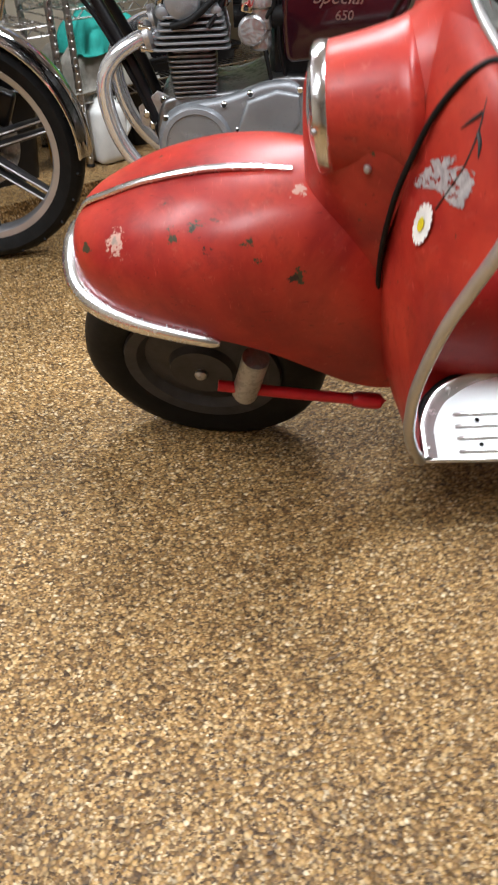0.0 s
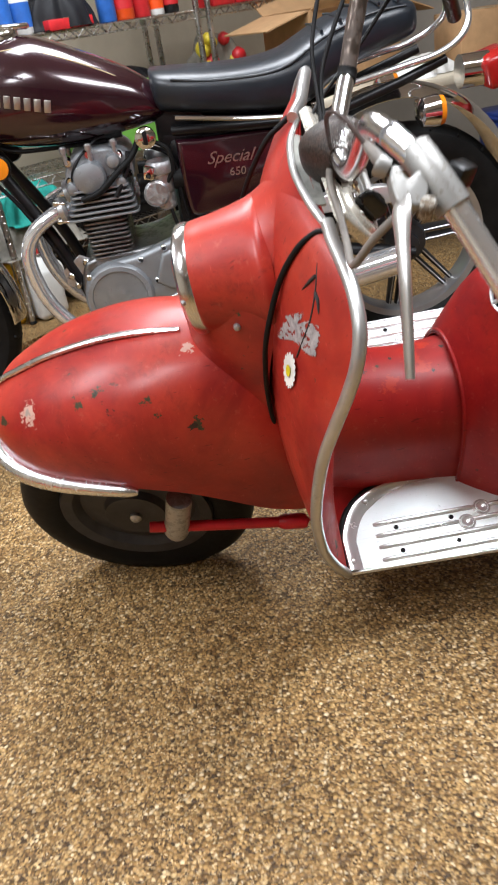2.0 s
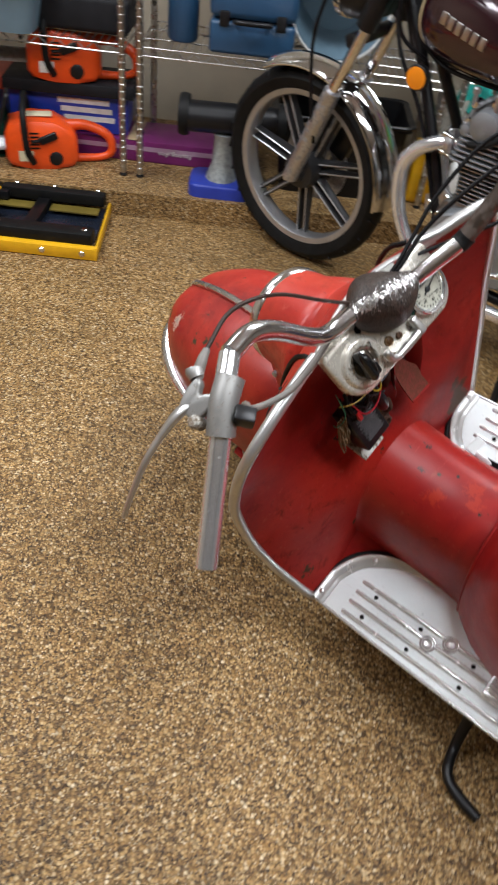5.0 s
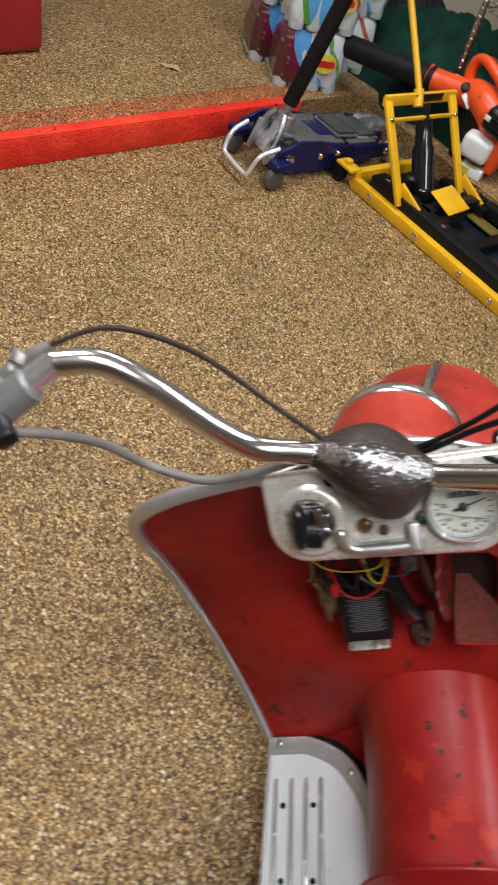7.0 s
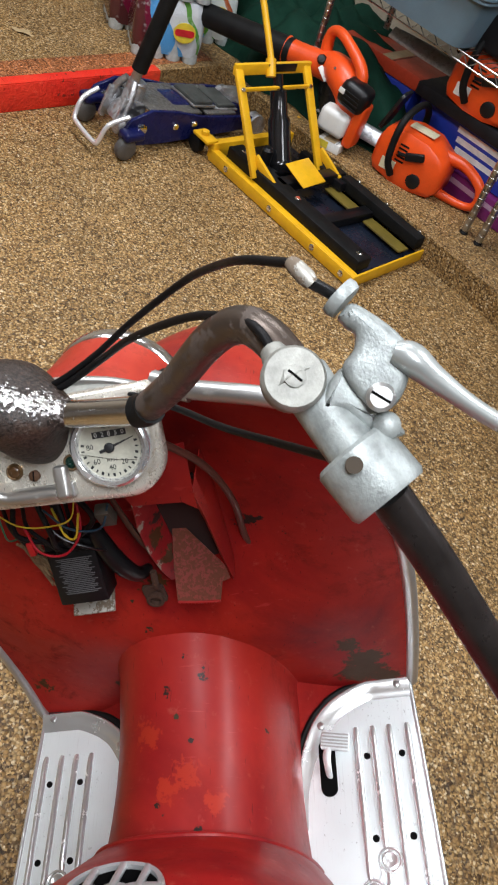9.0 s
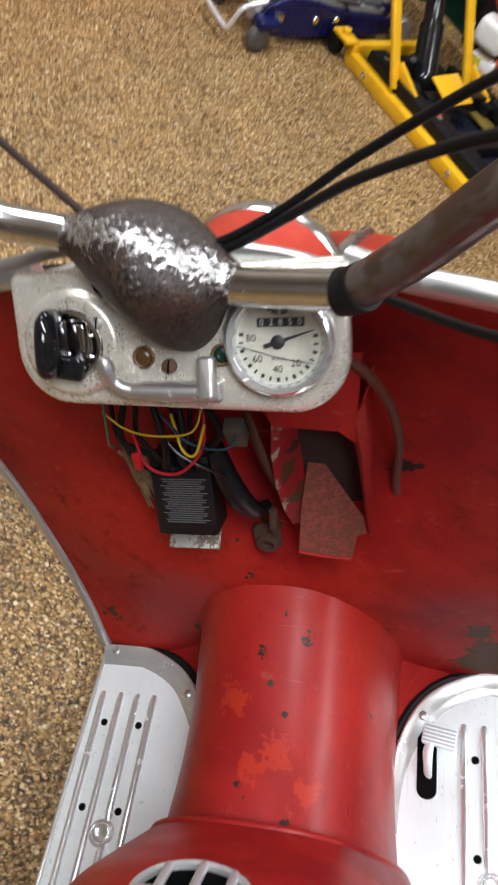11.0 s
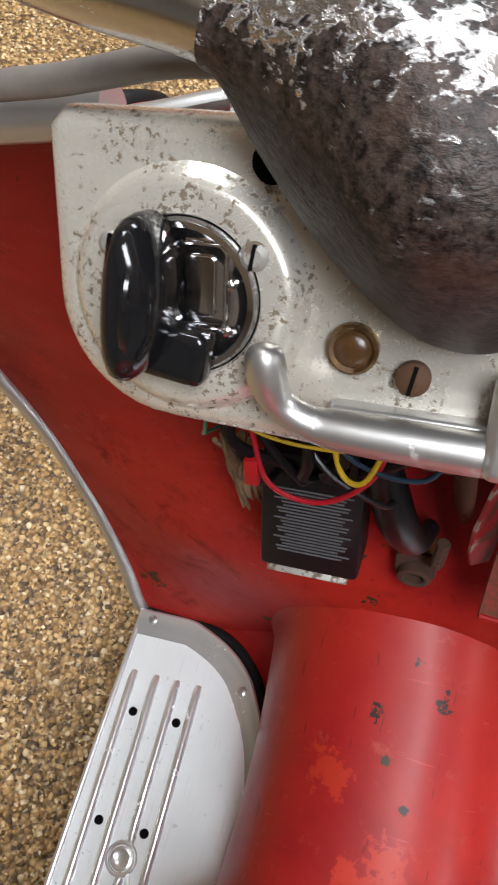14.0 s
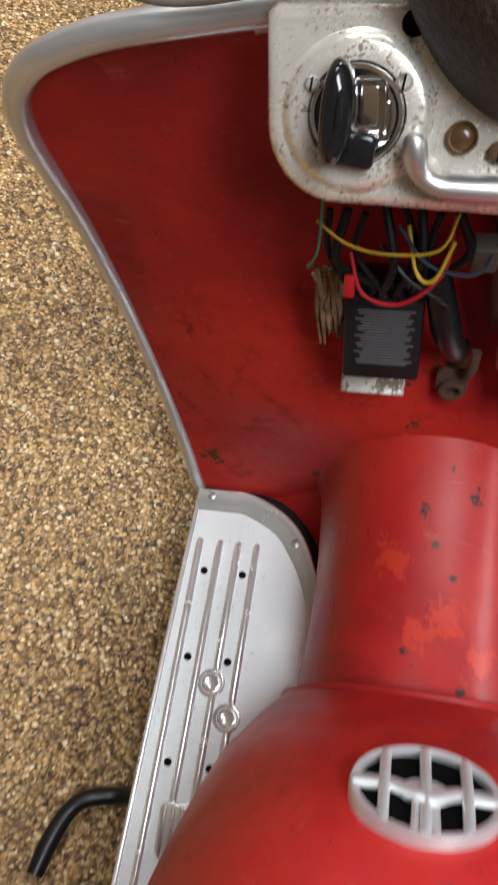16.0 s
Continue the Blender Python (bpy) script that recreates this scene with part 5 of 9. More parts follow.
bm = lathe(B(), [(0.0055, -0.008), (0.0075, -0.002), (0.0070, 0.003), (0.0040, 0.006), (0.001, 0.0065)], FLAT @ pose(0.0400, 0.0300, 0.004), 18)
part("perch_knob", bm, M_PALE, throttle)
bm = tube(B(), [FLAT @ Vector(v) for v in ((0.0235, -0.0400, 0.003), (0.0255, -0.0375, 0.003), (0.0275, -0.0350, 0.003))], [0.0105, 0.0112, 0.0100], 24, 1)
part("adjuster_flange", bm, M_PALE, throttle, "round adjuster flange")
bm = tube(B(), [FLAT @ Vector(v) for v in ((0.048, -0.006, 0.006), (0.056, -0.001, 0.006), (0.066, 0.010, 0.004), (0.080, 0.024, 0.001), (0.094, 0.036, -0.003), (0.115, 0.052, -0.008), (0.138, 0.068, -0.013))], [0.0100, 0.0135, 0.0105, 0.0080, 0.0075, 0.0072, 0.0078], 16, 6, True, 0.62)
part("brake_lever", bm, M_WHITELEVER, scooter, "bright pale cast brake lever")
bm = tube(B(), [(0.804, 0.281, 1.040), (0.826, 0.301, 1.0), (0.850, 0.320, 0.957), (0.875, 0.341, 0.905)], 0.0113, 20, 4)
part("grip", bm, plain("dark_tube", (0.022, 0.018, 0.017), 0.3, 0.3, 0.4, 60, 0.1), scooter, "dark worn tube without its grip")
bm = tube(B(), [(0.7345, 0.2595, 1.1295), (0.7314, 0.2720, 1.1140)], 0.0032, 10, 1)
part("adjuster_thread", bm, M_BLACK, throttle)
bm = tube(B(), [(0.7215, 0.2505, 1.1345), (0.7250, 0.2530, 1.1335), (0.7330, 0.2580, 1.1310), (0.7350, 0.2600, 1.1285)], [0.0034, 0.0046, 0.0048, 0.0036], 14, 1)
part("cable_adjuster", bm, M_DIRTYTIN, throttle, "knurled metal adjuster")
bm = tube(B(), [(0.611, 0.016, 0.985), (0.616, 0.044, 0.997)] + CABLE_1 + [(0.738, 0.2515, 1.1515)], 0.0027, 10, 6)
part("brake_cable", bm, M_CABLE, scooter, "black brake cable")
bm = tube(B(), [(0.613, 0.018, 0.982), (0.620, 0.046, 0.994)] + CABLE_2 + [(0.754, 0.234, 1.108)], 0.0029, 10, 6)
part("throttle_cable", bm, M_CABLE, scooter, "black throttle cable")
bm = tube(B(), [(0.612, 0.085, 0.968), (0.640, 0.130, 0.968), (0.690, 0.175, 0.990), (0.740, 0.220, 1.020), (0.785, 0.254, 1.052)], 0.0027, 10, 6)
part("inner_cable", bm, M_CABLE, scooter, "black cable hanging in front of the inner panel")

# the whole control sits at the bar's end
for ob in [throttle] + [c for c in scooter.children if c.name.startswith(("brake_lever", "grip"))] + list(throttle.children):
    ob.data.transform(Matrix.Translation((0.0162, 0.0011, 0.0176)))

# battery, wires and open glove box under the dashboard
BATTERY = pose(0.602, -0.0570, 0.716, 0, -30, 0)
bm = box(B(), (0.036, 0.056, 0.078), BATTERY, 0.003)
battery = part("battery", bm, M_BLACK, scooter, "small black battery with a printed label")
for k in range(20):
    bm = box(B(), (0.0006, 0.041 - 0.005 * (k * 7 % 3), 0.0009), BATTERY @ pose(0.0182, 0.002 - 0.0015 * (k % 2), 0.017 - 0.0022 * k))
    part("label_line", bm, plain("label_grey", (0.10, 0.10, 0.105), 0.6) if "label_grey" not in bpy.data.materials else bpy.data.materials["label_grey"], battery)
bm = box(B(), (0.046, 0.050, 0.004), pose(0.6060, -0.0630, 0.6600, 0, 20, 0), 0.001)
part("battery_tray", bm, M_DIRTYTIN, scooter, "dirty metal battery tray")
bm = tube(B(), [(0.5960, -0.0230, 0.7700), (0.6080, -0.0130, 0.7240), (0.6040, -0.0030, 0.6860), (0.5880, 0.0050, 0.6700)], [0.009, 0.011, 0.009, 0.006], 12, 5)
part("wire_loom", bm, M_BLACK, scooter, "taped black wire bundle")
M_FRAY = plain("frayed_pad", (0.20, 0.13, 0.065), 0.9, 0, 0.5, 90, 0.6)
rng = random.Random(11)
for k in range(9):
    y = -0.088 - 0.0021 * k
    bm = tube(B(), [(0.600 + rng.uniform(-0.003, 0.004), y + rng.uniform(-0.002, 0.002), z) for z in (0.772, 0.752, 0.732, 0.712, 0.690 + rng.uniform(-0.012, 0.014))], [0.0016, 0.0022, 0.0024, 0.002, 0.0009], 7, 3)
    part("frayed_strand", bm, M_FRAY, scooter, "frayed brown padding")
for name, colour, line, rad in (("red_wire", (0.50, 0.008, 0.022), ((0.6180, -0.0790, 0.8000), (0.6320, -0.0700, 0.7750), (0.6340, -0.0450, 0.7690), (0.6260, -0.0210, 0.7920), (0.6060, -0.0170, 0.8200)), 0.0026),
                                ("yellow_wire", (0.7160, 0.4730, 0.0240), ((0.6100, -0.0440, 0.8160), (0.6270, -0.0370, 0.7920), (0.6300, -0.0260, 0.7900), (0.6180, -0.0160, 0.8120)), 0.0026),
                                ("yellow_wire", (0.7160, 0.4730, 0.0240), ((0.6120, -0.1000, 0.8200), (0.6220, -0.0800, 0.8110), (0.6260, -0.0550, 0.8080), (0.6240, -0.0250, 0.8110), (0.6100, -0.0150, 0.8280)), 0.0018),
                                ("green_wire", (0.02, 0.25, 0.13), ((0.6060, -0.0950, 0.8440), (0.6210, -0.0990, 0.8040), (0.6110, -0.1090, 0.7740), (0.5980, -0.1070, 0.7590)), 0.0018),
                                ("black_wire", (0.01, 0.01, 0.012), ((0.6120, -0.0600, 0.8000), (0.6260, -0.0420, 0.7840), (0.6280, -0.0180, 0.7640), (0.6110, -0.0140, 0.7340)), 0.003)):
    part(name, tube(B(), [(x - 0.005, y, z + 0.008) for x, y, z in line], rad * 0.52, 8, 6), plain(name + "_skin", tuple(0.7 * c for c in colour), 0.4), scooter)
for k in range(8):
    y0, y1 = -0.092 + 0.011 * k, -0.076 + 0.0065 * k
    line = [(0.600 + rng.uniform(-0.004, 0.008), y0, 0.835), (0.612 + rng.uniform(-0.004, 0.008), y0 + rng.uniform(-0.01, 0.01), 0.805), (0.616 + rng.uniform(-0.006, 0.006), y1 + rng.uniform(-0.006, 0.006), 0.775), (0.604, y1, 0.748)]
    part("black_wire", tube(B(), line, 0.0022 + 0.0008 * (k % 2), 8, 6), M_CABLE, scooter, "black wire")
part("blue_wire", tube(B(), [(0.610, -0.050, 0.830), (0.620, -0.030, 0.806), (0.620, 0.000, 0.800), (0.604, 0.012, 0.816)], 0.0012, 8, 6), plain("blue_wire_skin", (0.006, 0.03, 0.055), 0.4), scooter, "dark blue wire")
part("connector", box(B(), (0.014, 0.016, 0.026), pose(0.604, 0.004, 0.800, 0, 8, 0), 0.002), plain("connector_grey", (0.075, 0.065, 0.05), 0.6), scooter, "grey cable connector")
bm = tube(B(), [(0.592, 0.012, 0.815), (0.597, 0.016, 0.775), (0.597, 0.019, 0.735), (0.592, 0.021, 0.700)], [0.006, 0.0085, 0.008, 0.004], 10, 4, True, 0.35)
part("rusty_strap", bm, worn_metal("strap_rust", (0.16, 0.045, 0.022), 0.7, 0.8, (0.05, 0.022, 0.012), 0.1, 110, 0.55), scooter, "rust-stained metal strap")
part("terminal", box(B(), (0.008, 0.007, 0.016), pose(0.622, -0.079, 0.786, 0, -20, 0), 0.001), plain("terminal_red", (0.4, 0.01, 0.012), 0.4), scooter, "red battery terminal cap")
bm = B()
loft(bm, [[Vector(v) for v in row] for row in zip(
    ((0.604, 0.036, 0.815), (0.609, 0.030, 0.775), (0.610, 0.027, 0.730), (0.608, 0.028, 0.690), (0.604, 0.031, 0.663)),
    ((0.579, 0.050, 0.812), (0.580, 0.047, 0.775), (0.580, 0.046, 0.730), (0.585, 0.045, 0.690), (0.598, 0.041, 0.660)))], False)
solid(bm, 0.0016)
glove = part("glove_box", bm, M_GLOVE, scooter, "open red sheet-metal glove box, chipped and rusty inside")
bm = B()
loft(bm, [[Vector(v) for v in row] for row in (
    ((0.576, 0.094, 0.806), (0.576, 0.095, 0.770), (0.577, 0.095, 0.710), (0.582, 0.094, 0.660)),
    ((0.602, 0.095, 0.806), (0.604, 0.098, 0.770), (0.606, 0.0985, 0.710), (0.604, 0.0985, 0.652)),
    ((0.607, 0.100, 0.822), (0.609, 0.102, 0.776), (0.610, 0.1015, 0.712), (0.605, 0.100, 0.650)),
    ((0.604, 0.108, 0.838), (0.604, 0.108, 0.782), (0.604, 0.105, 0.714), (0.600, 0.102, 0.652)),
    ((0.574, 0.113, 0.842), (0.574, 0.112, 0.784), (0.576, 0.107, 0.716), (0.580, 0.103, 0.660)))], False)
solid(bm, 0.0014)
part("box_cheek", bm, M_RED_TUNNEL, glove, "rounded bright red side")
bm = B()
loft(bm, [[Vector(v) for v in row] for row in (
    ((0.590, 0.036, 0.806), (0.590, 0.062, 0.803), (0.590, 0.084, 0.800), (0.590, 0.0945, 0.788)),
    ((0.606, 0.036, 0.809), (0.606, 0.062, 0.807), (0.606, 0.086, 0.804), (0.606, 0.0975, 0.790)),
    ((0.606, 0.032, 0.826), (0.607, 0.062, 0.826), (0.607, 0.086, 0.828), (0.607, 0.102, 0.825)),
    ((0.596, 0.026, 0.880), (0.598, 0.062, 0.880), (0.598, 0.086, 0.880), (0.598, 0.109, 0.880)))], False)
solid(bm, 0.0014)
part("box_fascia", bm, M_RED_TUNNEL, glove)
# floor outlined to its lit part only; the dark back stands for the rest
bm = B()
bm.faces.new([bm.verts.new(v) for v in ((0.579, 0.050, 0.728), (0.579, 0.064, 0.726), (0.600, 0.096, 0.672), (0.606, 0.0975, 0.655), (0.613, 0.090, 0.661), (0.631, 0.086, 0.652), (0.631, 0.039, 0.661), (0.606, 0.042, 0.690))])
solid(bm, 0.0016)
part("box_floor", bm, worn_metal("rusty_red_floor", (0.20, 0.022, 0.014), 0.6, 0.85, (0.075, 0.024, 0.012), 0.0, 170, 0.62), glove, "rusty sloping floor, cut to its lit part")
bm = tube(B(), [(0.6315, 0.039, 0.6605), (0.6320, 0.062, 0.6555), (0.6315, 0.0855, 0.6515)], 0.0017, 8, 3)
part("floor_lip", bm, M_RED_IN, glove, "bright red folded lip")
# near-black colour paints the shade inside the open box
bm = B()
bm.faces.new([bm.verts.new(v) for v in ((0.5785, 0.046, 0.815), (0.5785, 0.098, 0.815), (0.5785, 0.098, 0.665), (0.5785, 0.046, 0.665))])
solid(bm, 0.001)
part("box_back", bm, material("box_shade", (0.02, 0.006, 0.005), 0.9), glove, "back of the box with its shade painted near black")
bm = plate(B(), rounded(0.030, 0.026, 0.006), 0.004, pose(0.600, 0.0, 0.630, 0, 80, 0), 0.001)
lathe(bm, [(0.0105, -0.001), (0.0105, 0.005), (0.0080, 0.006), (0.0065, 0.005), (0.0065, -0.001)], pose(0.602, 0.0, 0.626, 0, 80, 0), 20, (False, False))
tube(bm, [(0.600, 0.010, 0.645), (0.606, 0.012, 0.662), (0.600, 0.014, 0.680)], 0.004, 8, 4)
part("bracket", bm, worn_metal("rusty_bracket", (0.10, 0.042, 0.022), 0.7, 0.8, (0.035, 0.016, 0.010), 0.2, 120, 0.5), scooter, "rusty bracket")
bm = tube(B(), [(0.60, 0.08, 0.90), (0.60, 0.118, 0.85), (0.592, 0.130, 0.78), (0.580, 0.124, 0.70), (0.575, 0.127, 0.668)], 0.0038, 8, 6)
part("speedo_cable", bm, plain("brown_cable", (0.10, 0.03, 0.02), 0.5), scooter, "brown speedometer cable")
bm = plate(B(), rounded(0.02, 0.028, 0.008), 0.003, pose(0.577, 0.145, 0.662, 0, 90, 0), 0.0)
part("cable_hole", bm, M_HOLE, shield, "near-black plate painted as the shade in a rusty hole")

# side stand
bm = tube(B(), [(0.945, -0.235, 0.30), (0.953, -0.27, 0.25), (0.958, -0.323, 0.205), (0.968, -0.365, 0.213), (0.985, -0.385, 0.217), (1.02, -0.398, 0.223), (1.056, -0.405, 0.228)], [0.012, 0.011, 0.010, 0.010, 0.010, 0.011, 0.010], 12, 5)
part("side_stand", bm, M_BLACK, scooter, "black side stand folded out")

# ---------------- the motorcycle ----------------
MOTO = pose(-0.45, 2.45, 0, 4, 0, 0)
moto = thing("motorcycle", MOTO, "maroon motorcycle with chrome pipes on its side stand", "motorcycle")
M_SPOKE = worn_metal("black_cast_wheel", (0.03, 0.03, 0.032), 0.35, 0.0, metal=0.3)
M_ENGINE = worn_metal("engine_aluminium", (0.27, 0.275, 0.28), 0.36, 0.5, (0.06, 0.058, 0.055), 1.0, 45, 0.70, 0.25)
M_POLISHED = worn_metal("polished_engine_cover", (0.34, 0.36, 0.38), 0.50, 0.4, (0.14, 0.13, 0.12), 0.75, 30, 0.72, 0.2)
M_LETTER = worn_metal("badge_metal", (0.55, 0.53, 0.50), 0.35)
M_PIPE = worn_metal("pipe_chrome", (0.86, 0.87, 0.89), 0.11, 0.0, (0.3, 0.3, 0.3), 0.75, 60, 0.6, 0.1)


def disc_m(x, y, z):
    return pose(x, y, z, 90, 0, 0)


def moto_wheel(x, z, r, rim_r, wide, label, turn):
    m = disc_m(x, 0, z)
    s = wide / 2
    bm = lathe(B(), [(rim_r - 0.004, -s * 0.62), (rim_r + 0.012, -s * 0.86), (0.5 * (r + rim_r), -s), (r - 0.022, -s * 0.86), (r - 0.006, -s * 0.5), (r, 0), (r - 0.006, s * 0.5), (r - 0.022, s * 0.86),
                     (0.5 * (r + rim_r), s), (rim_r + 0.012, s * 0.86), (rim_r - 0.004, s * 0.62)], m, 72, (False, False))
    tyre = part("tyre", bm, M_RUBBER, moto, label)
    for k in range(48):
        a = 2 * math.pi * k / 48
        for t in (-1, 1):
            bm = B()
            tube(bm, [m @ Vector(((r - 0.003) * math.cos(a), (r - 0.003) * math.sin(a), t * s * 0.25)), m @ Vector(((r - 0.016) * math.cos(a + 0.05), (r - 0.016) * math.sin(a + 0.05), t * s * 0.86))], 0.004, 6, 1)
            if k % 2 == 0:
                part("tread_bar", bm, M_RUBBER, tyre)
            else:
                bm.free()
    bm = lathe(B(), [(rim_r - 0.022, -s * 0.45), (rim_r - 0.018, -s * 0.60), (rim_r - 0.001, -s * 0.68), (rim_r + 0.003, -s * 0.64), (rim_r - 0.016, -s * 0.3), (rim_r - 0.016, s * 0.3), (rim_r + 0.003, s * 0.64), (rim_r - 0.001, s * 0.68),
                     (rim_r - 0.018, s * 0.60), (rim_r - 0.022, s * 0.45), (rim_r - 0.022, -s * 0.45)], m, 72, (False, False))
    rim = part("rim", bm, M_RIM, tyre, "machined alloy rim edge")
    bm = lathe(B(), [(0.012, -0.075), (0.030, -0.07), (0.036, -0.05), (0.058, -0.042), (0.066, -0.02), (0.066, 0.02), (0.058, 0.042), (0.036, 0.05), (0.030, 0.07), (0.012, 0.075)], m, 32)
    part("hub", bm, M_SPOKE, tyre, "black wheel hub")
    for k in range(7):
        a = 2 * math.pi * k / 7 + turn
        for d in (-1, 1):
            r0, r1 = 0.05, rim_r - 0.018
            p0 = m @ Vector((r0 * math.cos(a + d * 0.30), r0 * math.sin(a + d * 0.30), -0.012))
            p1 = m @ Vector((r1 * math.cos(a + d * 0.062), r1 * math.sin(a + d * 0.062), -0.012))
            way = (p1 - p0).normalized()
            side = way.cross(Vector((0, 1, 0)))
            bm = B()
            rings = []
            for p, w, h in ((p0, 0.010, 0.017), (p1, 0.0075, 0.011)):
                rings.append([p + side * u * w + Vector((0, 1, 0)) * v * h for u, v in ((-1, -0.5), (-0.5, -1), (0.5, -1), (1, -0.5), (1, 0.8), (-1, 0.8))])
            loft(bm, rings)
            spoke = part("spoke", bm, M_SPOKE, rim)
            bm = tube(B(), [p0 + Vector((0, -0.0175, 0)), p1 + Vector((0, -0.0115, 0))], 0.0028, 6, 1, True, 0.5)
            part("machined_edge", bm, M_RIM, rim, "bright machined spoke edge")
    return tyre


moto_wheel(-0.013, 0.335, 0.33, 0.262, 0.095, "black ribbed front tyre", 0.25)
moto_wheel(1.53, 0.35, 0.345, 0.238, 0.135, "black wide rear tyre", 0.05)

# fork, front fender and brake
for s in (-1, 1):
    bm = tube(B(), [(-0.012, s * 0.085, 0.33), (0.055, s * 0.085, 0.49), (0.121, s * 0.085, 0.649)], [0.026, 0.027, 0.027], 16, 3)
    part("fork_slider", bm, M_CAST, moto, "grey cast fork slider")
    bm = tube(B(), [(0.118, s * 0.085, 0.64), (0.30, s * 0.085, 1.05)], 0.0175, 14, 1)
    part("fork_tube", bm, M_CHROME, moto, "chrome fork tube")
    bm = tube(B(), [(0.205, s * 0.085, 0.845), (0.262, s * 0.085, 0.975)], 0.029, 16, 1)
    part("fork_shroud", bm, M_BLACK, moto, "black fork shroud")
bm = tube(B(), [(-0.013, -0.11, 0.335), (-0.013, 0.11, 0.335)], 0.011, 12, 1)
part("front_axle", bm, M_CAST, moto)
bm = B()
rings = []
for a in [radians(-4 + 122 * k / 30) for k in range(31)]:
    rings.append([Vector((-0.016 + (0.356 - 0.028 * abs(t) ** 2.2) * math.cos(a), 0.062 * t, 0.340 + (0.36 - 0.028 * abs(t) ** 2.2) * math.sin(a))) for t in [i / 7 - 1 for i in range(15)]])
loft(bm, rings, False)
solid(bm, 0.003)
front_guard = part("front_fender", bm, M_CHROME, moto, "chrome front fender with wide rim")
for s in (-1, 1):
    bm = tube(B(), [(-0.016 + 0.330 * math.cos(a), s * 0.063, 0.340 + 0.334 * math.sin(a)) for a in [radians(-4 + 122 * k / 24) for k in range(25)]], 0.0045, 8, 1)
    part("rolled_edge", bm, M_CHROME, front_guard)
bm = lathe(B(), [(0.13, -0.003), (0.132, 0.0), (0.13, 0.003), (0.075, 0.003), (0.075, -0.003), (0.13, -0.003)], disc_m(-0.013, 0.062, 0.335), 48, (False, False))
part("brake_disc", bm, M_CAST, moto, "steel front brake disc")
bm = box(B(), (0.07, 0.045, 0.10), pose(0.085, 0.07, 0.43, 0, 25, 0), 0.012, 3)
part("brake_caliper", bm, M_BLACK, moto, "black brake caliper")

# headlight, instruments and handlebar
bm = lathe(B(), [(0.02, 0.10), (0.06, 0.085), (0.083, 0.03), (0.088, -0.03), (0.085, -0.045), (0.07, -0.055), (0.001, -0.062)], pose(0.135, 0, 0.92, 0, 90, 0), 32)
lamp = part("headlight", bm, M_BLACK, moto, "round black headlight shell")
bm = lathe(B(), [(0.085, -0.03), (0.092, -0.035), (0.092, -0.052), (0.083, -0.058)], pose(0.135, 0, 0.92, 0, 90, 0), 40, (False, False))
part("headlight_rim", bm, M_CHROME, lamp, "chrome headlight rim")
for s in (-1, 1):
    bm = lathe(B(), [(0.03, -0.05), (0.042, -0.03), (0.044, 0.02), (0.038, 0.03), (0.001, 0.03)], pose(0.235, s * 0.055, 1.09, 0, 25, 0), 28)
    part("instrument", bm, M_BLACK, moto, "black round instrument")
    bm = tube(B(), [(0.30, 0, 1.06), (0.29, s * 0.06, 1.09), (0.28, s * 0.15, 1.17), (0.31, s * 0.25, 1.20), (0.40, s * 0.34, 1.18), (0.50, s * 0.39, 1.15)], 0.011, 12, 5)
    part("handlebar", bm, M_CHROME, moto, "chrome handlebar")
    bm = tube(B(), [(0.41, s * 0.345, 1.178), (0.50, s * 0.39, 1.15)], 0.0165, 14, 1)
    part("grip", bm, M_RUBBER, moto, "black rubber grip")
    bm = box(B(), (0.04, 0.19, 0.04), pose(0.235 if s > 0 else 0.165, 0, 0.99 if s > 0 else 0.80, 0, -24, 0), 0.01)
    part("fork_yoke", bm, M_BLACK, moto, "black fork yoke")
for s in (-1, 1):
    bm = tube(B(), [(0.25, s * 0.05, 1.03), (0.31, s * 0.11, 0.98), (0.33, s * 0.10, 0.86), (0.40, s * 0.06, 0.80)], 0.0055, 8, 5)
    part("control_cable", bm, M_CABLE, moto, "black control cable")
bm = tube(B(), [(0.10, -0.09, 0.98), (0.05, -0.11, 0.80), (0.06, -0.11, 0.62), (0.08, -0.10, 0.48)], 0.0055, 8, 5)
part("brake_hose", bm, M_CABLE, moto, "black brake hose")

# fuel tank
def oval_ring(x, y, z, w, h, n=36, p=2.0, flat=1.0):
    out = []
    for a in [2 * math.pi * i / n for i in range(n)]:
        c, q = math.cos(a), math.sin(a)
        out.append(Vector((x, y + w * math.copysign(abs(c) ** (2 / p), c), z + (h if q > 0 else h * flat) * math.copysign(abs(q) ** (2 / p), q))))
    return out


TANK = [  # x, low and high z, half width
    (0.352, 0.905, 0.945, 0.025), (0.356, 0.870, 0.978, 0.060), (0.375, 0.838, 1.010, 0.095), (0.42, 0.812, 1.040, 0.122), (0.48, 0.797, 1.058, 0.135), (0.55, 0.788, 1.060, 0.138), (0.62, 0.786, 1.034, 0.133),
    (0.70, 0.790, 0.996, 0.120), (0.78, 0.798, 0.955, 0.102), (0.84, 0.806, 0.912, 0.082), (0.875, 0.815, 0.870, 0.055), (0.885, 0.825, 0.85, 0.02)]
bm = B()
loft(bm, [oval_ring(x, 0, lo + 0.42 * (hi - lo), w, 0.58 * (hi - lo), 40, 2.2, 0.42 / 0.58) for x, lo, hi, w in lerp_rows(TANK, 5)])
tank = part("fuel_tank", bm, M_MAROON, moto, "glossy maroon fuel tank with a gold line")


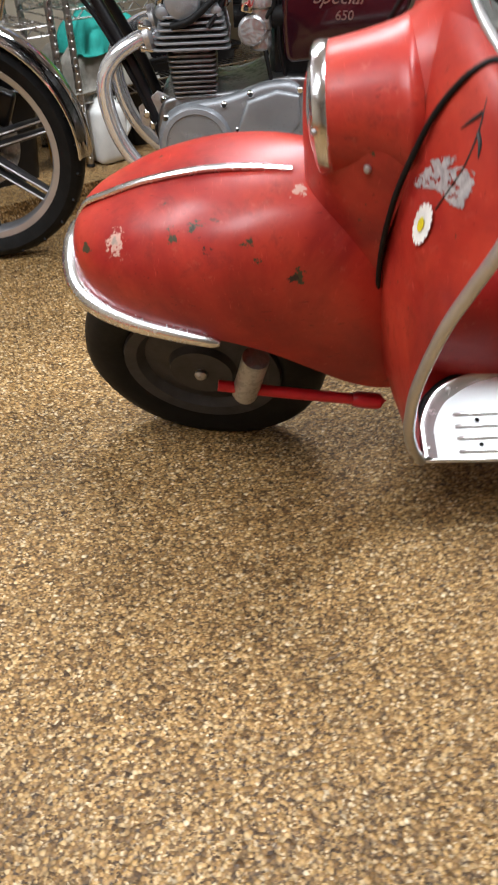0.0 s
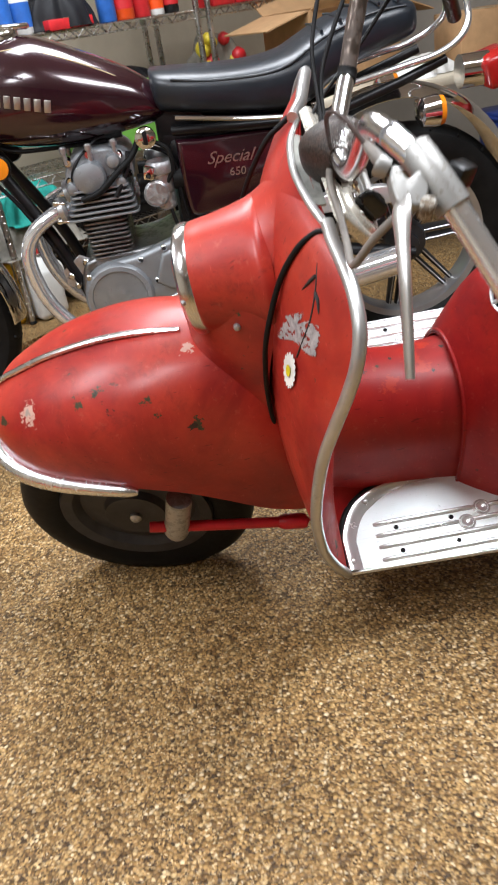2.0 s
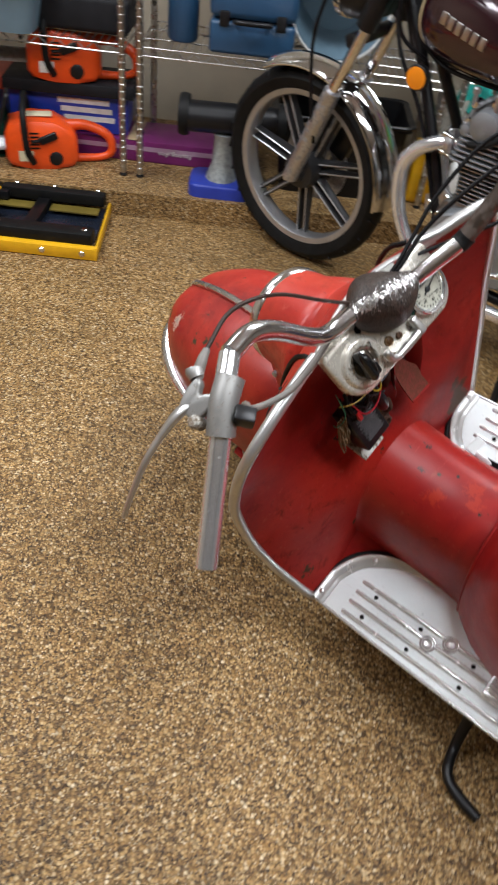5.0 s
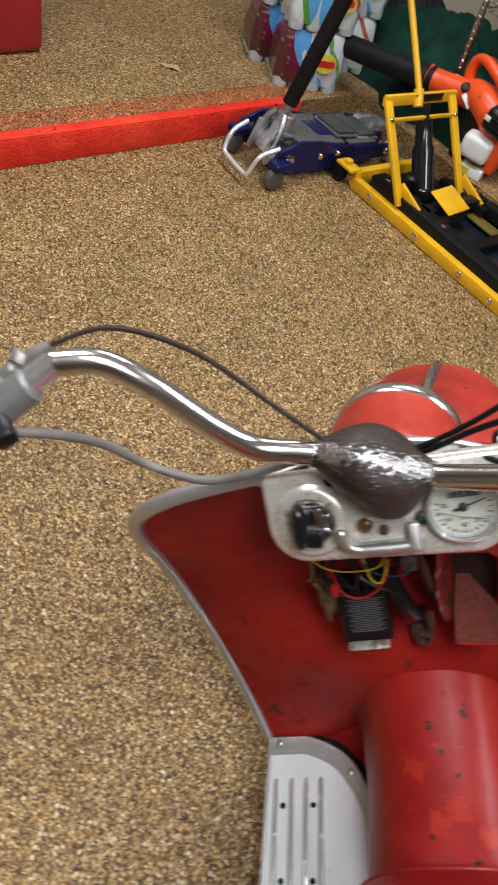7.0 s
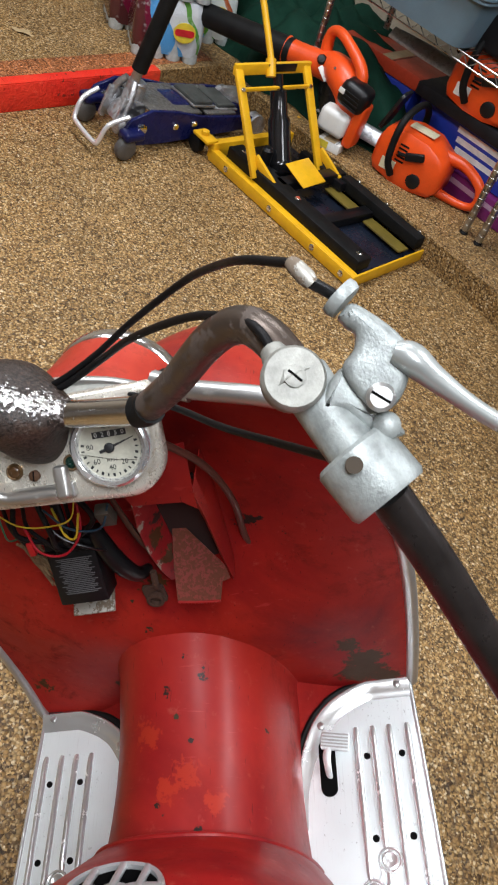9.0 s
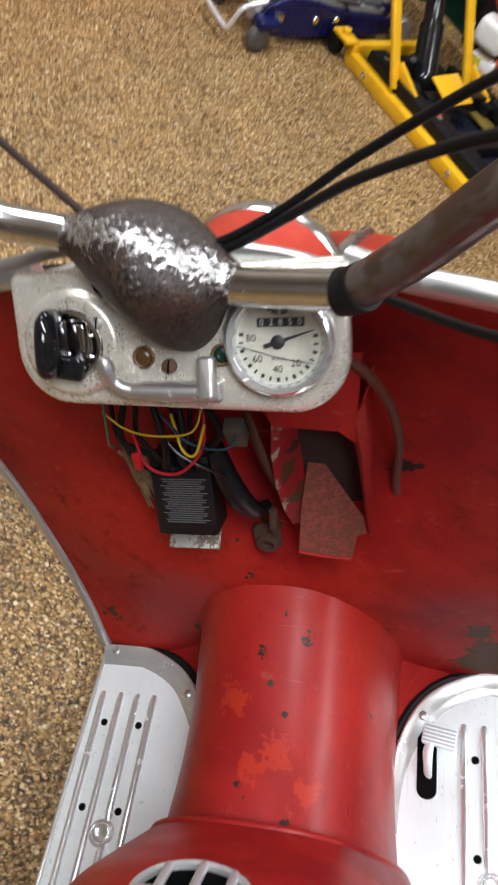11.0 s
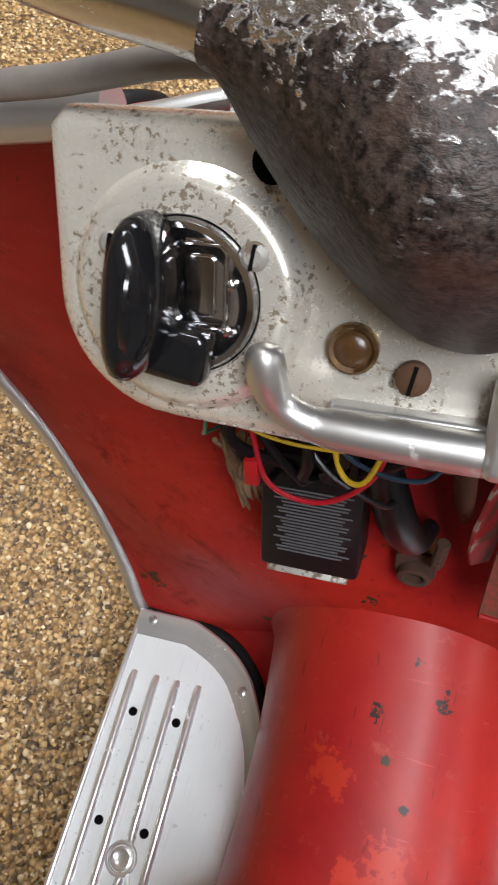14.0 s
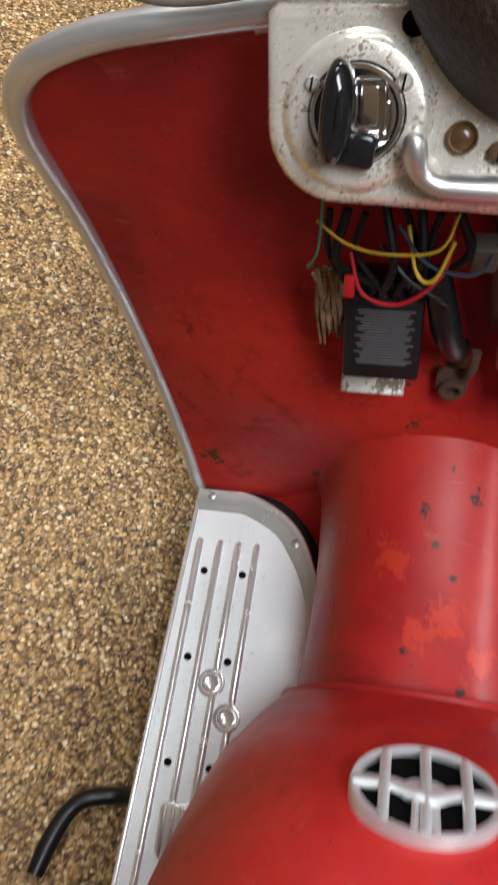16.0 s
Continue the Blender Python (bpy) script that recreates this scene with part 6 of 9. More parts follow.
def tank_side(x, z, lift=0.0):
    """Left side of the tank."""
    for a, b in zip(TANK, TANK[1:]):
        if a[0] <= x <= b[0]:
            f = (x - a[0]) / (b[0] - a[0])
            lo, hi, w = (a[k] + f * (b[k] - a[k]) for k in (1, 2, 3))
            mid = lo + 0.42 * (hi - lo)
            h = 0.58 * (hi - lo) if z > mid else 0.42 * (hi - lo)
            u = min(0.99, abs(z - mid) / h)
            return -(w * (1 - u ** 2.2) ** (1 / 2.2)) - lift
    return -0.1


M_GOLD = plain("gold_line", (0.62, 0.50, 0.28), 0.35)
bm = B()
line = [(0.402, 0.832), (0.384, 0.862), (0.374, 0.90), (0.374, 0.94), (0.384, 0.975), (0.402, 1.0)]
tube(bm, [(x, tank_side(x, z, 0.0005), z) for x, z in line], 0.0032, 6, 5)
part("gold_stripe", bm, M_GOLD, tank, "gold line round the tank's front")
bm = B()
tube(bm, [(x, tank_side(x, z, 0.0003), z) for x, z in ((0.402, 1.0), (0.46, 1.030), (0.54, 1.035), (0.64, 1.0), (0.74, 0.952), (0.82, 0.90))], 0.0016, 6, 5)
part("pale_stripe", bm, M_GOLD, tank, "thin pale line along the tank")
# the maker's badge, left as six plain metal bars
for k in range(6):
    x = 0.462 + 0.024 * k
    z = 0.934 - 0.0062 * k
    bm = box(B(), (0.017, 0.006, 0.030), pose(x, tank_side(x, z, 0.0015), z, 0, 13, 0), 0.002)
    part("badge_bar", bm, M_LETTER, tank, "plain pale metal badge bar")
bm = lathe(B(), [(0.030, -0.014), (0.036, -0.008), (0.036, 0.006), (0.032, 0.012), (0.001, 0.014)], pose(0.50, 0.0, 1.066, 0, -3, 0), 32)
cap = part("filler_cap", bm, M_CHROME, tank, "polished filler cap")
bm = box(B(), (0.085, 0.028, 0.014), pose(0.525, 0.0, 1.081, 0, 4, 0), 0.005)
part("cap_latch", bm, M_CHROME, cap)

# seat
SEATR = [(0.845, 0.866, 0.930, 0.05), (0.86, 0.835, 0.936, 0.095), (0.93, 0.822, 0.930, 0.125), (1.02, 0.808, 0.922, 0.137), (1.12, 0.795, 0.920, 0.142), (1.20, 0.788, 0.930, 0.142), (1.26, 0.80, 0.955, 0.14), (1.33, 0.845, 0.985, 0.136),
         (1.42, 0.885, 1.004, 0.132), (1.50, 0.905, 1.010, 0.124), (1.545, 0.92, 1.002, 0.105), (1.562, 0.935, 0.985, 0.06)]
bm = B()
loft(bm, [oval_ring(x, 0, 0.5 * (lo + hi), w, 0.5 * (hi - lo), 36, 3.2) for x, lo, hi, w in lerp_rows(SEATR, 6)])
seat = part("seat", bm, M_SEAT, moto, "stepped black vinyl seat with a worn shine")
for t in (-1, 1):
    bm = tube(B(), [(0.90, t * 0.112, 0.915), (1.02, t * 0.128, 0.898), (1.18, t * 0.134, 0.90), (1.30, t * 0.130, 0.955), (1.42, t * 0.124, 0.99), (1.52, t * 0.108, 0.995)], 0.004, 8, 5)
    part("seat_piping", bm, M_SEAT, seat, "black welt seam")
    bm = tube(B(), [(0.895, t * 0.130, 0.826), (1.08, t * 0.146, 0.800), (1.262, t * 0.145, 0.780)], 0.0075, 10, 4, True, 0.6)
    part("seat_trim", bm, M_CHROME, seat, "chrome strip along the seat's edge")
for k in range(5):
    x = 1.30 + 0.05 * k
    z = 0.972 + 0.04 * math.sin(min(1.0, k / 3) * 1.4)
    bm = tube(B(), [(x, -0.11, z - 0.004), (x, 0, z + 0.002), (x, 0.11, z - 0.004)], 0.004, 6, 3)
    part("seat_pleat", bm, M_SEAT, seat)
bm = tube(B(), [(0.86, 0, 0.80), (1.05, 0, 0.775), (1.27, 0, 0.77)], [0.08, 0.085, 0.08], 12, 3, True, 0.5)
part("seat_base", bm, M_BLACK, moto, "black seat base and frame rails")

# side covers with their script
SIDE = [(0.885, 0.768), (0.95, 0.762), (1.10, 0.760), (1.185, 0.757), (1.203, 0.745), (1.207, 0.70), (1.197, 0.665), (1.16, 0.615), (1.12, 0.590), (1.05, 0.572), (0.93, 0.560), (0.905, 0.562), (0.893, 0.58), (0.886, 0.65)]
for t in (-1, 1):
    m = Matrix(((1, 0, 0, 0), (0, 0, t, t * 0.118), (0, 1, 0, 0), (0, 0, 0, 1)))
    bm = plate(B(), [(v.x, v.y) for v in catmull([(x, z, 0) for x, z in SIDE] + [(*SIDE[0], 0)], 3)][:-1], 0.05, m, 0.014)
    cover = part("side_cover", bm, M_MAROON, moto, "maroon side cover with a script badge")
    if t < 0:
        for word, x, z, size, shear, bold in (("Special", 1.028, 0.705, 0.046, 0.45, 0), ("650", 1.040, 0.664, 0.031, 0.1, 0)):
            m = Matrix(((1, 0, 0, x), (0, 0, -1, -0.1185), (0, 1, 0, z), (0, 0, 0, 1))) @ Matrix.Rotation(radians(-3), 4, "Z") @ Matrix(((1, shear, 0, 0), (0, 1, 0, 0), (0, 0, 8, 0), (0, 0, 0, 1)))
            lettering("script_badge" if word != "650" else "number_badge", word, size, m, M_LETTER, cover, "pale metal lettering")

# frame tubes
for t in (-1, 1):
    bm = tube(B(), [(0.314, t * 0.03, 0.91), (0.40, t * 0.05, 0.75), (0.50, t * 0.075, 0.55), (0.575, t * 0.085, 0.34), (0.64, t * 0.09, 0.255), (0.90, t * 0.10, 0.25), (1.02, t * 0.10, 0.33), (1.06, t * 0.10, 0.50), (1.10, t * 0.10, 0.70)], 0.017, 12, 5)
    part("frame_tube", bm, M_BLACK, moto, "black frame tube")
    bm = tube(B(), [(0.88, t * 0.10, 0.79), (1.25, t * 0.12, 0.77), (1.45, t * 0.13, 0.81), (1.62, t * 0.12, 0.86)], 0.013, 10, 4)
    part("frame_tube", bm, M_BLACK, moto)
    bm = tube(B(), [(1.05, t * 0.10, 0.45), (1.53, t * 0.12, 0.35)], [0.022, 0.018], 12, 1, True, 0.6)
    part("swing_arm", bm, M_BLACK, moto, "black swing arm")
bm = tube(B(), [(0.29, 0, 0.93), (0.34, 0, 0.80)], 0.028, 14, 1)
part("steering_head", bm, M_BLACK, moto, "black steering head")
bm = box(B(), (0.32, 0.15, 0.30), pose(1.02, 0, 0.62), 0.03)
part("air_box", bm, M_BLACK, moto, "black air box and battery case")

# amber reflectors and turn signals
for t in (-1, 1):
    m = pose(0.41, t * 0.115, 0.773, 90 if t < 0 else -90, 0, 0)
    bm = lathe(B(), [(0.030, -0.02), (0.034, -0.004), (0.034, 0.004), (0.030, 0.007)], m, 28)
    base = part("reflector_base", bm, M_BLACK, moto)
    bm = lathe(B(), [(0.030, 0.004), (0.029, 0.009), (0.015, 0.012), (0.001, 0.0125)], m, 28)
    part("amber_reflector", bm, M_ORANGE, base, "round amber reflector")

# engine
def fin(x0, x1, z, w, thick, name, mat):
    bm = plate(B(), [(x * (x1 - x0) + (x0 + x1) / 2, y * w * 2) for x, y in rounded(1.0, 1.0, 0.08, 3)], thick, pose(0, 0, z), 0.001)
    return part(name, bm, mat, engine)


bm = B()
CASE = [(0.545, 0.40), (0.56, 0.46), (0.60, 0.49), (0.78, 0.50), (0.86, 0.525), (0.95, 0.525), (1.02, 0.50), (1.06, 0.44), (1.05, 0.36), (0.98, 0.31), (0.90, 0.285), (0.70, 0.268), (0.60, 0.29), (0.555, 0.34)]
m = Matrix(((1, 0, 0, 0), (0, 0, -1, -0.115), (0, 1, 0, 0), (0, 0, 0, 1)))
case_line = [(v.x, v.y) for v in catmull([(x, z, 0) for x, z in CASE] + [(*CASE[0], 0)], 3)][:-1]
plate(bm, case_line, 0.23, m, 0.012)
engine = part("engine", bm, M_ENGINE, moto, "finned aluminium twin-cylinder engine")
COVER_L = [(0.55, 0.375), (0.562, 0.43), (0.60, 0.465), (0.66, 0.478), (0.72, 0.485), (0.78, 0.50), (0.85, 0.52), (0.92, 0.515), (0.945, 0.47), (0.945, 0.40), (0.925, 0.345), (0.88, 0.305), (0.80, 0.288), (0.70, 0.275), (0.62, 0.282), (0.57, 0.315)]
m = Matrix(((1, 0, 0, 0), (0, 0, -1, -0.138), (0, 1, 0, 0), (0, 0, 0, 1)))
bm = plate(B(), [(v.x, v.y) for v in catmull([(x, z, 0) for x, z in COVER_L] + [(*COVER_L[0], 0)], 3)][:-1], 0.03, m, 0.016)
side = part("crankcase_cover", bm, M_POLISHED, engine, "grey alloy crankcase cover")
bm = lathe(B(), [(0.102, -0.02), (0.100, 0.004), (0.092, 0.013), (0.08, 0.015), (0.078, 0.011), (0.05, 0.012), (0.002, 0.013)], pose(0.65, -0.136, 0.375, 90, 0, 0), 48)
part("alternator_cover", bm, M_POLISHED, engine, "round alternator cover")
bm = plate(B(), [(0.76, 0.40), (0.80, 0.37), (0.90, 0.375), (0.935, 0.42), (0.93, 0.49), (0.87, 0.505), (0.79, 0.48)], 0.02, Matrix(((1, 0, 0, 0), (0, 0, -1, -0.148), (0, 1, 0, 0), (0, 0, 0, 1))), 0.012)
part("sprocket_cover", bm, M_POLISHED, engine, "domed sprocket cover")
for x, z in ((0.575, 0.445), (0.575, 0.31), (0.70, 0.288), (0.73, 0.472), (0.84, 0.305), (0.925, 0.36), (0.93, 0.50), (0.80, 0.495), (0.765, 0.405)):
    bm = lathe(B(), [(0.009, -0.01), (0.009, 0.002), (0.006, 0.005), (0.001, 0.005)], pose(x, -0.139, z, 90, 0, 0), 12)
    part("cover_screw", bm, M_CHROME, engine)
bm = plate(B(), rounded(0.10, 0.055, 0.012), 0.05, Matrix(((1, 0, 0, 1.075), (0, 0, -1, -0.15), (0, 1, 0, 0.515), (0, 0, 0, 1))) @ Matrix.Rotation(radians(-4), 4, "Z"), 0.008)
part("chain_case", bm, M_POLISHED, engine, "silver front chain case")
bm = plate(B(), rounded(0.17, 0.028, 0.008), 0.012, Matrix(((1, 0, 0, 1.10), (0, 0, -1, -0.125), (0, 1, 0, 0.534), (0, 0, 0, 1))) @ Matrix.Rotation(radians(1), 4, "Z"), 0.004)
part("bright_bracket", bm, M_BRIGHT, moto, "bright alloy bracket")
# barrel and head with single fins
bm = box(B(), (0.105, 0.19, 0.13), pose(0.655, 0, 0.535), 0.01)
part("barrel", bm, M_ENGINE, engine)
for k in range(9):
    fin(0.598 - 0.001 * k, 0.716, 0.490 + 0.0125 * k, 0.118, 0.0042, "barrel_fin", M_ENGINE)
bm = box(B(), (0.16, 0.20, 0.115), pose(0.655, 0, 0.65), 0.01)
part("cylinder_head", bm, M_ENGINE, engine)
for k in range(6):
    fin(0.556 + 0.005 * k, 0.756 - 0.003 * k, 0.609 + 0.0150 * k, 0.135, 0.0050, "head_fin", M_POLISHED)
ROCKER = [(0.572, 0.70), (0.58, 0.735), (0.605, 0.765), (0.65, 0.778), (0.71, 0.776), (0.748, 0.758), (0.762, 0.73), (0.762, 0.70)]
bm = plate(B(), [(v.x, v.y) for v in catmull([(x, z, 0) for x, z in ROCKER], 3)], 0.21, Matrix(((1, 0, 0, 0), (0, 0, -1, -0.105), (0, 1, 0, 0), (0, 0, 0, 1))), 0.01)
part("rocker_box", bm, M_POLISHED, engine, "polished rocker box")
bm = lathe(B(), [(0.046, -0.03), (0.046, 0.012), (0.040, 0.024), (0.022, 0.030), (0.001, 0.031)], pose(0.640, -0.11, 0.712, 90, 0, 0), 36)
part("end_cap", bm, M_POLISHED, engine, "polished round end cap")
for x, z in ((0.588, 0.708), (0.592, 0.755), (0.65, 0.768), (0.728, 0.755), (0.745, 0.705), (0.715, 0.705)):
    bm = lathe(B(), [(0.012, -0.02), (0.012, 0.006), (0.009, 0.010), (0.001, 0.010)], pose(x, -0.106, z, 90, 0, 0), 10)
    part("head_nut", bm, M_CHROME, engine)
for y in (-0.07, 0.07):
    bm = tube(B(), [(0.615, y - 0.02, 0.69), (0.60, y - 0.045, 0.71), (0.62, y - 0.05, 0.76), (0.68, y, 0.80)], [0.012, 0.011, 0.004, 0.004], 10, 5)
    part("plug_lead", bm, M_BLACK, moto, "black spark plug lead")
bm = tube(B(), [(0.755, -0.105, 0.76), (0.745, -0.115, 0.72), (0.72, -0.13, 0.68), (0.70, -0.135, 0.655)], 0.007, 8, 5)
part("breather_hose", bm, M_BLACK, moto, "black rubber hose")

# domed caps, studs and brackets of the head
for x, z, r in ((0.590, 0.690, 0.018), (0.712, 0.745, 0.020), (0.722, 0.690, 0.016)):
    part("valve_cap", lathe(B(), [(r, -0.03), (r, 0.006), (r * 0.8, 0.014), (r * 0.3, 0.017), (0.001, 0.017)], pose(x, -0.118, z, 90, 0, 0), 20), M_POLISHED, engine, "polished valve inspection cap")
for x, y in ((0.588, -0.112), (0.655, -0.118), (0.722, -0.112), (0.588, 0.0), (0.722, 0.0)):
    part("head_stud", lathe(B(), [(0.006, 0.0), (0.006, 0.030), (0.010, 0.030), (0.010, 0.042), (0.006, 0.046), (0.001, 0.046)], pose(x, y, 0.752), 10), M_CAST, engine, "head stud with a domed nut")
bm = plate(B(), [(0.50, 0.46), (0.556, 0.50), (0.60, 0.478), (0.585, 0.44), (0.54, 0.40), (0.505, 0.415)], 0.006, Matrix(((1, 0, 0, 0), (0, 0, -1, -0.092), (0, 1, 0, 0), (0, 0, 0, 1))), 0.001)
mount = part("engine_mount", bm, M_CAST, moto, "grey steel engine mounting plate")
for x, z in ((0.522, 0.445), (0.572, 0.478), (0.535, 0.415)):
    part("mount_bolt", lathe(B(), [(0.011, -0.004), (0.011, 0.006), (0.007, 0.010), (0.001, 0.010)], pose(x, -0.094, z, 90, 0, 0), 12), M_CHROME, mount)
bm = tube(B(), [(0.61, -0.135, 0.66), (0.66, -0.145, 0.675), (0.715, -0.14, 0.715), (0.765, -0.11, 0.75), (0.80, -0.07, 0.80)], 0.0085, 10, 6)
part("breather_hose", bm, M_RUBBER, moto, "black hose across the head")
for z in (0.605, 0.655):
    part("flange_stud", lathe(B(), [(0.005, 0.0), (0.005, 0.02), (0.009, 0.02), (0.009, 0.03), (0.004, 0.033)], pose(0.558, -0.118, z, 0, -80, 0), 10), M_CHROME, engine)

# carburettors
for t in (-1, 1):
    bm = tube(B(), [(0.765, t * 0.075, 0.665), (0.80, t * 0.075, 0.665)], 0.026, 16, 1)
    part("intake_rubber", bm, M_RUBBER, moto)
    bm = lathe(B(), [(0.024, -0.075), (0.028, -0.07), (0.028, -0.03), (0.032, -0.026), (0.032, 0.02), (0.040, 0.026), (0.042, 0.045), (0.036, 0.055), (0.012, 0.06)], pose(0.832, t * 0.085, 0.665), 28)
    carb = part("carburettor", bm, M_CAST, moto, "grey cast carburettor")
    bm = lathe(B(), [(0.034, -0.02), (0.036, 0.0), (0.03, 0.006), (0.001, 0.007)], pose(0.81, t * 0.12, 0.64, 90 if t < 0 else -90, 0, 0), 20)
    part("float_cover", bm, M_CAST, carb)
    bm = tube(B(), [(0.86, t * 0.08, 0.665), (0.92, t * 0.08, 0.665)], [0.030, 0.036], 16, 1)
    part("air_duct", bm, M_RUBBER, moto)
    bm = box(B(), (0.03, 0.02, 0.035), pose(0.80, t * 0.125, 0.70, 0, 12, 0), 0.005)
    part("linkage", bm, M_CHROME, carb)
    bm = tube(B(), [(0.84, t * 0.10, 0.60), (0.85, t * 0.11, 0.55), (0.87, t * 0.10, 0.46)], 0.005, 8, 4)
    part("drain_hose", bm, M_RUBBER, moto)
bm = lathe(B(), [(0.020, -0.02), (0.028, -0.012), (0.028, 0.008), (0.020, 0.014), (0.010, 0.016), (0.001, 0.016)], pose(0.808, -0.112, 0.786, 90, 0, 0), 28)
petcock = part("fuel_tap", bm, M_CHROME, moto, "chrome fuel tap with a lever")
bm = box(B(), (0.012, 0.010, 0.035), pose(0.808, -0.132, 0.79), 0.003)
part("tap_lever", bm, M_BLACK, petcock)
bm = tube(B(), [(0.825, -0.105, 0.775), (0.86, -0.11, 0.75), (0.865, -0.11, 0.70), (0.845, -0.11, 0.665)], 0.006, 8, 5)
part("fuel_hose", bm, M_RUBBER, moto)

# exhausts
for t in (-1, 1):
    bm = tube(B(), [(0.565, t * 0.085, 0.632), (0.52, t * 0.105, 0.628), (0.455, t * 0.12, 0.590), (0.422, t * 0.125, 0.525), (0.434, t * 0.125, 0.42), (0.475, t * 0.125, 0.335), (0.545, t * 0.13, 0.265), (0.66, t * 0.145, 0.226), (0.87, t * 0.165, 0.236), (1.05, t * 0.175, 0.262)], 0.0205, 16, 6)
    pipe = part("exhaust_pipe", bm, M_PIPE, moto, "chrome exhaust pipe with a faint brown heat tint")
    bm = lathe(B(), [(0.022, -0.012), (0.036, -0.010), (0.038, 0.004), (0.030, 0.012), (0.022, 0.012)], pose(0.548, t * 0.093, 0.632, 0, 80, 0), 20)
    part("exhaust_flange", bm, M_CAST, pipe, "cast exhaust flange")
    bm = tube(B(), [(1.03, t * 0.175, 0.259), (1.10, t * 0.18, 0.272), (1.20, t * 0.185, 0.30), (1.30, t * 0.19, 0.335), (1.44, t * 0.19, 0.358), (1.475, t * 0.19, 0.362)], [0.0215, 0.030, 0.038, 0.042, 0.042, 0.041], 24, 5)
    muffler = part("muffler", bm, M_PIPE, moto, "short chrome muffler")
    bm = tube(B(), [(1.474, t * 0.19, 0.362), (1.483, t * 0.19, 0.363)], 0.034, 24, 1)
    part("muffler_end", bm, M_BLACK, muffler, "dark muffler end")

# rear shocks
for t in (-1, 1):
    a, b = Vector((1.30, t * 0.145, 0.755)), Vector((1.42, t * 0.145, 0.445))
    bm = tube(B(), [a, b], 0.011, 12, 1)
    shock = part("shock_absorber", bm, M_CHROME, moto, "chrome shock absorber")
    bm = tube(B(), [a + (b - a) * 0.02, a + (b - a) * 0.22], 0.027, 18, 1)
    part("shock_cap", bm, M_CHROME, shock)
    bm = tube(B(), [a + (b - a) * 0.86, a + (b - a) * 0.94], 0.028, 18, 1)
    part("spring_seat", bm, M_BLACK, shock)
    way = (b - a).normalized()
    u = way.orthogonal().normalized()
    v = way.cross(u)
    bm = tube(B(), [a + (b - a) * (0.20 + 0.66 * k / 108) + 0.024 * (math.cos(2 * math.pi * k / 12) * u + math.sin(2 * math.pi * k / 12) * v) for k in range(109)], 0.0042, 6, 1)
    part("coil_spring", bm, M_CHROME, shock, "chrome coil spring")

# rear fender, chain guard, grab rail, lights
bm = B()
rings = []
for a in [radians(-5 + 130 * k / 24) for k in range(25)]:
    rr = 0.385
    rings.append([Vector((1.50 + (rr - 0.03 * abs(t) ** 2.2) * math.cos(a), 0.085 * t, 0.40 + (rr + 0.02 - 0.03 * abs(t) ** 2.2) * math.sin(a))) for t in [i / 7 - 1 for i in range(15)]])
loft(bm, rings, False)
solid(bm, 0.003)
part("rear_fender", bm, M_CHROME, moto, "chrome rear fender")
bm = plate(B(), [(v.x, v.y) for v in catmull([(1.10, 0.552, 0), (1.30, 0.555, 0), (1.45, 0.553, 0), (1.555, 0.52, 0), (1.578, 0.485, 0)], 4)] + [(1.555, 0.478), (1.50, 0.50), (1.40, 0.500), (1.10, 0.505)], 0.03, Matrix(((1, 0, 0, 0), (0, 0, -1, -0.105), (0, 1, 0, 0), (0, 0, 0, 1))), 0.006)
part("chain_guard", bm, M_BRIGHT, moto, "chrome chain guard")
bm = B()
line = [(1.36, -0.125, 0.835), (1.50, -0.14, 0.86), (1.594, -0.135, 0.875), (1.66, -0.12, 0.905), (1.69, -0.09, 0.95), (1.675, -0.06, 1.03), (1.66, 0.0, 1.06)]
tube(bm, line + [(x, -y, z) for x, y, z in line[-2::-1]], 0.009, 12, 5)
part("grab_rail", bm, M_BAR, moto, "chrome grab rail")
bm = box(B(), (0.09, 0.14, 0.09), pose(1.80, 0, 0.80, 0, -15, 0), 0.02, 3)
tail = part("tail_light", bm, plain("red_lens", (0.35, 0.012, 0.01), 0.2), moto, "red tail light")
bm = tube(B(), [(1.70, 0, 0.80), (1.78, 0, 0.80)], 0.045, 16, 1)
part("light_bracket", bm, M_CHROME, moto)
for t in (-1, 1):
    bm = tube(B(), [(1.555, t * 0.08, 0.755), (1.555, t * 0.19, 0.755)], 0.009, 10, 1)
    stalk = part("signal_stalk", bm, M_CHROME, moto)
    bm = lathe(B(), [(0.015, -0.045), (0.036, -0.03), (0.040, 0.0), (0.040, 0.012)], pose(1.555, t * 0.215, 0.755, 0, 90, 0), 24)
    shell = part("turn_signal", bm, M_CHROME, stalk, "chrome turn signal shell")
    bm = lathe(B(), [(0.038, 0.010), (0.035, 0.026), (0.001, 0.033)], pose(1.555, t * 0.215, 0.755, 0, 90, 0), 24)
    part("signal_lens", bm, M_ORANGE, stalk, "orange signal lens")

# pedals, pegs and stands
bm = tube(B(), [(0.87, -0.13, 0.35), (0.83, -0.19, 0.372), (0.76, -0.20, 0.358), (0.684, -0.20, 0.345)], [0.008, 0.009, 0.008, 0.009], 10, 4)
part("gear_lever", bm, M_CHROME, moto, "chrome gear lever")
bm = tube(B(), [(0.684, -0.19, 0.345), (0.684, -0.235, 0.345)], 0.011, 12, 1)
part("lever_rubber", bm, M_RUBBER, moto)
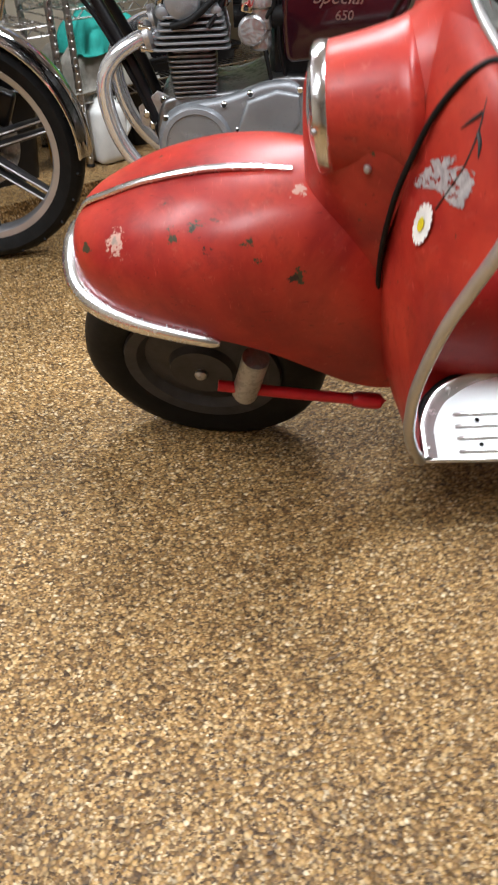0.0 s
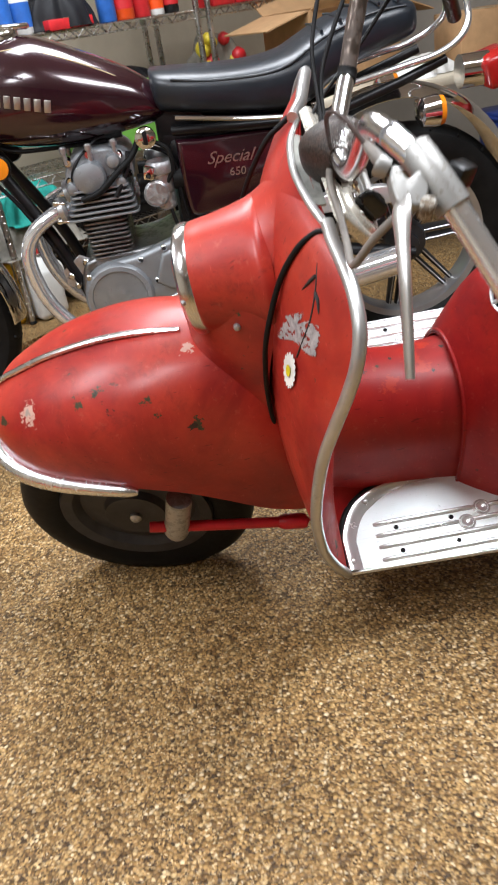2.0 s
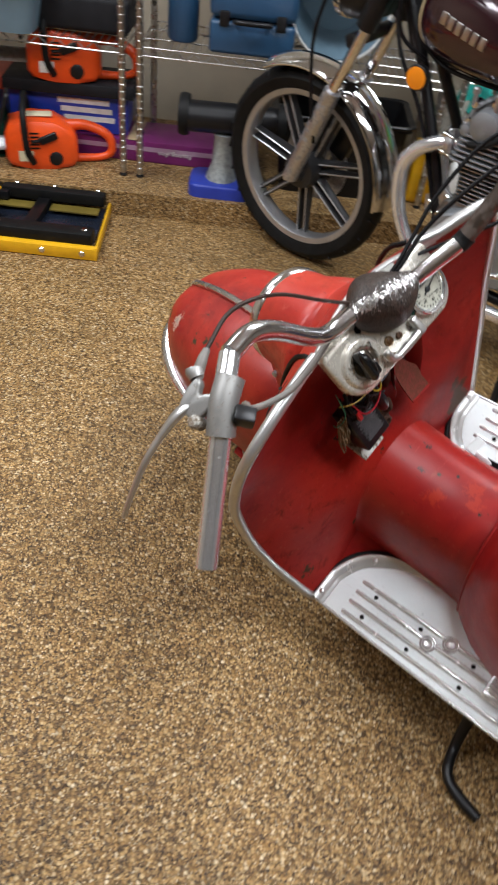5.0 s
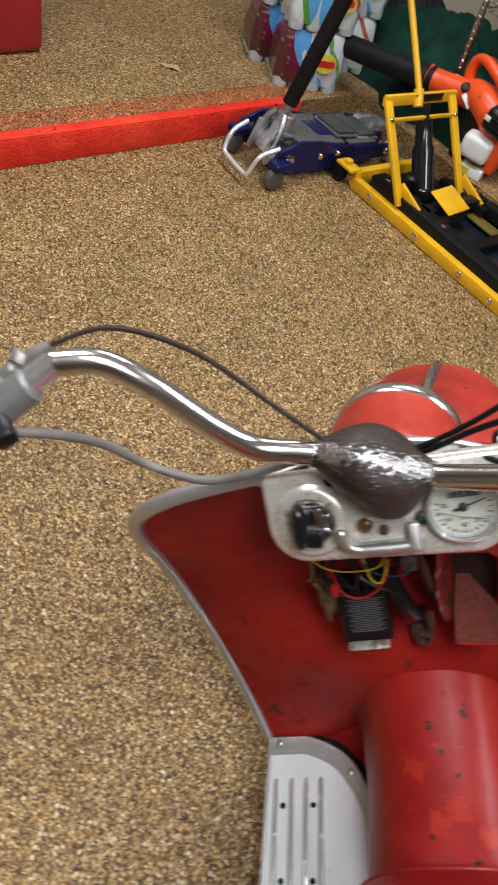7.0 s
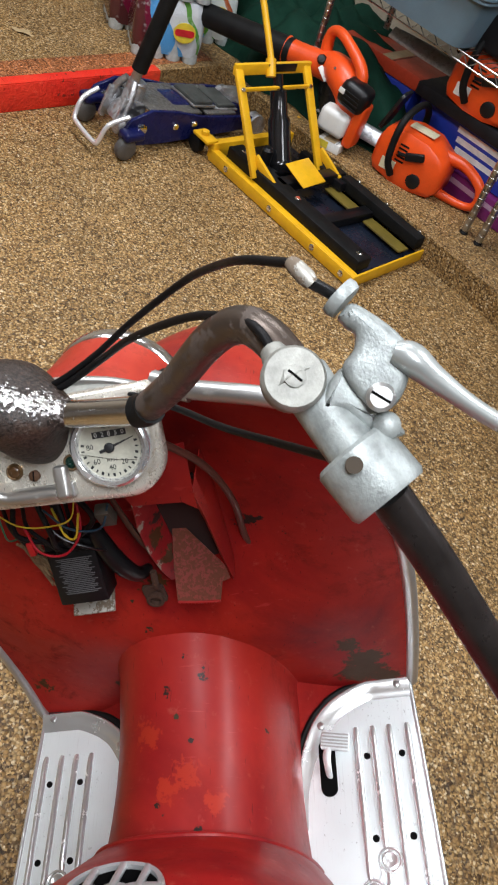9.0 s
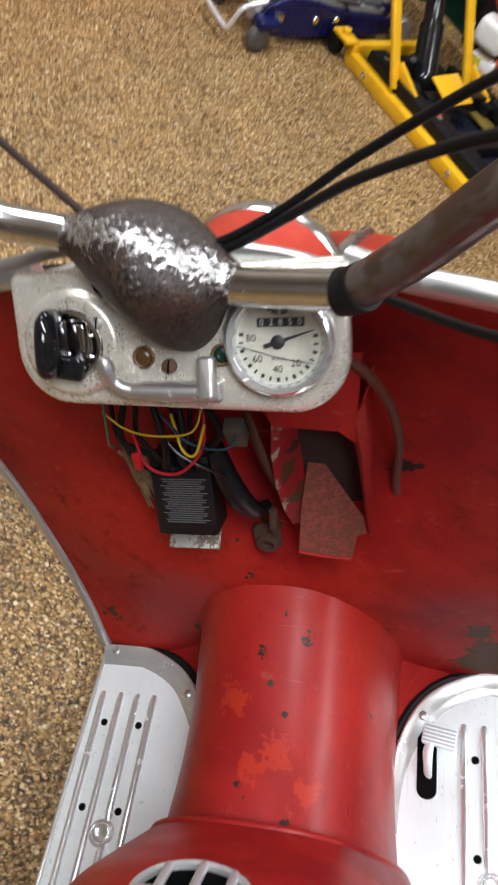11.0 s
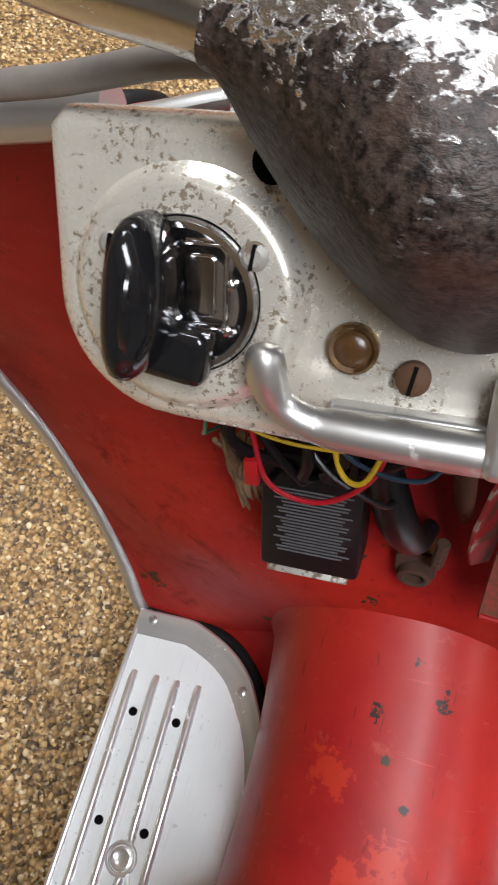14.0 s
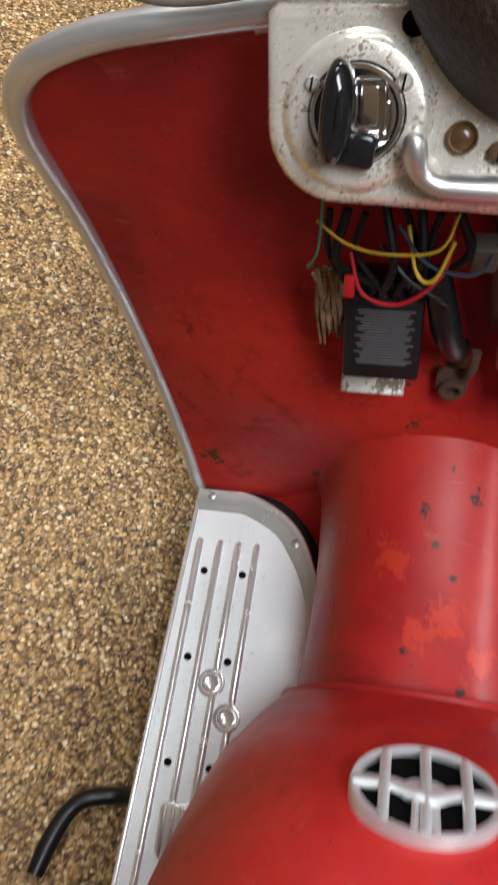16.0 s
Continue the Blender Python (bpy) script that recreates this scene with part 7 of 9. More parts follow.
bm = tube(B(), [(0.86, -0.15, 0.366), (0.90, -0.19, 0.372), (0.96, -0.195, 0.39), (1.0, -0.195, 0.425), (1.03, -0.15, 0.44)], 0.010, 12, 4)
part("peg_bracket", bm, M_CHROME, moto, "chrome footpeg bracket")
for t in (-1, 1):
    bm = tube(B(), [(0.89, t * 0.17, 0.355), (0.895, t * 0.28, 0.36)], 0.015, 14, 1)
    part("footpeg", bm, M_RUBBER, moto, "black rubber footpeg")
    bm = tube(B(), [(1.15, t * 0.15, 0.46), (1.16, t * 0.24, 0.47)], 0.013, 14, 1)
    part("footpeg", bm, M_RUBBER, moto)
# the bike leans towards its right, so the stand props that side
bm = tube(B(), [(0.90, -0.12, 0.27), (0.93, -0.20, 0.14), (0.95, -0.26, 0.024)], 0.012, 10, 3)
part("side_stand", bm, M_BLACK, moto, "black side stand")
bm = tube(B(), [(1.05, -0.12, 0.30), (1.15, -0.13, 0.17), (1.22, -0.14, 0.13)], 0.013, 10, 3)
part("centre_stand", bm, M_BLACK, moto, "black centre stand folded up")
for line in (((0.30, -0.03, 0.93), (0.36, -0.06, 0.86), (0.44, -0.05, 0.80), (0.55, -0.06, 0.79), (0.70, -0.05, 0.785)), ((0.28, -0.06, 0.90), (0.33, -0.08, 0.80), (0.42, -0.085, 0.68), (0.50, -0.095, 0.52), (0.56, -0.10, 0.36)), ((0.80, -0.06, 0.76), (0.87, -0.09, 0.72), (0.88, -0.10, 0.60), (0.90, -0.10, 0.50))):
    bm = tube(B(), line, 0.006, 8, 5)
    part("wire_loom", bm, M_CABLE, moto, "black wiring")

# black shapes added to fill the dark behind the carburettors and under the tank
part("air_box", box(B(), (0.13, 0.17, 0.20), pose(0.955, 0.0, 0.665), 0.02, 3), M_BLACK, moto, "black air box shape added to fill the dark behind the carburettors")
for t in (-1, 1):
    bm = tube(B(), [(0.885, t * 0.055, 0.66), (0.92, t * 0.055, 0.662)], [0.026, 0.031], 18, 1)
    part("intake_boot", bm, M_RUBBER, moto, "black rubber intake boot")
    bm = tube(B(), [(0.66, t * 0.035, 0.80), (0.745, t * 0.035, 0.805)], 0.020, 16, 1)
    part("ignition_coil", bm, M_BLACK, moto, "black ignition coil under the tank")
part("battery_box", box(B(), (0.13, 0.12, 0.13), pose(0.905, 0.0, 0.80), 0.01, 2), M_BLACK, moto, "black block added to fill the dark under the tank rear")

# ---------------- things by the wall: lift, jack, shelves and tools ----------------
def at(p, q, z=0.0, turn=0.0):
    return ROOM @ pose(p, q, z, 0, 0, turn)


def bolt(parent, m, r=0.008, mat=None):
    return part("bolt", lathe(B(), [(r, -0.004), (r, 0.003), (r * 0.7, 0.006), (0.001, 0.006)], m, 12), mat or M_CHROME, parent)


def bar(parent, name, a, b, w, h, mat, label="", bevel=0.002):
    """A flat bar from a to b, w wide across the level and h deep."""
    a, b = Vector(a), Vector(b)
    way = (b - a).normalized()
    side = way.cross(Vector((0, 0, 1))) if abs(way.z) < 0.95 else Vector((0, 1, 0))
    side.normalize()
    upw = side.cross(way)
    m = Matrix((side, way, upw)).transposed().to_4x4()
    m.translation = (a + b) / 2
    return part(name, box(B(), (w, (b - a).length, h), m, bevel), mat, parent, label)


# motorcycle lift
lift = thing("motorcycle_lift", at(0.08, 2.20), "yellow and black hydraulic motorcycle lift on the floor", "lift")
L = lambda p, q, z: Vector((p - 0.08, q - 2.20, z))
for q, p0, p1 in ((1.986, 0.452, -0.300), (2.424, 0.425, -0.285)):
    rail = bar(lift, "side_rail", L(p0, q, 0.024), L(p1, q, 0.024), 0.008, 0.042, M_YELLOW, "yellow steel side rail")
    s = 1 if q < 2.2 else -1
    bar(rail, "rail_flange", L(p0, q + s * 0.013, 0.044), L(p1, q + s * 0.013, 0.044), 0.022, 0.005, M_YELLOW)
    for p in (0.40, 0.26, 0.04, -0.20):
        bolt(rail, pose(*L(p, q - s * 0.004, 0.026), 90 * s, 0, 0), 0.011)
bar(lift, "end_plate", L(0.447, 1.985, 0.024), L(0.425, 2.430, 0.024), 0.008, 0.042, M_YELLOW, "yellow end plate")
bar(lift, "end_plate", L(-0.298, 1.985, 0.040), L(-0.285, 2.425, 0.040), 0.03, 0.06, M_YELLOW)
bm = box(B(), (0.70, 0.42, 0.006), pose(*L(0.07, 2.205, 0.016)), 0.001)
part("base_sheet", bm, plain("dark_sheet", (0.012, 0.017, 0.03), 0.28, 0.2, 0.5, 9, 0.05), lift, "glossy blue-black base sheet")
for q0, q1, p0, p1 in ((2.008, 2.072, -0.24, 0.430), (2.315, 2.408, 0.03, 0.415)):
    m = pose(*L((p0 + p1) / 2, (q0 + q1) / 2, 0.064))
    beam = part("support_beam", box(B(), (p1 - p0, q1 - q0, 0.042), m, 0.005), M_RUBBER, lift, "black rubber-topped support beam")
    for p in (p0 + 0.05, 0.5 * (p0 + p1), p1 - 0.03):
        bolt(beam, pose(*L(p, 0.5 * (q0 + q1), 0.086)), 0.011)
bar(lift, "lift_arm", L(-0.16, 2.30, 0.060), L(0.06, 2.305, 0.060), 0.03, 0.03, M_BLACK, "black lift arm")
for p, z in ((-0.01, 0.070), (0.18, 0.040)):
    bar(lift, "cross_beam", L(p, 2.05, z), L(p + 0.01, 2.35, z), 0.045, 0.03, M_BLACK, "black cross beam")
for p, q, ln in ((0.10, 2.285, 0.16), (0.31, 2.285, 0.18)):
    bar(lift, "inner_angle", L(p - ln / 2, q, 0.036), L(p + ln / 2, q, 0.036), 0.05, 0.008, plain("dull_yellow", (0.15, 0.11, 0.02), 0.4) if "dull_yellow" not in bpy.data.materials else bpy.data.materials["dull_yellow"], "dull yellow angle")
posts = [(-0.080, 2.005), (-0.055, 2.290)]
for p, q in posts:
    bar(lift, "upright_post", L(p, q, 0.06), L(p - 0.205, q, 0.340), 0.030, 0.014, M_YELLOW, "yellow post leaning back")
    bar(lift, "sloping_foot", L(p - 0.035, q + 0.014, 0.115), L(p + 0.080, q + 0.022, 0.066), 0.012, 0.030, M_YELLOW, "yellow sloping foot")
    bolt(lift, pose(*L(p - 0.155, q, 0.285), 0, 55, 0), 0.008)
bar(lift, "top_crossbar", L(-0.280, 1.990, 0.330), L(-0.255, 2.307, 0.330), 0.014, 0.036, M_YELLOW, "yellow top crossbar")
bar(lift, "warning_label", L(-0.262, 2.12, 0.334), L(-0.251, 2.24, 0.334), 0.004, 0.026, M_BLACK, "black label")
bar(lift, "thin_crossbar", L(-0.235, 2.01, 0.285), L(-0.212, 2.285, 0.285), 0.010, 0.012, M_YELLOW)
bar(lift, "gusset_plate", L(-0.040, 2.140, 0.128), L(0.060, 2.148, 0.096), 0.115, 0.005, M_YELLOW, "yellow gusset plate")
bm = lathe(B(), [(0.046, 0.0), (0.048, 0.03), (0.040, 0.04), (0.038, 0.17), (0.030, 0.18), (0.028, 0.26), (0.018, 0.265), (0.016, 0.31)], pose(*L(-0.115, 2.160, 0.04), 0, -26, 0), 28)
ram = part("hydraulic_ram", bm, M_GLOSSBLACK, lift, "black hydraulic ram")
bm = lathe(B(), [(0.020, 0.0), (0.020, 0.09), (0.012, 0.10)], pose(*L(-0.135, 2.09, 0.03)), 18)
part("pump", bm, M_BLACK, ram, "small black pump")
bm = box(B(), (0.16, 0.20, 0.05), pose(*L(-0.17, 2.16, 0.035)), 0.008)
part("ram_base", bm, M_BLACK, lift, "black ram base")
bm = tube(B(), [L(-0.262, 2.135, 0.33), L(-0.286, 2.142, 0.36), L(-0.455, 2.150, 0.580), L(-0.80, 2.165, 1.03)], 0.011, 12, 4)
part("pump_handle", bm, M_YELLOW, lift, "long yellow pump handle")
bm = tube(B(), [L(-0.250, 2.13, 0.31), L(-0.280, 2.14, 0.355)], 0.017, 12, 1)
part("handle_socket", bm, M_YELLOW, lift)
for p, q in ((-0.350, 1.978), (-0.345, 2.42)):
    bm = box(B(), (0.085, 0.05, 0.012), pose(*L(p + 0.02, q, 0.072)), 0.003)
    box(bm, (0.06, 0.006, 0.045), pose(*L(p + 0.005, q + 0.022, 0.052)), 0.002)
    bracket = part("caster_bracket", bm, M_YELLOW, lift, "yellow caster bracket")
    bm = lathe(B(), [(0.010, -0.016), (0.022, -0.016), (0.030, -0.012), (0.032, 0.0), (0.030, 0.012), (0.022, 0.016), (0.010, 0.016)], pose(*L(p - 0.012, q - 0.005, 0.033), 90, 0, 0), 28)
    wheel = part("caster", bm, M_RUBBER, lift, "black caster with a bright hub")
    bm = lathe(B(), [(0.021, -0.017), (0.016, -0.020), (0.001, -0.021)], pose(*L(p - 0.012, q - 0.005, 0.033), -90, 0, 0) @ pose(0, 0, 0, 180, 0, 0), 20)
    part("caster_hub", bm, M_BRIGHT, wheel)
    bm = lathe(B(), [(0.014, 0.0), (0.014, 0.014), (0.006, 0.018)], pose(*L(p + 0.015, q, 0.078)), 14)
    part("caster_nut", bm, M_YELLOW, bracket)

# trolley jack
M_OILY = worn_metal("oily_steel", (0.24, 0.235, 0.22), 0.42, 0.8, (0.05, 0.045, 0.04), 0.8, 70, 0.62, 0.3)
jack = thing("floor_jack", at(-0.50, 1.95), "dark blue trolley jack with a black padded handle", "floor jack")
J = lambda p, q, z: Vector((p + 0.50, q - 1.95, z))
SIDEPLATE = [(-0.27, 0.035), (-0.28, 0.075), (-0.24, 0.125), (-0.16, 0.148), (-0.06, 0.135), (0.06, 0.105), (0.25, 0.085), (0.34, 0.070), (0.345, 0.035), (0.10, 0.030), (-0.10, 0.026)]
for p in (-0.395, -0.622):
    m = Matrix(((0, 0, 1, p + 0.50), (1, 0, 0, 0), (0, 1, 0, 0), (0, 0, 0, 1)))
    cheek = part("side_plate", plate(B(), SIDEPLATE, 0.012, m, 0.003), M_BLUE, jack, "navy blue side plate")
    for u, z, r in ((-0.20, 0.09, 0.020), (-0.06, 0.085, 0.012), (0.02, 0.085, 0.012), (0.27, 0.06, 0.014)):
        part("pivot_bolt", lathe(B(), [(r, -0.002), (r, 0.006), (r * 0.7, 0.010), (0.001, 0.010)], m @ pose(u, z, 0), 20), M_CHROME, cheek, "bright pivot bolt")
for q, z, ln, t in ((1.90, 0.125, 0.22, -7), (2.10, 0.100, 0.14, -5)):
    bm = box(B(), (0.205, ln, 0.008), pose(*J(-0.508, q, z), t, 0, 0), 0.002)
    part("top_plate", bm, M_OILY, jack, "oily grey steel top plate")
bm = box(B(), (0.11, 0.34, 0.05), pose(*J(-0.508, 2.08, 0.088), -6, 0, 0), 0.01)
part("lift_arm", bm, M_BLUE, jack, "navy blue lifting arm")
for q in (2.035, 2.145):
    bm = box(B(), (0.13, 0.085, 0.014), pose(*J(-0.50, q, 0.130 - (q - 2.03) * 0.2), -6, 0, 0), 0.005)
    pad = part("rubber_pad", bm, plain("grey_rubber", (0.055, 0.06, 0.055), 0.7, 0, 0.4) if "grey_rubber" not in bpy.data.materials else bpy.data.materials["grey_rubber"], jack, "grey rubber pad")
    bm = box(B(), (0.145, 0.10, 0.008), pose(*J(-0.50, q, 0.122 - (q - 2.03) * 0.2), -6, 0, 0), 0.003)
    part("pad_tray", bm, M_CAST, pad)
bm = lathe(B(), [(0.045, 0.0), (0.052, 0.012), (0.048, 0.028), (0.030, 0.030)], pose(*J(-0.508, 2.235, 0.090)), 28)
part("saddle", bm, M_CAST, jack, "round steel saddle")
for p in (-0.381, -0.631):
    bm = lathe(B(), [(0.012, -0.018), (0.028, -0.018), (0.036, -0.012), (0.038, 0.0), (0.036, 0.012), (0.028, 0.018), (0.012, 0.018)], pose(*J(p, 1.685, 0.038), 0, 90, 0), 28)
    part("rear_caster", bm, plain("grey_wheel", (0.12, 0.115, 0.11), 0.45, 0.4) if "grey_wheel" not in bpy.data.materials else bpy.data.materials["grey_wheel"], jack, "grey steel caster")
    bm = box(B(), (0.055, 0.075, 0.03), pose(*J(p, 1.705, 0.085)), 0.01, 3)
    part("caster_mount", bm, M_BLUE, jack)
    bm = lathe(B(), [(0.02, -0.02), (0.042, -0.02), (0.042, 0.02), (0.02, 0.02)], pose(*J(p * 0.8 - 0.10, 2.27, 0.042), 0, 90, 0), 28)
    part("front_wheel", bm, M_CAST, jack, "steel front wheel")
bm = tube(B(), [J(-0.40, 1.70, 0.135), J(-0.41, 1.63, 0.11), J(-0.42, 1.605, 0.055), J(-0.44, 1.60, 0.040), J(-0.55, 1.605, 0.045), J(-0.575, 1.61, 0.06), J(-0.585, 1.64, 0.11), J(-0.59, 1.70, 0.135)], 0.008, 10, 4)
part("carry_handle", bm, M_BRIGHT, jack, "bent chrome carry handle")
bm = B()
lathe(bm, [(0.060, 0.0), (0.055, 0.03), (0.036, 0.06), (0.033, 0.13), (0.028, 0.135)], pose(*J(-0.505, 1.755, 0.07), -14, 4, 0), 24)
for u in (-0.045, 0.045):
    box(bm, (0.014, 0.10, 0.10), pose(*J(-0.505 + u, 1.745, 0.105), -20, 0, 0), 0.006)
    tube(bm, [J(-0.505 + u * 1.2, 1.70, 0.06), J(-0.505 + u, 1.74, 0.16), J(-0.505 + u * 0.5, 1.765, 0.20)], 0.012, 10, 3)
part("handle_socket", bm, M_CAST, jack, "cast silver handle socket")
bm = lathe(B(), [(0.022, 0.0), (0.022, 0.03), (0.012, 0.034)], pose(*J(-0.43, 1.70, 0.09), 90, 0, 0), 16)
part("release_valve", bm, M_CAST, jack)
top = Vector((-0.450, 1.865, 0.590)) - Vector((-0.497, 1.768, 0.19))
bm = tube(B(), [J(-0.497, 1.768, 0.19), J(*(Vector((-0.497, 1.768, 0.19)) + top * 2.4))], 0.0165, 14, 1)
handle = part("handle_tube", bm, M_CAST, jack, "steel handle tube")
bm = tube(B(), [J(*(Vector((-0.497, 1.768, 0.19)) + top * 0.12)), J(*(Vector((-0.497, 1.768, 0.19)) + top * 2.2))], 0.026, 20, 1)
part("handle_pad", bm, M_RUBBER, handle, "black foam handle pad")

# wire shelving
Z_FOOT = LEDGE_H


M_WIRE = worn_metal("shelf_chrome", (0.50, 0.49, 0.47), 0.28)
WIRE = finish(tube(B(), [(0, -0.18, 0), (0, 0.18, 0)], 0.0018, 5, 1, False), "wire", M_WIRE)


def wire_unit(p0, p1, heights, label):
    q0, q1 = 2.51, 2.87
    m = at((p0 + p1) / 2, (q0 + q1) / 2, Z_FOOT)
    unit = thing("wire_shelving", m, label, "shelving", "wire shelving along the wall")
    w, d = (p1 - p0) / 2, (q1 - q0) / 2
    for x in (-w, w):
        for y in (-d, d):
            prof = [(0.0127, 0.0)]
            for k in range(1, 70):
                z = 0.0254 * k
                prof += [(0.0127, z - 0.002), (0.0118, z - 0.001), (0.0118, z + 0.001), (0.0127, z + 0.002)]
            leg = part("post", lathe(B(), prof, pose(x, y, 0.012), 12), M_WIRE, unit, "grooved chrome post")
            part("foot", lathe(B(), [(0.014, 0.0), (0.016, 0.004), (0.010, 0.014)], pose(x, y, 0.0), 12), M_RUBBER, leg)
    for h in heights:
        z = h - Z_FOOT
        bm = B()
        for y in (-d, d):
            for dz in (0.0, -0.028):
                tube(bm, [(-w, y, z + dz), (w, y, z + dz)], 0.0032, 6, 1)
            n = int(2 * w / 0.032)
            zig = [Vector((-w + 2 * w * k / n, y, z - (0.028 if k % 2 else 0.0))) for k in range(n + 1)]
            for a, b in zip(zig, zig[1:]):
                tube(bm, [a, b], 0.0022, 5, 1, False)
        for x in (-w, w):
            for dz in (0.0, -0.028):
                tube(bm, [(x, -d, z + dz), (x, d, z + dz)], 0.0032, 6, 1)
        frame_ = part("shelf_frame", bm, M_WIRE, unit, "chrome wire shelf edge")
        n = int(2 * w / 0.026)
        for k in range(1, n):
            wire = new("wire", WIRE)
            wire.parent = unit
            wire.matrix_local = pose(-w + 2 * w * k / n, 0, z + 0.003)
            tagged(wire)
        for y in (-0.06, 0.06):
            part("stay", tube(B(), [(-w, y, z - 0.002), (w, y, z - 0.002)], 0.003, 6, 1, False), M_WIRE, unit)
    return unit


wire_unit(-0.425, 0.455, (0.565, 1.06, 1.5), "chrome wire shelving holding totes and saws")
wire_unit(0.520, 1.62, (0.565, 1.06, 1.5), "chrome wire shelving holding blue tool cases")
wire_unit(1.685, 2.765, (0.34, 0.60, 1.06, 1.5), "chrome wire shelving crowded with bottles")
wire_unit(2.83, 3.72, (0.50, 1.06, 1.5), "chrome wire shelving beside a workbench")


# ---- containers ----
def carton(name, m, size, mat, label, category, group=""):
    """A box with its lid seam and tape."""
    w, d, h = size
    ob = thing(name, m, label, category, group)
    body = part("body", box(B(), (w, d, h), pose(0, 0, h / 2), min(0.006, h * 0.1)), mat, ob)
    part("tape", box(B(), (0.045, d * 1.003, 0.001), pose(0, 0, h + 0.0006)), M_TAPE, ob)
    part("lid_seam", box(B(), (0.002, d * 0.99, 0.001), pose(0.03, 0, h + 0.0006)), M_BLACK, ob)
    return ob


def tote(name, m, size, mat, label, category, lid=False, group=""):
    """A plastic tub with sloping sides, a rim and a hollow inside."""
    w, d, h = size
    ob = thing(name, m, label, category, group)
    k = 0.86
    rings = [[Vector((x * s * w, y * s * d, z)) for x, y in rounded(1, 1, 0.09, 5)] for s, z in ((k * 0.5 * 2, 0.0), (k, 0.0), (1.0, h), (1.05, h), (1.05, h - 0.022), (1.045, h - 0.024), (0.985, h - 0.024), (0.985, h - 0.003), (0.985, h - 0.01), (k - 0.02, 0.006))][1:]
    bm = B()
    loft(bm, rings[:4], True, (True, False))
    loft(bm, [rings[2], rings[6 if len(rings) > 6 else -2], rings[-1]], True, (False, True))
    part("tub", bm, mat, ob)
    bm = B()
    line = [Vector((x * 1.055 * w, y * 1.055 * d, h - 0.004)) for x, y in rounded(1, 1, 0.09, 5)]
    tube(bm, line + [line[0]], 0.008, 8, 1, False)
    part("rim", bm, mat, ob)
    for x in (-1, 1):
        part("handle", box(B(), (0.018, d * 0.35, 0.025), pose(x * 0.525 * w, 0, h - 0.035), 0.006), mat, ob)
    if lid:
        part("lid", box(B(), (w * 1.06, d * 1.06, 0.02), pose(0, 0, h + 0.006), 0.008), mat, ob)
    return ob


def bottle(name, m, r, h, mat, cap, label, neck=0.4, group="", band=None):
    ob = thing(name, m, label, "bottle", group)
    part("body", lathe(B(), [(r * 0.9, 0.0), (r, 0.006), (r, h * 0.68), (r * 0.93, h * 0.74), (r * neck, h * 0.88), (r * neck, h * 0.93)], Matrix(), 20), mat, ob)
    part("cap", lathe(B(), [(r * neck * 1.2, h * 0.90), (r * neck * 1.2, h * 0.99), (r * neck, h)], Matrix(), 16), cap, ob)
    if band:
        part("paper_label", lathe(B(), [(r * 1.012, h * 0.14), (r * 1.012, h * 0.60)], Matrix(), 20, (False, False)), band, ob)
    return ob


M_TAPE = plain("packing_tape", (0.46, 0.34, 0.2), 0.35)
M_STEELBLUE = plain("blue_grey_plastic", (0.12, 0.19, 0.24), 0.38, 0, 0.12, 8, 0.02)
M_TOOLBLUE = plain("tool_case_blue", (0.018, 0.062, 0.13), 0.4, 0, 0.15, 8, 0.02)
M_ROYAL = plain("royal_blue_plastic", (0.02, 0.045, 0.36), 0.35, 0, 0.15, 8, 0.02)
M_NAVYBIN = plain("navy_bin", (0.010, 0.028, 0.15), 0.4, 0, 0.15, 8, 0.02)
M_LABELRED = plain("label_red", (0.6, 0.02, 0.025), 0.45)
M_LABELWHITE = plain("label_white", (0.75, 0.75, 0.72), 0.5)
M_LABELYEL = plain("label_yellow", (0.78, 0.6, 0.05), 0.45)
M_LABELBLUE = plain("label_blue", (0.03, 0.14, 0.5), 0.4)
M_TEAL = plain("teal_cloth", (0.01, 0.30, 0.25), 0.8, 0, 0.3, 20, 0.3)
M_GREYCLOTH = plain("grey_cloth", (0.28, 0.26, 0.22), 0.85, 0, 0.4, 14, 0.4)
M_TARP = plain("dark_green_tarp", (0.006, 0.034, 0.021), 0.8, 0, 0.35, 14, 0.25, 0.0, 0.12)
M_BENCH = plain("bench_top", (0.55, 0.49, 0.38), 0.5, 0, 0.15, 6, 0.05)
M_BLACKBAG = plain("black_bag", (0.012, 0.012, 0.014), 0.6, 0, 0.4, 12, 0.2, 0.0, 0.2)
M_PURPLE = plain("purple_print", (0.16, 0.015, 0.12), 0.4, 0, 0.15, 8, 0.0)
M_CREAM = plain("cream_label", (0.62, 0.56, 0.38), 0.5)


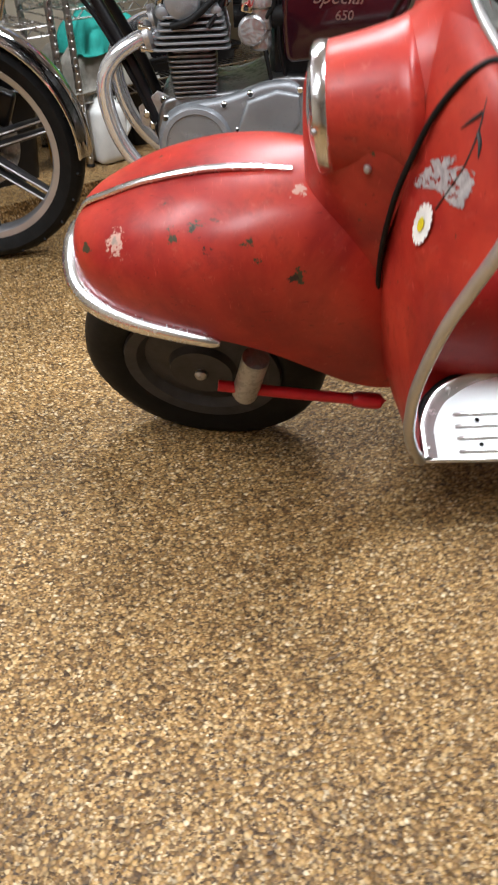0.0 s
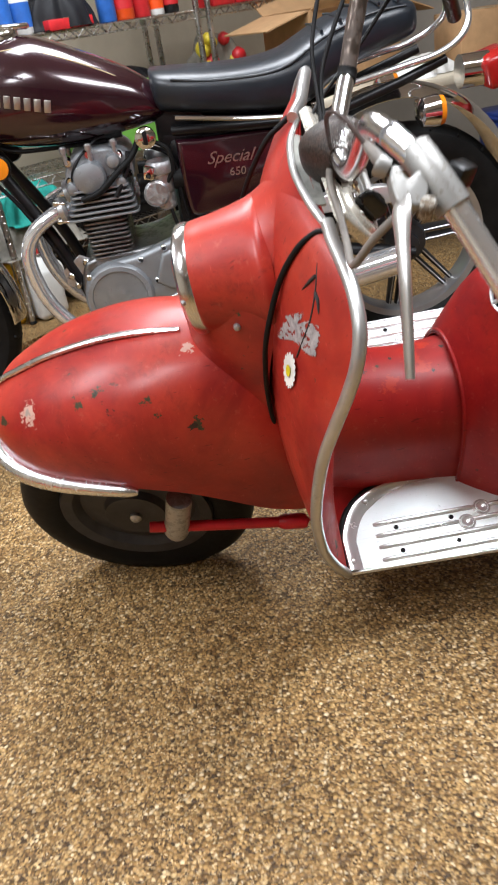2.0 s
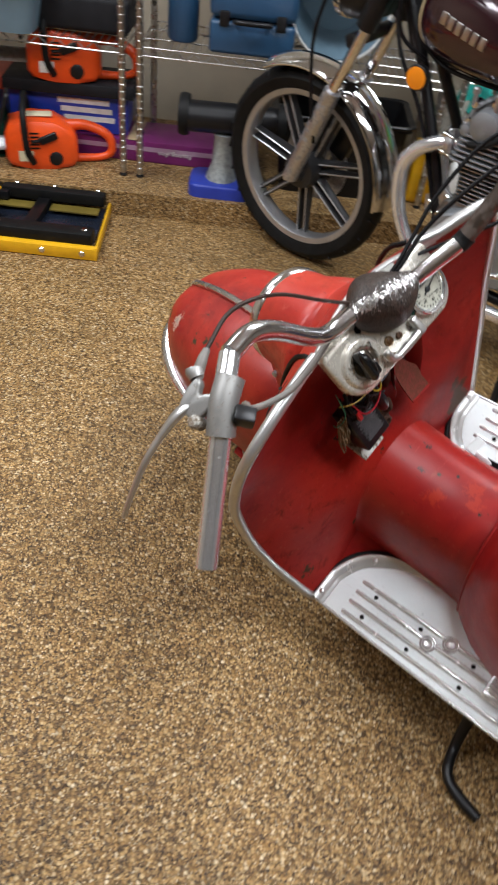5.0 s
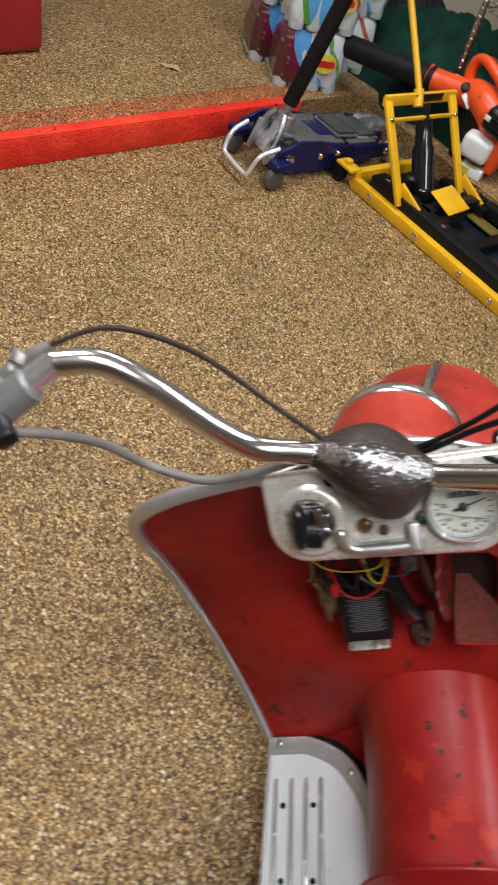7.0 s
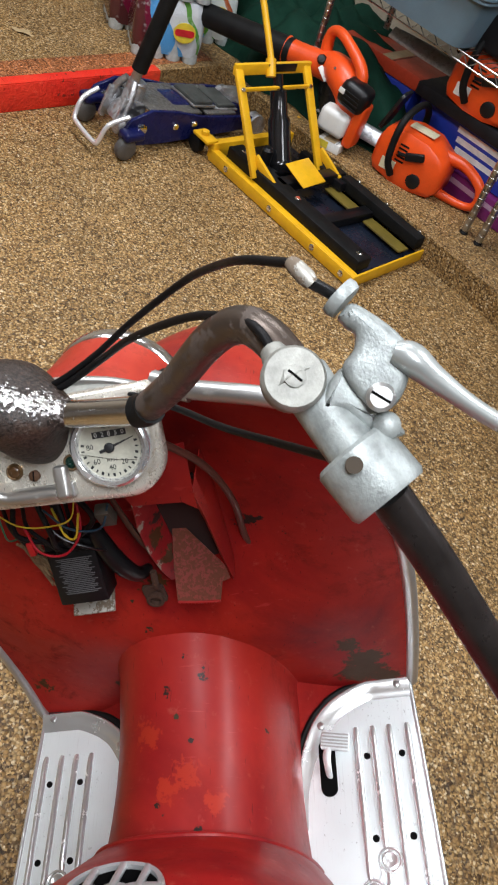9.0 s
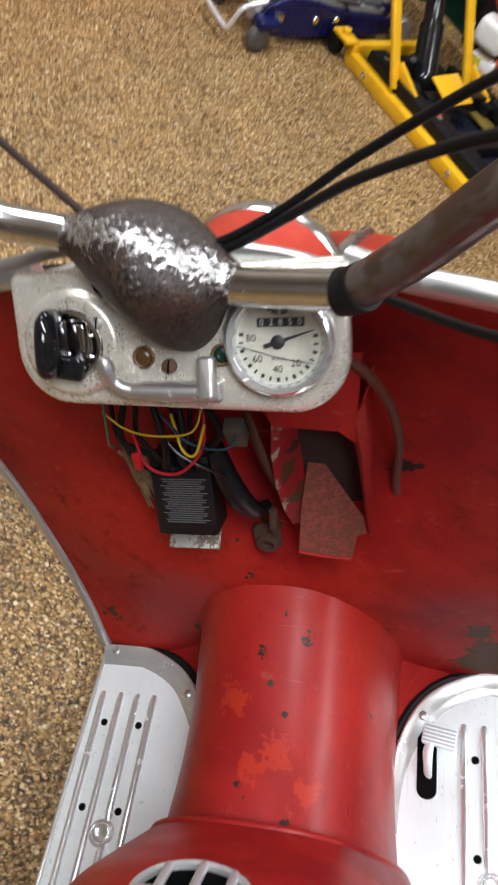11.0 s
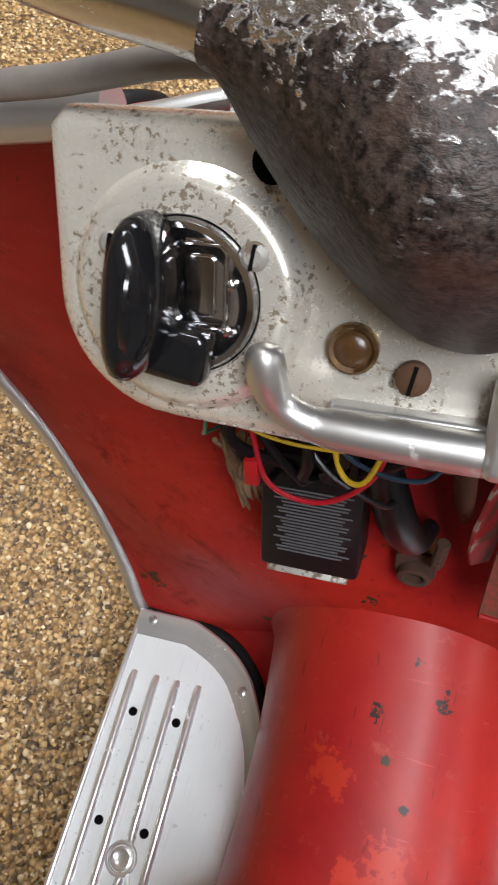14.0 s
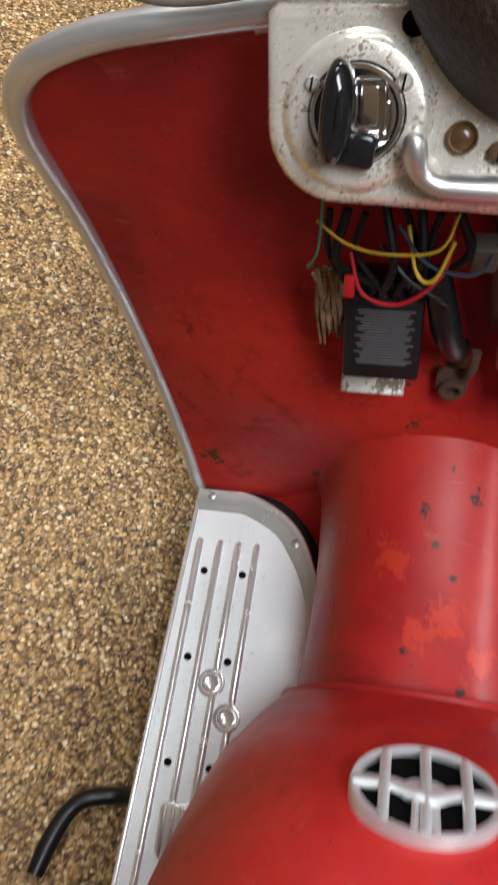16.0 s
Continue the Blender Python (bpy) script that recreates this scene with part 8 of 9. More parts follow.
def heap(name, m, w, d, h, mat, label, category, seed, fold=9.0, kind=""):
    """Crumpled cloth: a mound with folds."""
    rnd = random.Random(seed)
    waves = [(rnd.uniform(-1, 1) * fold / w, rnd.uniform(-1, 1) * fold / d, rnd.uniform(0, 6.28), rnd.uniform(0.3, 1)) for _ in range(14)]
    n = 46
    bm = B()
    rows_ = []
    for i in range(n + 1):
        row = []
        for j in range(n + 1):
            u, v = 2 * i / n - 1, 2 * j / n - 1
            e = max(0.0, 1 - (abs(u) ** 2.6 + abs(v) ** 2.6)) ** 0.55
            f = sum(a * abs(math.sin(0.5 * (kx * u * w + ky * v * d) + ph)) for kx, ky, ph, a in waves) / 5.0
            rag = 1 + 0.12 * math.sin(5 * math.atan2(v, u) + seed) + 0.07 * math.sin(11 * math.atan2(v, u))
            row.append(Vector((u * w / 2 * rag, v * d / 2 * rag, max(0.003, h * e * (0.45 + 0.5 * f)))))
        rows_.append(row)
    loft(bm, rows_, False)
    solid(bm, 0.003)
    return solo(name, bm, mat, label, category, m, "", kind, 80)


# on the ledge by the west side: cooler, leaf, bottle packs, tarp
cooler = thing("cooler", at(-1.51, 0.93, LEDGE_H), "dark red plastic cooler standing on the raised ledge", "cooler")
M_COOLER = plain("cooler_red", (0.30, 0.012, 0.018), 0.4, 0, 0.15, 8, 0.05)
part("body", box(B(), (0.52, 0.66, 0.34), pose(0, 0, 0.17), 0.03, 4), M_COOLER, cooler)
part("lid", box(B(), (0.54, 0.68, 0.06), pose(0, 0, 0.375), 0.02, 3), M_WHITEPL, cooler, "white lid")
part("handle", tube(B(), [(0.265, -0.12, 0.27), (0.29, -0.12, 0.25), (0.29, 0.12, 0.25), (0.265, 0.12, 0.27)], 0.01, 10, 3), M_COOLER, cooler)
bm = B()
LEAF = [(-0.045, 0.0), (-0.030, 0.012), (-0.02, 0.010), (-0.008, 0.022), (0.004, 0.014), (0.018, 0.018), (0.026, 0.008), (0.046, 0.0), (0.026, -0.009), (0.016, -0.018), (0.002, -0.013), (-0.010, -0.021), (-0.02, -0.010), (-0.032, -0.010)]
c = bm.verts.new((0, 0, 0.006))
vs = [bm.verts.new((x, y, 0.003 + 14 * y * y + 0.004 * math.sin(90 * x))) for x, y in LEAF]
for i in range(len(vs)):
    bm.faces.new((c, vs[i], vs[(i + 1) % len(vs)]))
solid(bm, 0.0008)
solo("leaf", bm, plain("dry_leaf", (0.46, 0.33, 0.17), 0.8), "curled dry tan leaf lying on the ledge", "leaf", at(-1.067, 1.68, LEDGE_H + 0.001, 30))


def film(name, stops, seed):
    """Printed shrink film: slanting bands of colour."""
    mat = material(name, (0.5, 0.5, 0.5), 0.16, 0.0, 0.4)
    k = Nodes(mat)
    m = k.t.nodes.new("ShaderNodeMapping")
    m.inputs["Location"].default_value = (seed, 2.3 * seed, 0.4 * seed)
    k.t.links.new(k.co, m.inputs["Vector"])
    slant = k.t.nodes.new("ShaderNodeVectorMath")
    slant.operation = "DOT_PRODUCT"
    slant.inputs[1].default_value = (3.4, 1.2, 1.5)
    k.t.links.new(k.co, slant.inputs[0])
    n = k.math("ADD", k.math("ADD", slant.outputs["Value"], 0.27), k.math("MULTIPLY", k.noise(7.0, 2, 0.4, m.outputs["Vector"], 0.5), 0.36))
    r = k.ramp(n, stops)
    k.t.nodes[r.node.name].color_ramp.interpolation = "CONSTANT"
    k.set("Base Color", k.mix(k.ramp(k.noise(30, 3), [(0.60, 0.0), (0.72, 0.35)]), r, (0.72, 0.74, 0.75)))
    k.bump(k.noise(25, 5, 0.7), 0.6, 0.01)
    return mat


F_GREEN = film("green_film", [(0.0, (0.64, 0.70, 0.68)), (0.16, (0.09, 0.30, 0.04)), (0.28, (0.09, 0.36, 0.66)), (0.49, (0.10, 0.32, 0.04)), (0.58, (0.64, 0.69, 0.67)), (0.80, (0.42, 0.10, 0.03)), (0.86, (0.64, 0.69, 0.67))], 1.3)
F_MAROON = film("maroon_film", [(0.0, (0.085, 0.020, 0.022)), (0.22, (0.16, 0.010, 0.035)), (0.32, (0.09, 0.34, 0.68)), (0.58, (0.62, 0.66, 0.69)), (0.78, (0.10, 0.30, 0.05)), (0.84, (0.62, 0.66, 0.69))], 4.7)
M_PET = plain("clear_bottle", (0.55, 0.60, 0.60), 0.12, 0, 0.3, 30, 0.0)


def bottle_pack(m, mat, label, low):
    ob = thing("bottle_pack", m, label, "bottle pack", "bottle packs on the ledge")
    nx, ny, r, h = 4, 3, 0.0325, 0.205
    shape = None
    for i in range(nx):
        for j in range(ny):
            place = pose((i - (nx - 1) / 2) * 2 * r, (j - (ny - 1) / 2) * 2 * r, 0)
            if shape is None:
                first = part("bottle", lathe(B(), [(0.020, 0.004), (0.028, 0.0), (0.0305, 0.008), (0.029, 0.05), (0.0305, 0.08), (0.029, 0.11), (0.030, 0.135), (0.024, 0.17), (0.013, 0.19), (0.013, 0.205)], Matrix(), 16), M_PET, ob, "clear bottle with a white foot")
                shape = first.data
                first.matrix_local = place
            else:
                b = new("bottle", shape)
                b.parent = ob
                b.matrix_local = place
                tagged(b)
    # the film hugs the bottles, scalloped between them
    rings = []
    for z, grow in ((0.022, 0.97), (0.040, 1.0), (0.075, 1.03), (0.12, 1.02), (0.16, 1.0), (0.195, 0.96), (0.212, 0.88), (0.216, 0.5)):
        ring = []
        n = 96
        for k in range(n):
            a = 2 * math.pi * k / n
            c, s = math.cos(a), math.sin(a)
            x = nx * r * math.copysign(abs(c) ** 0.22, c)
            y = ny * r * math.copysign(abs(s) ** 0.22, s)
            dent = 0.006 * (abs(math.cos(math.pi * x / (2 * r))) if abs(abs(y) - ny * r) < 0.012 else abs(math.cos(math.pi * y / (2 * r) + math.pi / 2)))
            ring.append(Vector((x * grow - math.copysign(dent, x) * 0.2, y * grow - math.copysign(dent, y), z)))
        rings.append(ring)
    bm = B()
    loft(bm, rings, True, (False, True))
    part("shrink_film", bm, mat, ob, "printed shrink film")
    for t, x, y, turn in ((0, 0.055, -ny * r * 1.045, 0), (1, nx * r * 1.045, 0.0, 90), (0, 0.0, ny * r * 1.045, 180)):
        m2 = pose(x, y, 0.115, 0, 0, turn) @ pose(0, 0, 0, 90, 0, 0)
        e = [(0.042 * math.cos(a), 0.036 * math.sin(a)) for a in [2 * math.pi * k / 28 for k in range(28)]]
        lab = part("label_oval", plate(B(), e, 0.003, m2 @ pose(0, 0, 0.004)), M_LABELYEL, ob, "yellow oval with a red band")
        part("label_band", plate(B(), rounded(0.072, 0.024, 0.010), 0.003, m2 @ pose(0, 0, 0.0056)), M_LABELRED, ob)
    return ob


for p, q, turn, lower, upper in ((-0.885, 2.17, 62, F_MAROON, F_GREEN), (-1.10, 2.20, 66, F_MAROON, F_MAROON), (-1.0, 2.42, 64, F_GREEN, F_MAROON)):
    bottle_pack(at(p, q, LEDGE_H, turn), lower, "shrink-wrapped pack of tea bottles in maroon film" if lower == F_MAROON else "shrink-wrapped pack of tea bottles in green film", True)
    bottle_pack(at(p + 0.006, q + 0.004, LEDGE_H + 0.218, turn + 4), upper, "stacked pack of tea bottles in green film" if upper == F_GREEN else "stacked pack of tea bottles in maroon film", False)
heap("tarp", at(-0.58, 2.76, LEDGE_H), 1.05, 0.66, 0.25, M_TARP, "crumpled dark green tarp heaped against the wall", "tarp", 3, 26.0)
heap("bag", at(-1.06, 2.90, LEDGE_H), 0.30, 0.28, 0.26, M_BLACKBAG, "black bag behind the bottle packs", "bag", 5, 5.0)

# leaf blower
blower = thing("leaf_blower", at(-0.20, 2.47, LEDGE_H), "orange leaf blower with a black tube, beside the lift", "leaf blower")
K = lambda p, q, z: Vector((p + 0.20, q - 2.47, z - LEDGE_H))
FAN = Matrix.Translation(K(-0.225, 2.465, 0.222)) @ Vector((-0.42, -0.86, -0.22)).to_track_quat("Z", "Y").to_matrix().to_4x4()
bm = lathe(B(), [(0.02, -0.066), (0.060, -0.062), (0.082, -0.045), (0.092, -0.018), (0.094, 0.012), (0.090, 0.030), (0.078, 0.034)], FAN, 40)
shroud = part("fan_housing", bm, M_SAW, blower, "orange fan housing")
bm = lathe(B(), [(0.086, 0.028), (0.086, 0.038), (0.078, 0.046), (0.050, 0.052), (0.012, 0.054)], FAN, 36)
guard_ = part("intake_guard", bm, M_BLACK, blower, "black intake guard")
for k in range(10):
    bm = box(B(), (0.052, 0.005, 0.006), FAN @ pose(0, 0, 0.050, 0, 0, 36 * k) @ pose(0.046, 0, 0, 0, 6, 0), 0.0015)
    part("guard_rib", bm, M_BLACK, guard_)
bm = tube(B(), [K(-0.225, 2.455, 0.300), K(-0.30, 2.44, 0.300), K(-0.37, 2.415, 0.296), K(-0.435, 2.392, 0.291), K(-0.452, 2.386, 0.290), K(-0.456, 2.384, 0.290)], [0.050, 0.047, 0.043, 0.043, 0.049, 0.045], 28, 2)
part("outlet", bm, M_SAW, blower, "orange outlet collar with a raised lip")
bm = tube(B(), [K(-0.315, 2.45, 0.318), K(-0.26, 2.445, 0.318), K(-0.19, 2.44, 0.300), K(-0.13, 2.44, 0.262), K(-0.105, 2.44, 0.215)], [0.030, 0.050, 0.060, 0.056, 0.040], 20, 5)
part("engine_shroud", bm, M_SAW, blower, "orange engine shroud")
bm = tube(B(), [K(-0.43, 2.393, 0.291), K(-0.60, 2.32, 0.282), K(-0.82, 2.245, 0.268)], [0.046, 0.043, 0.040], 24, 3)
part("blower_tube", bm, M_RUBBER, blower, "long black blower tube")
bm = tube(B(), [K(-0.318, 2.45, 0.315), K(-0.330, 2.45, 0.372), K(-0.316, 2.447, 0.414), K(-0.272, 2.443, 0.424), K(-0.205, 2.438, 0.404), K(-0.140, 2.432, 0.374), K(-0.116, 2.43, 0.335), K(-0.128, 2.43, 0.285)], [0.024, 0.021, 0.018, 0.018, 0.019, 0.021, 0.022, 0.026], 16, 5)
part("top_handle", bm, M_SAW, blower, "orange loop handle")
bm = box(B(), (0.052, 0.005, 0.018), pose(*K(-0.262, 2.396, 0.296), -38, 42, 18), 0.001)
part("stripe", bm, M_WHITEPL, blower, "white sticker")
bm = lathe(B(), [(0.015, -0.012), (0.017, 0.006), (0.012, 0.013), (0.004, 0.014)], pose(*K(-0.292, 2.402, 0.330), 60, 0, 30), 18)
part("choke_knob", bm, M_BLACK, blower, "black knob")
# black discs carry the shade of the vent openings in their colour
for k in range(3):
    for j in range(2):
        bm = lathe(B(), [(0.0045, -0.004), (0.0045, 0.002)], pose(*K(-0.215 + 0.020 * k, 2.392 + 0.004 * k, 0.338 - 0.016 * k - 0.016 * j), 55, 0, 20), 10)
        part("vent_hole", bm, M_BLACK, blower)
bm = box(B(), (0.112, 0.090, 0.092), pose(*K(-0.098, 2.405, 0.300), 0, 10, 18), 0.028, 4)
cover = part("engine_cover", bm, M_BLACK, blower, "black engine cover")
part("cover_label", box(B(), (0.022, 0.002, 0.018), pose(*K(-0.122, 2.350, 0.312), 0, 10, 18), 0.0005), M_WHITEPL, cover, "white sticker")
for k in range(4):
    bm = box(B(), (0.060, 0.005, 0.006), pose(*K(-0.082, 2.361, 0.272 + 0.014 * k), 0, 10, 18), 0.002)
    part("cooling_rib", bm, M_BLACK, cover)
bm = box(B(), (0.112, 0.085, 0.088), pose(*K(-0.138, 2.392, 0.192), 0, 4, 22), 0.022, 5)
part("fuel_tank", bm, M_WHITEPL, blower, "white translucent fuel tank")
bm = box(B(), (0.040, 0.080, 0.160), pose(*K(-0.070, 2.43, 0.205), 0, 4, 18), 0.014, 3)
part("rear_shroud", bm, M_SAW, blower, "orange rear shroud")
bm = box(B(), (0.17, 0.07, 0.045), pose(*K(-0.185, 2.455, 0.120), 0, 0, 18), 0.012, 3)
part("foot", bm, M_BLACK, blower, "black base foot")
sm = carton("small_carton", at(-0.118, 2.385, LEDGE_H, 20), (0.090, 0.050, 0.036), M_LABELWHITE, "small white and yellow printed carton on the ledge", "carton")
part("print", box(B(), (0.036, 0.001, 0.025), pose(-0.02, -0.0257, 0.018)), M_LABELYEL, sm)


# chainsaws
def chainsaw(m, label, trim):
    saw = thing("chainsaw", m, label, "chainsaw", "chainsaws")
    body = [[Vector((x, y * w, z0 + (z1 - z0) * v)) for y, v in ((-1, 0.12), (-0.9, 0.0), (0.9, 0.0), (1, 0.12), (1, 0.8), (0.82, 0.97), (-0.82, 0.97), (-1, 0.8))]
            for x, w, z0, z1 in ((-0.13, 0.055, 0.03, 0.12), (-0.11, 0.075, 0.012, 0.165), (-0.03, 0.085, 0.0, 0.185), (0.05, 0.085, 0.0, 0.18), (0.12, 0.075, 0.01, 0.145), (0.14, 0.06, 0.03, 0.11))]
    bm = B()
    loft(bm, body)
    part("body", bm, M_SAW, saw, "orange saw body", 50)
    bm = tube(B(), [(0.10, 0.03, 0.13), (0.18, 0.02, 0.135), (0.26, 0.01, 0.10), (0.275, 0.0, 0.045), (0.23, 0.0, 0.018), (0.10, 0.0, 0.015)], [0.024, 0.019, 0.018, 0.016, 0.014, 0.018], 12, 5)
    part("rear_handle", bm, M_SAW, saw, "orange rear loop handle")
    bm = tube(B(), [(-0.03, -0.088, 0.03), (-0.05, -0.115, 0.09), (-0.055, -0.105, 0.20), (-0.05, -0.04, 0.245), (-0.045, 0.05, 0.24), (-0.04, 0.10, 0.19), (-0.035, 0.10, 0.06)], 0.0125, 12, 5)
    part("front_handle", bm, M_RUBBER, saw, "black front handle")
    bm = plate(B(), rounded(0.15, 0.08, 0.02), 0.012, pose(-0.135, 0.0, 0.20, 0, -72, 0), 0.003)
    part("front_guard", bm, M_BLACK, saw, "black front guard")
    bm = tube(B(), [(-0.12, 0.06, 0.05), (-0.30, 0.06, 0.05), (-0.46, 0.06, 0.05)], [0.030, 0.030, 0.022], 12, 2, True, 0.2)
    part("guide_bar", bm, M_CAST, saw, "steel guide bar")
    bm = box(B(), (0.07, 0.016, 0.028), pose(0.03, -0.092, 0.125, 0, -22, 0), 0.006, 3)
    tube(bm, [(0.02, -0.09, 0.12), (-0.03, -0.09, 0.11)], 0.006, 8, 1)
    part("starter_grip", bm, M_BLACK, saw, "black starter grip")
    part("printed_label", box(B(), (0.055, 0.002, 0.04), pose(-0.055, -0.0862, 0.055), 0.0), trim, saw, "pale printed label")
    bm = lathe(B(), [(0.026, -0.01), (0.026, 0.010), (0.018, 0.014)], pose(0.055, -0.078, 0.045, 90, 0, 0), 20)
    part("fuel_cap", bm, M_BLACK, saw, "black filler cap")
    for k in range(5):
        part("vent_slot", box(B(), (0.034, 0.002, 0.006), pose(-0.02, -0.0858, 0.085 + 0.014 * k)), M_BLACK, saw)
    part("top_strip", box(B(), (0.10, 0.05, 0.004), pose(0.0, 0.0, 0.184), 0.001), M_CREAM, saw, "cream sticker")
    return saw


chainsaw(at(0.125, 2.55, LEDGE_H, 16), "orange chainsaw with a black front handle on the ledge", M_CREAM)
chainsaw(at(0.20, 2.70, 0.377, 8), "second orange and white chainsaw on a black case", M_LABELWHITE)
carton("black_case", at(0.22, 2.75, LEDGE_H + 0.237, 3), (0.50, 0.24, 0.044), M_BLACKBAG, "flat black plastic case under the second chainsaw", "case")
saw_box = carton("blue_carton", at(-0.27, 2.80, LEDGE_H, 4), (0.36, 0.22, 0.20), M_ROYAL, "royal blue carton behind the chainsaw", "carton")
for k in range(3):
    part("print_bar", box(B(), (0.22 - 0.05 * k, 0.001, 0.016), pose(0.02, -0.1106, 0.15 - 0.035 * k)), M_LABELWHITE, saw_box, "white print")
long_box = carton("blue_carton", at(0.21, 2.77, LEDGE_H + 0.087, 2), (0.46, 0.20, 0.148), M_ROYAL, "long royal blue carton with white print on a purple box", "carton")
for k in range(3):
    part("print_bar", box(B(), (0.20, 0.001, 0.020), pose(0.06 + 0.01 * k, -0.1006, 0.118 - 0.032 * k)), M_LABELWHITE, long_box, "white print")
carton("red_case", at(-0.25, 2.80, LEDGE_H + 0.202, 5), (0.42, 0.22, 0.05), plain("orange_red_case", (0.45, 0.05, 0.02), 0.4), "flat orange-red tool case on a blue carton", "tool case")
floor_box = carton("flooring_box", at(0.47, 2.76, LEDGE_H, 0), (1.00, 0.22, 0.085), M_PURPLE, "long purple box of vinyl flooring on the ledge", "carton")
lettering("box_print", "vinyl flooring", 0.026, pose(0.17, -0.1125, 0.045, 90, 0, 0), M_WHITEPL, floor_box, "white printed words")
part("pale_band", box(B(), (0.98, 0.001, 0.018), pose(0, -0.1106, 0.055)), plain("pale_purple", (0.4, 0.25, 0.36), 0.5), floor_box, "pale printed band")
tote("storage_tote", at(-0.10, 2.66, 0.568, 0), (0.56, 0.40, 0.17), M_STEELBLUE, "blue-grey plastic tote standing on a wire shelf", "tote")
bm = box(B(), (0.34, 0.22, 0.12), pose(0, 0, 0.06), 0.02, 3)
solo("black_case", bm, M_BLACKBAG, "small black case on the wire shelf", "case", at(0.30, 2.70, 0.568))

# tool cases on the second unit
can = thing("water_jug", at(0.655, 2.66, 0.568), "dark blue round plastic jug on a wire shelf", "jug")
part("body", lathe(B(), [(0.05, 0.0), (0.056, 0.01), (0.056, 0.20), (0.045, 0.23), (0.02, 0.25)], Matrix(), 28), M_TOOLBLUE, can)
part("cap", lathe(B(), [(0.024, 0.245), (0.024, 0.28), (0.018, 0.285)], Matrix(), 18), M_BLACK, can)


def tool_case(m, w, d, h, mat, label):
    ob = thing("tool_case", m, label, "tool case", "tool cases on the shelf")
    part("base", box(B(), (w, d, h * 0.45), pose(0, 0, h * 0.225), 0.015, 3), mat, ob)
    part("lid", box(B(), (w * 1.02, d * 1.02, h * 0.5), pose(0, 0, h * 0.72), 0.025, 3), mat, ob)
    part("handle", tube(B(), [(-w * 0.2, -d * 0.5, h * 0.45), (-w * 0.17, -d * 0.5 - 0.03, h * 0.47), (w * 0.17, -d * 0.5 - 0.03, h * 0.47), (w * 0.2, -d * 0.5, h * 0.45)], 0.009, 10, 3), M_BLACK, ob)
    for x in (-w * 0.33, w * 0.33):
        part("latch", box(B(), (0.035, 0.012, 0.05), pose(x, -d * 0.51, h * 0.48), 0.004), M_BLACK, ob)
    part("sticker", box(B(), (0.045, 0.001, 0.016), pose(-w * 0.15, -d * 0.512, h * 0.80)), M_LABELRED, ob, "small red sticker")
    return ob


tool_case(at(0.91, 2.66, 0.568, 0), 0.30, 0.26, 0.24, M_TOOLBLUE, "dark blue plastic tool case on a wire shelf")
bucket = thing("bucket", at(1.21, 2.58, 0.568 + 0.175) @ pose(0, 0, 0, -90, 0, 0), "blue-grey plastic bucket lying on its side on a wire shelf", "bucket")
bm = lathe(B(), [(0.002, 0.29), (0.135, 0.29), (0.14, 0.285), (0.168, 0.02), (0.168, 0.0), (0.163, 0.0), (0.135, 0.278), (0.002, 0.28)], Matrix(), 40)
part("body", bm, M_STEELBLUE, bucket)
bm = tube(B(), [(0.171 * math.cos(2 * math.pi * k / 40), 0.171 * math.sin(2 * math.pi * k / 40), 0.004) for k in range(41)], 0.006, 8, 1, False)
part("rim", bm, M_LABELWHITE, bucket, "pale rolled rim")

# grinder on a blue foot under the shelf
pump = thing("bench_grinder", at(0.84, 2.47, LEDGE_H), "black bench tool on a grey post with a blue foot", "bench tool")
bm = plate(B(), rounded(0.24, 0.18, 0.04), 0.05, pose(0, 0, 0.05), 0.012)
part("foot", bm, M_ROYAL, pump, "royal blue foot")
bm = lathe(B(), [(0.06, 0.05), (0.05, 0.08), (0.038, 0.11), (0.034, 0.20), (0.042, 0.22)], Matrix(), 20)
part("post", bm, M_PALE, pump, "grey cast post")
bm = tube(B(), [(-0.14, 0, 0.27), (0.20, 0.02, 0.27)], 0.055, 20, 1)
part("motor", bm, M_BLACK, pump, "black motor")
for x in (-0.15, 0.21):
    part("wheel_guard", lathe(B(), [(0.02, -0.018), (0.07, -0.018), (0.075, 0.0), (0.07, 0.018), (0.02, 0.018)], pose(x, 0.01, 0.27, 0, 90, 0), 24), M_RUBBER, pump)
tote("black_crate", at(1.28, 2.66, LEDGE_H), (0.50, 0.30, 0.30), M_BLACK, "black plastic crate standing under the shelf", "crate")
tote("black_crate", at(2.18, 2.72, LEDGE_H), (0.55, 0.28, 0.30), M_BLACK, "black plastic crate standing under the shelf", "crate")

# jug and container by the motorcycle, cloths on the shelf
jug = thing("plastic_jug", at(1.775, 2.53, LEDGE_H), "white plastic jug standing on the ledge", "jug")
part("body", box(B(), (0.13, 0.13, 0.20), pose(0, 0, 0.10), 0.028, 4), M_WHITEPL, jug)
part("shoulder", lathe(B(), [(0.058, 0.19), (0.045, 0.22), (0.018, 0.235), (0.018, 0.25)], Matrix(), 20), M_WHITEPL, jug)
part("cap", lathe(B(), [(0.021, 0.243), (0.021, 0.265), (0.018, 0.268)], Matrix(), 18), M_LABELRED, jug, "red cap")
part("handle", tube(B(), [(0.045, -0.03, 0.205), (0.075, -0.04, 0.19), (0.075, -0.045, 0.12), (0.055, -0.045, 0.09)], 0.010, 10, 4), M_WHITEPL, jug)
jug2 = thing("oil_container", at(1.63, 2.58, LEDGE_H), "yellow plastic oil container on the ledge", "container")
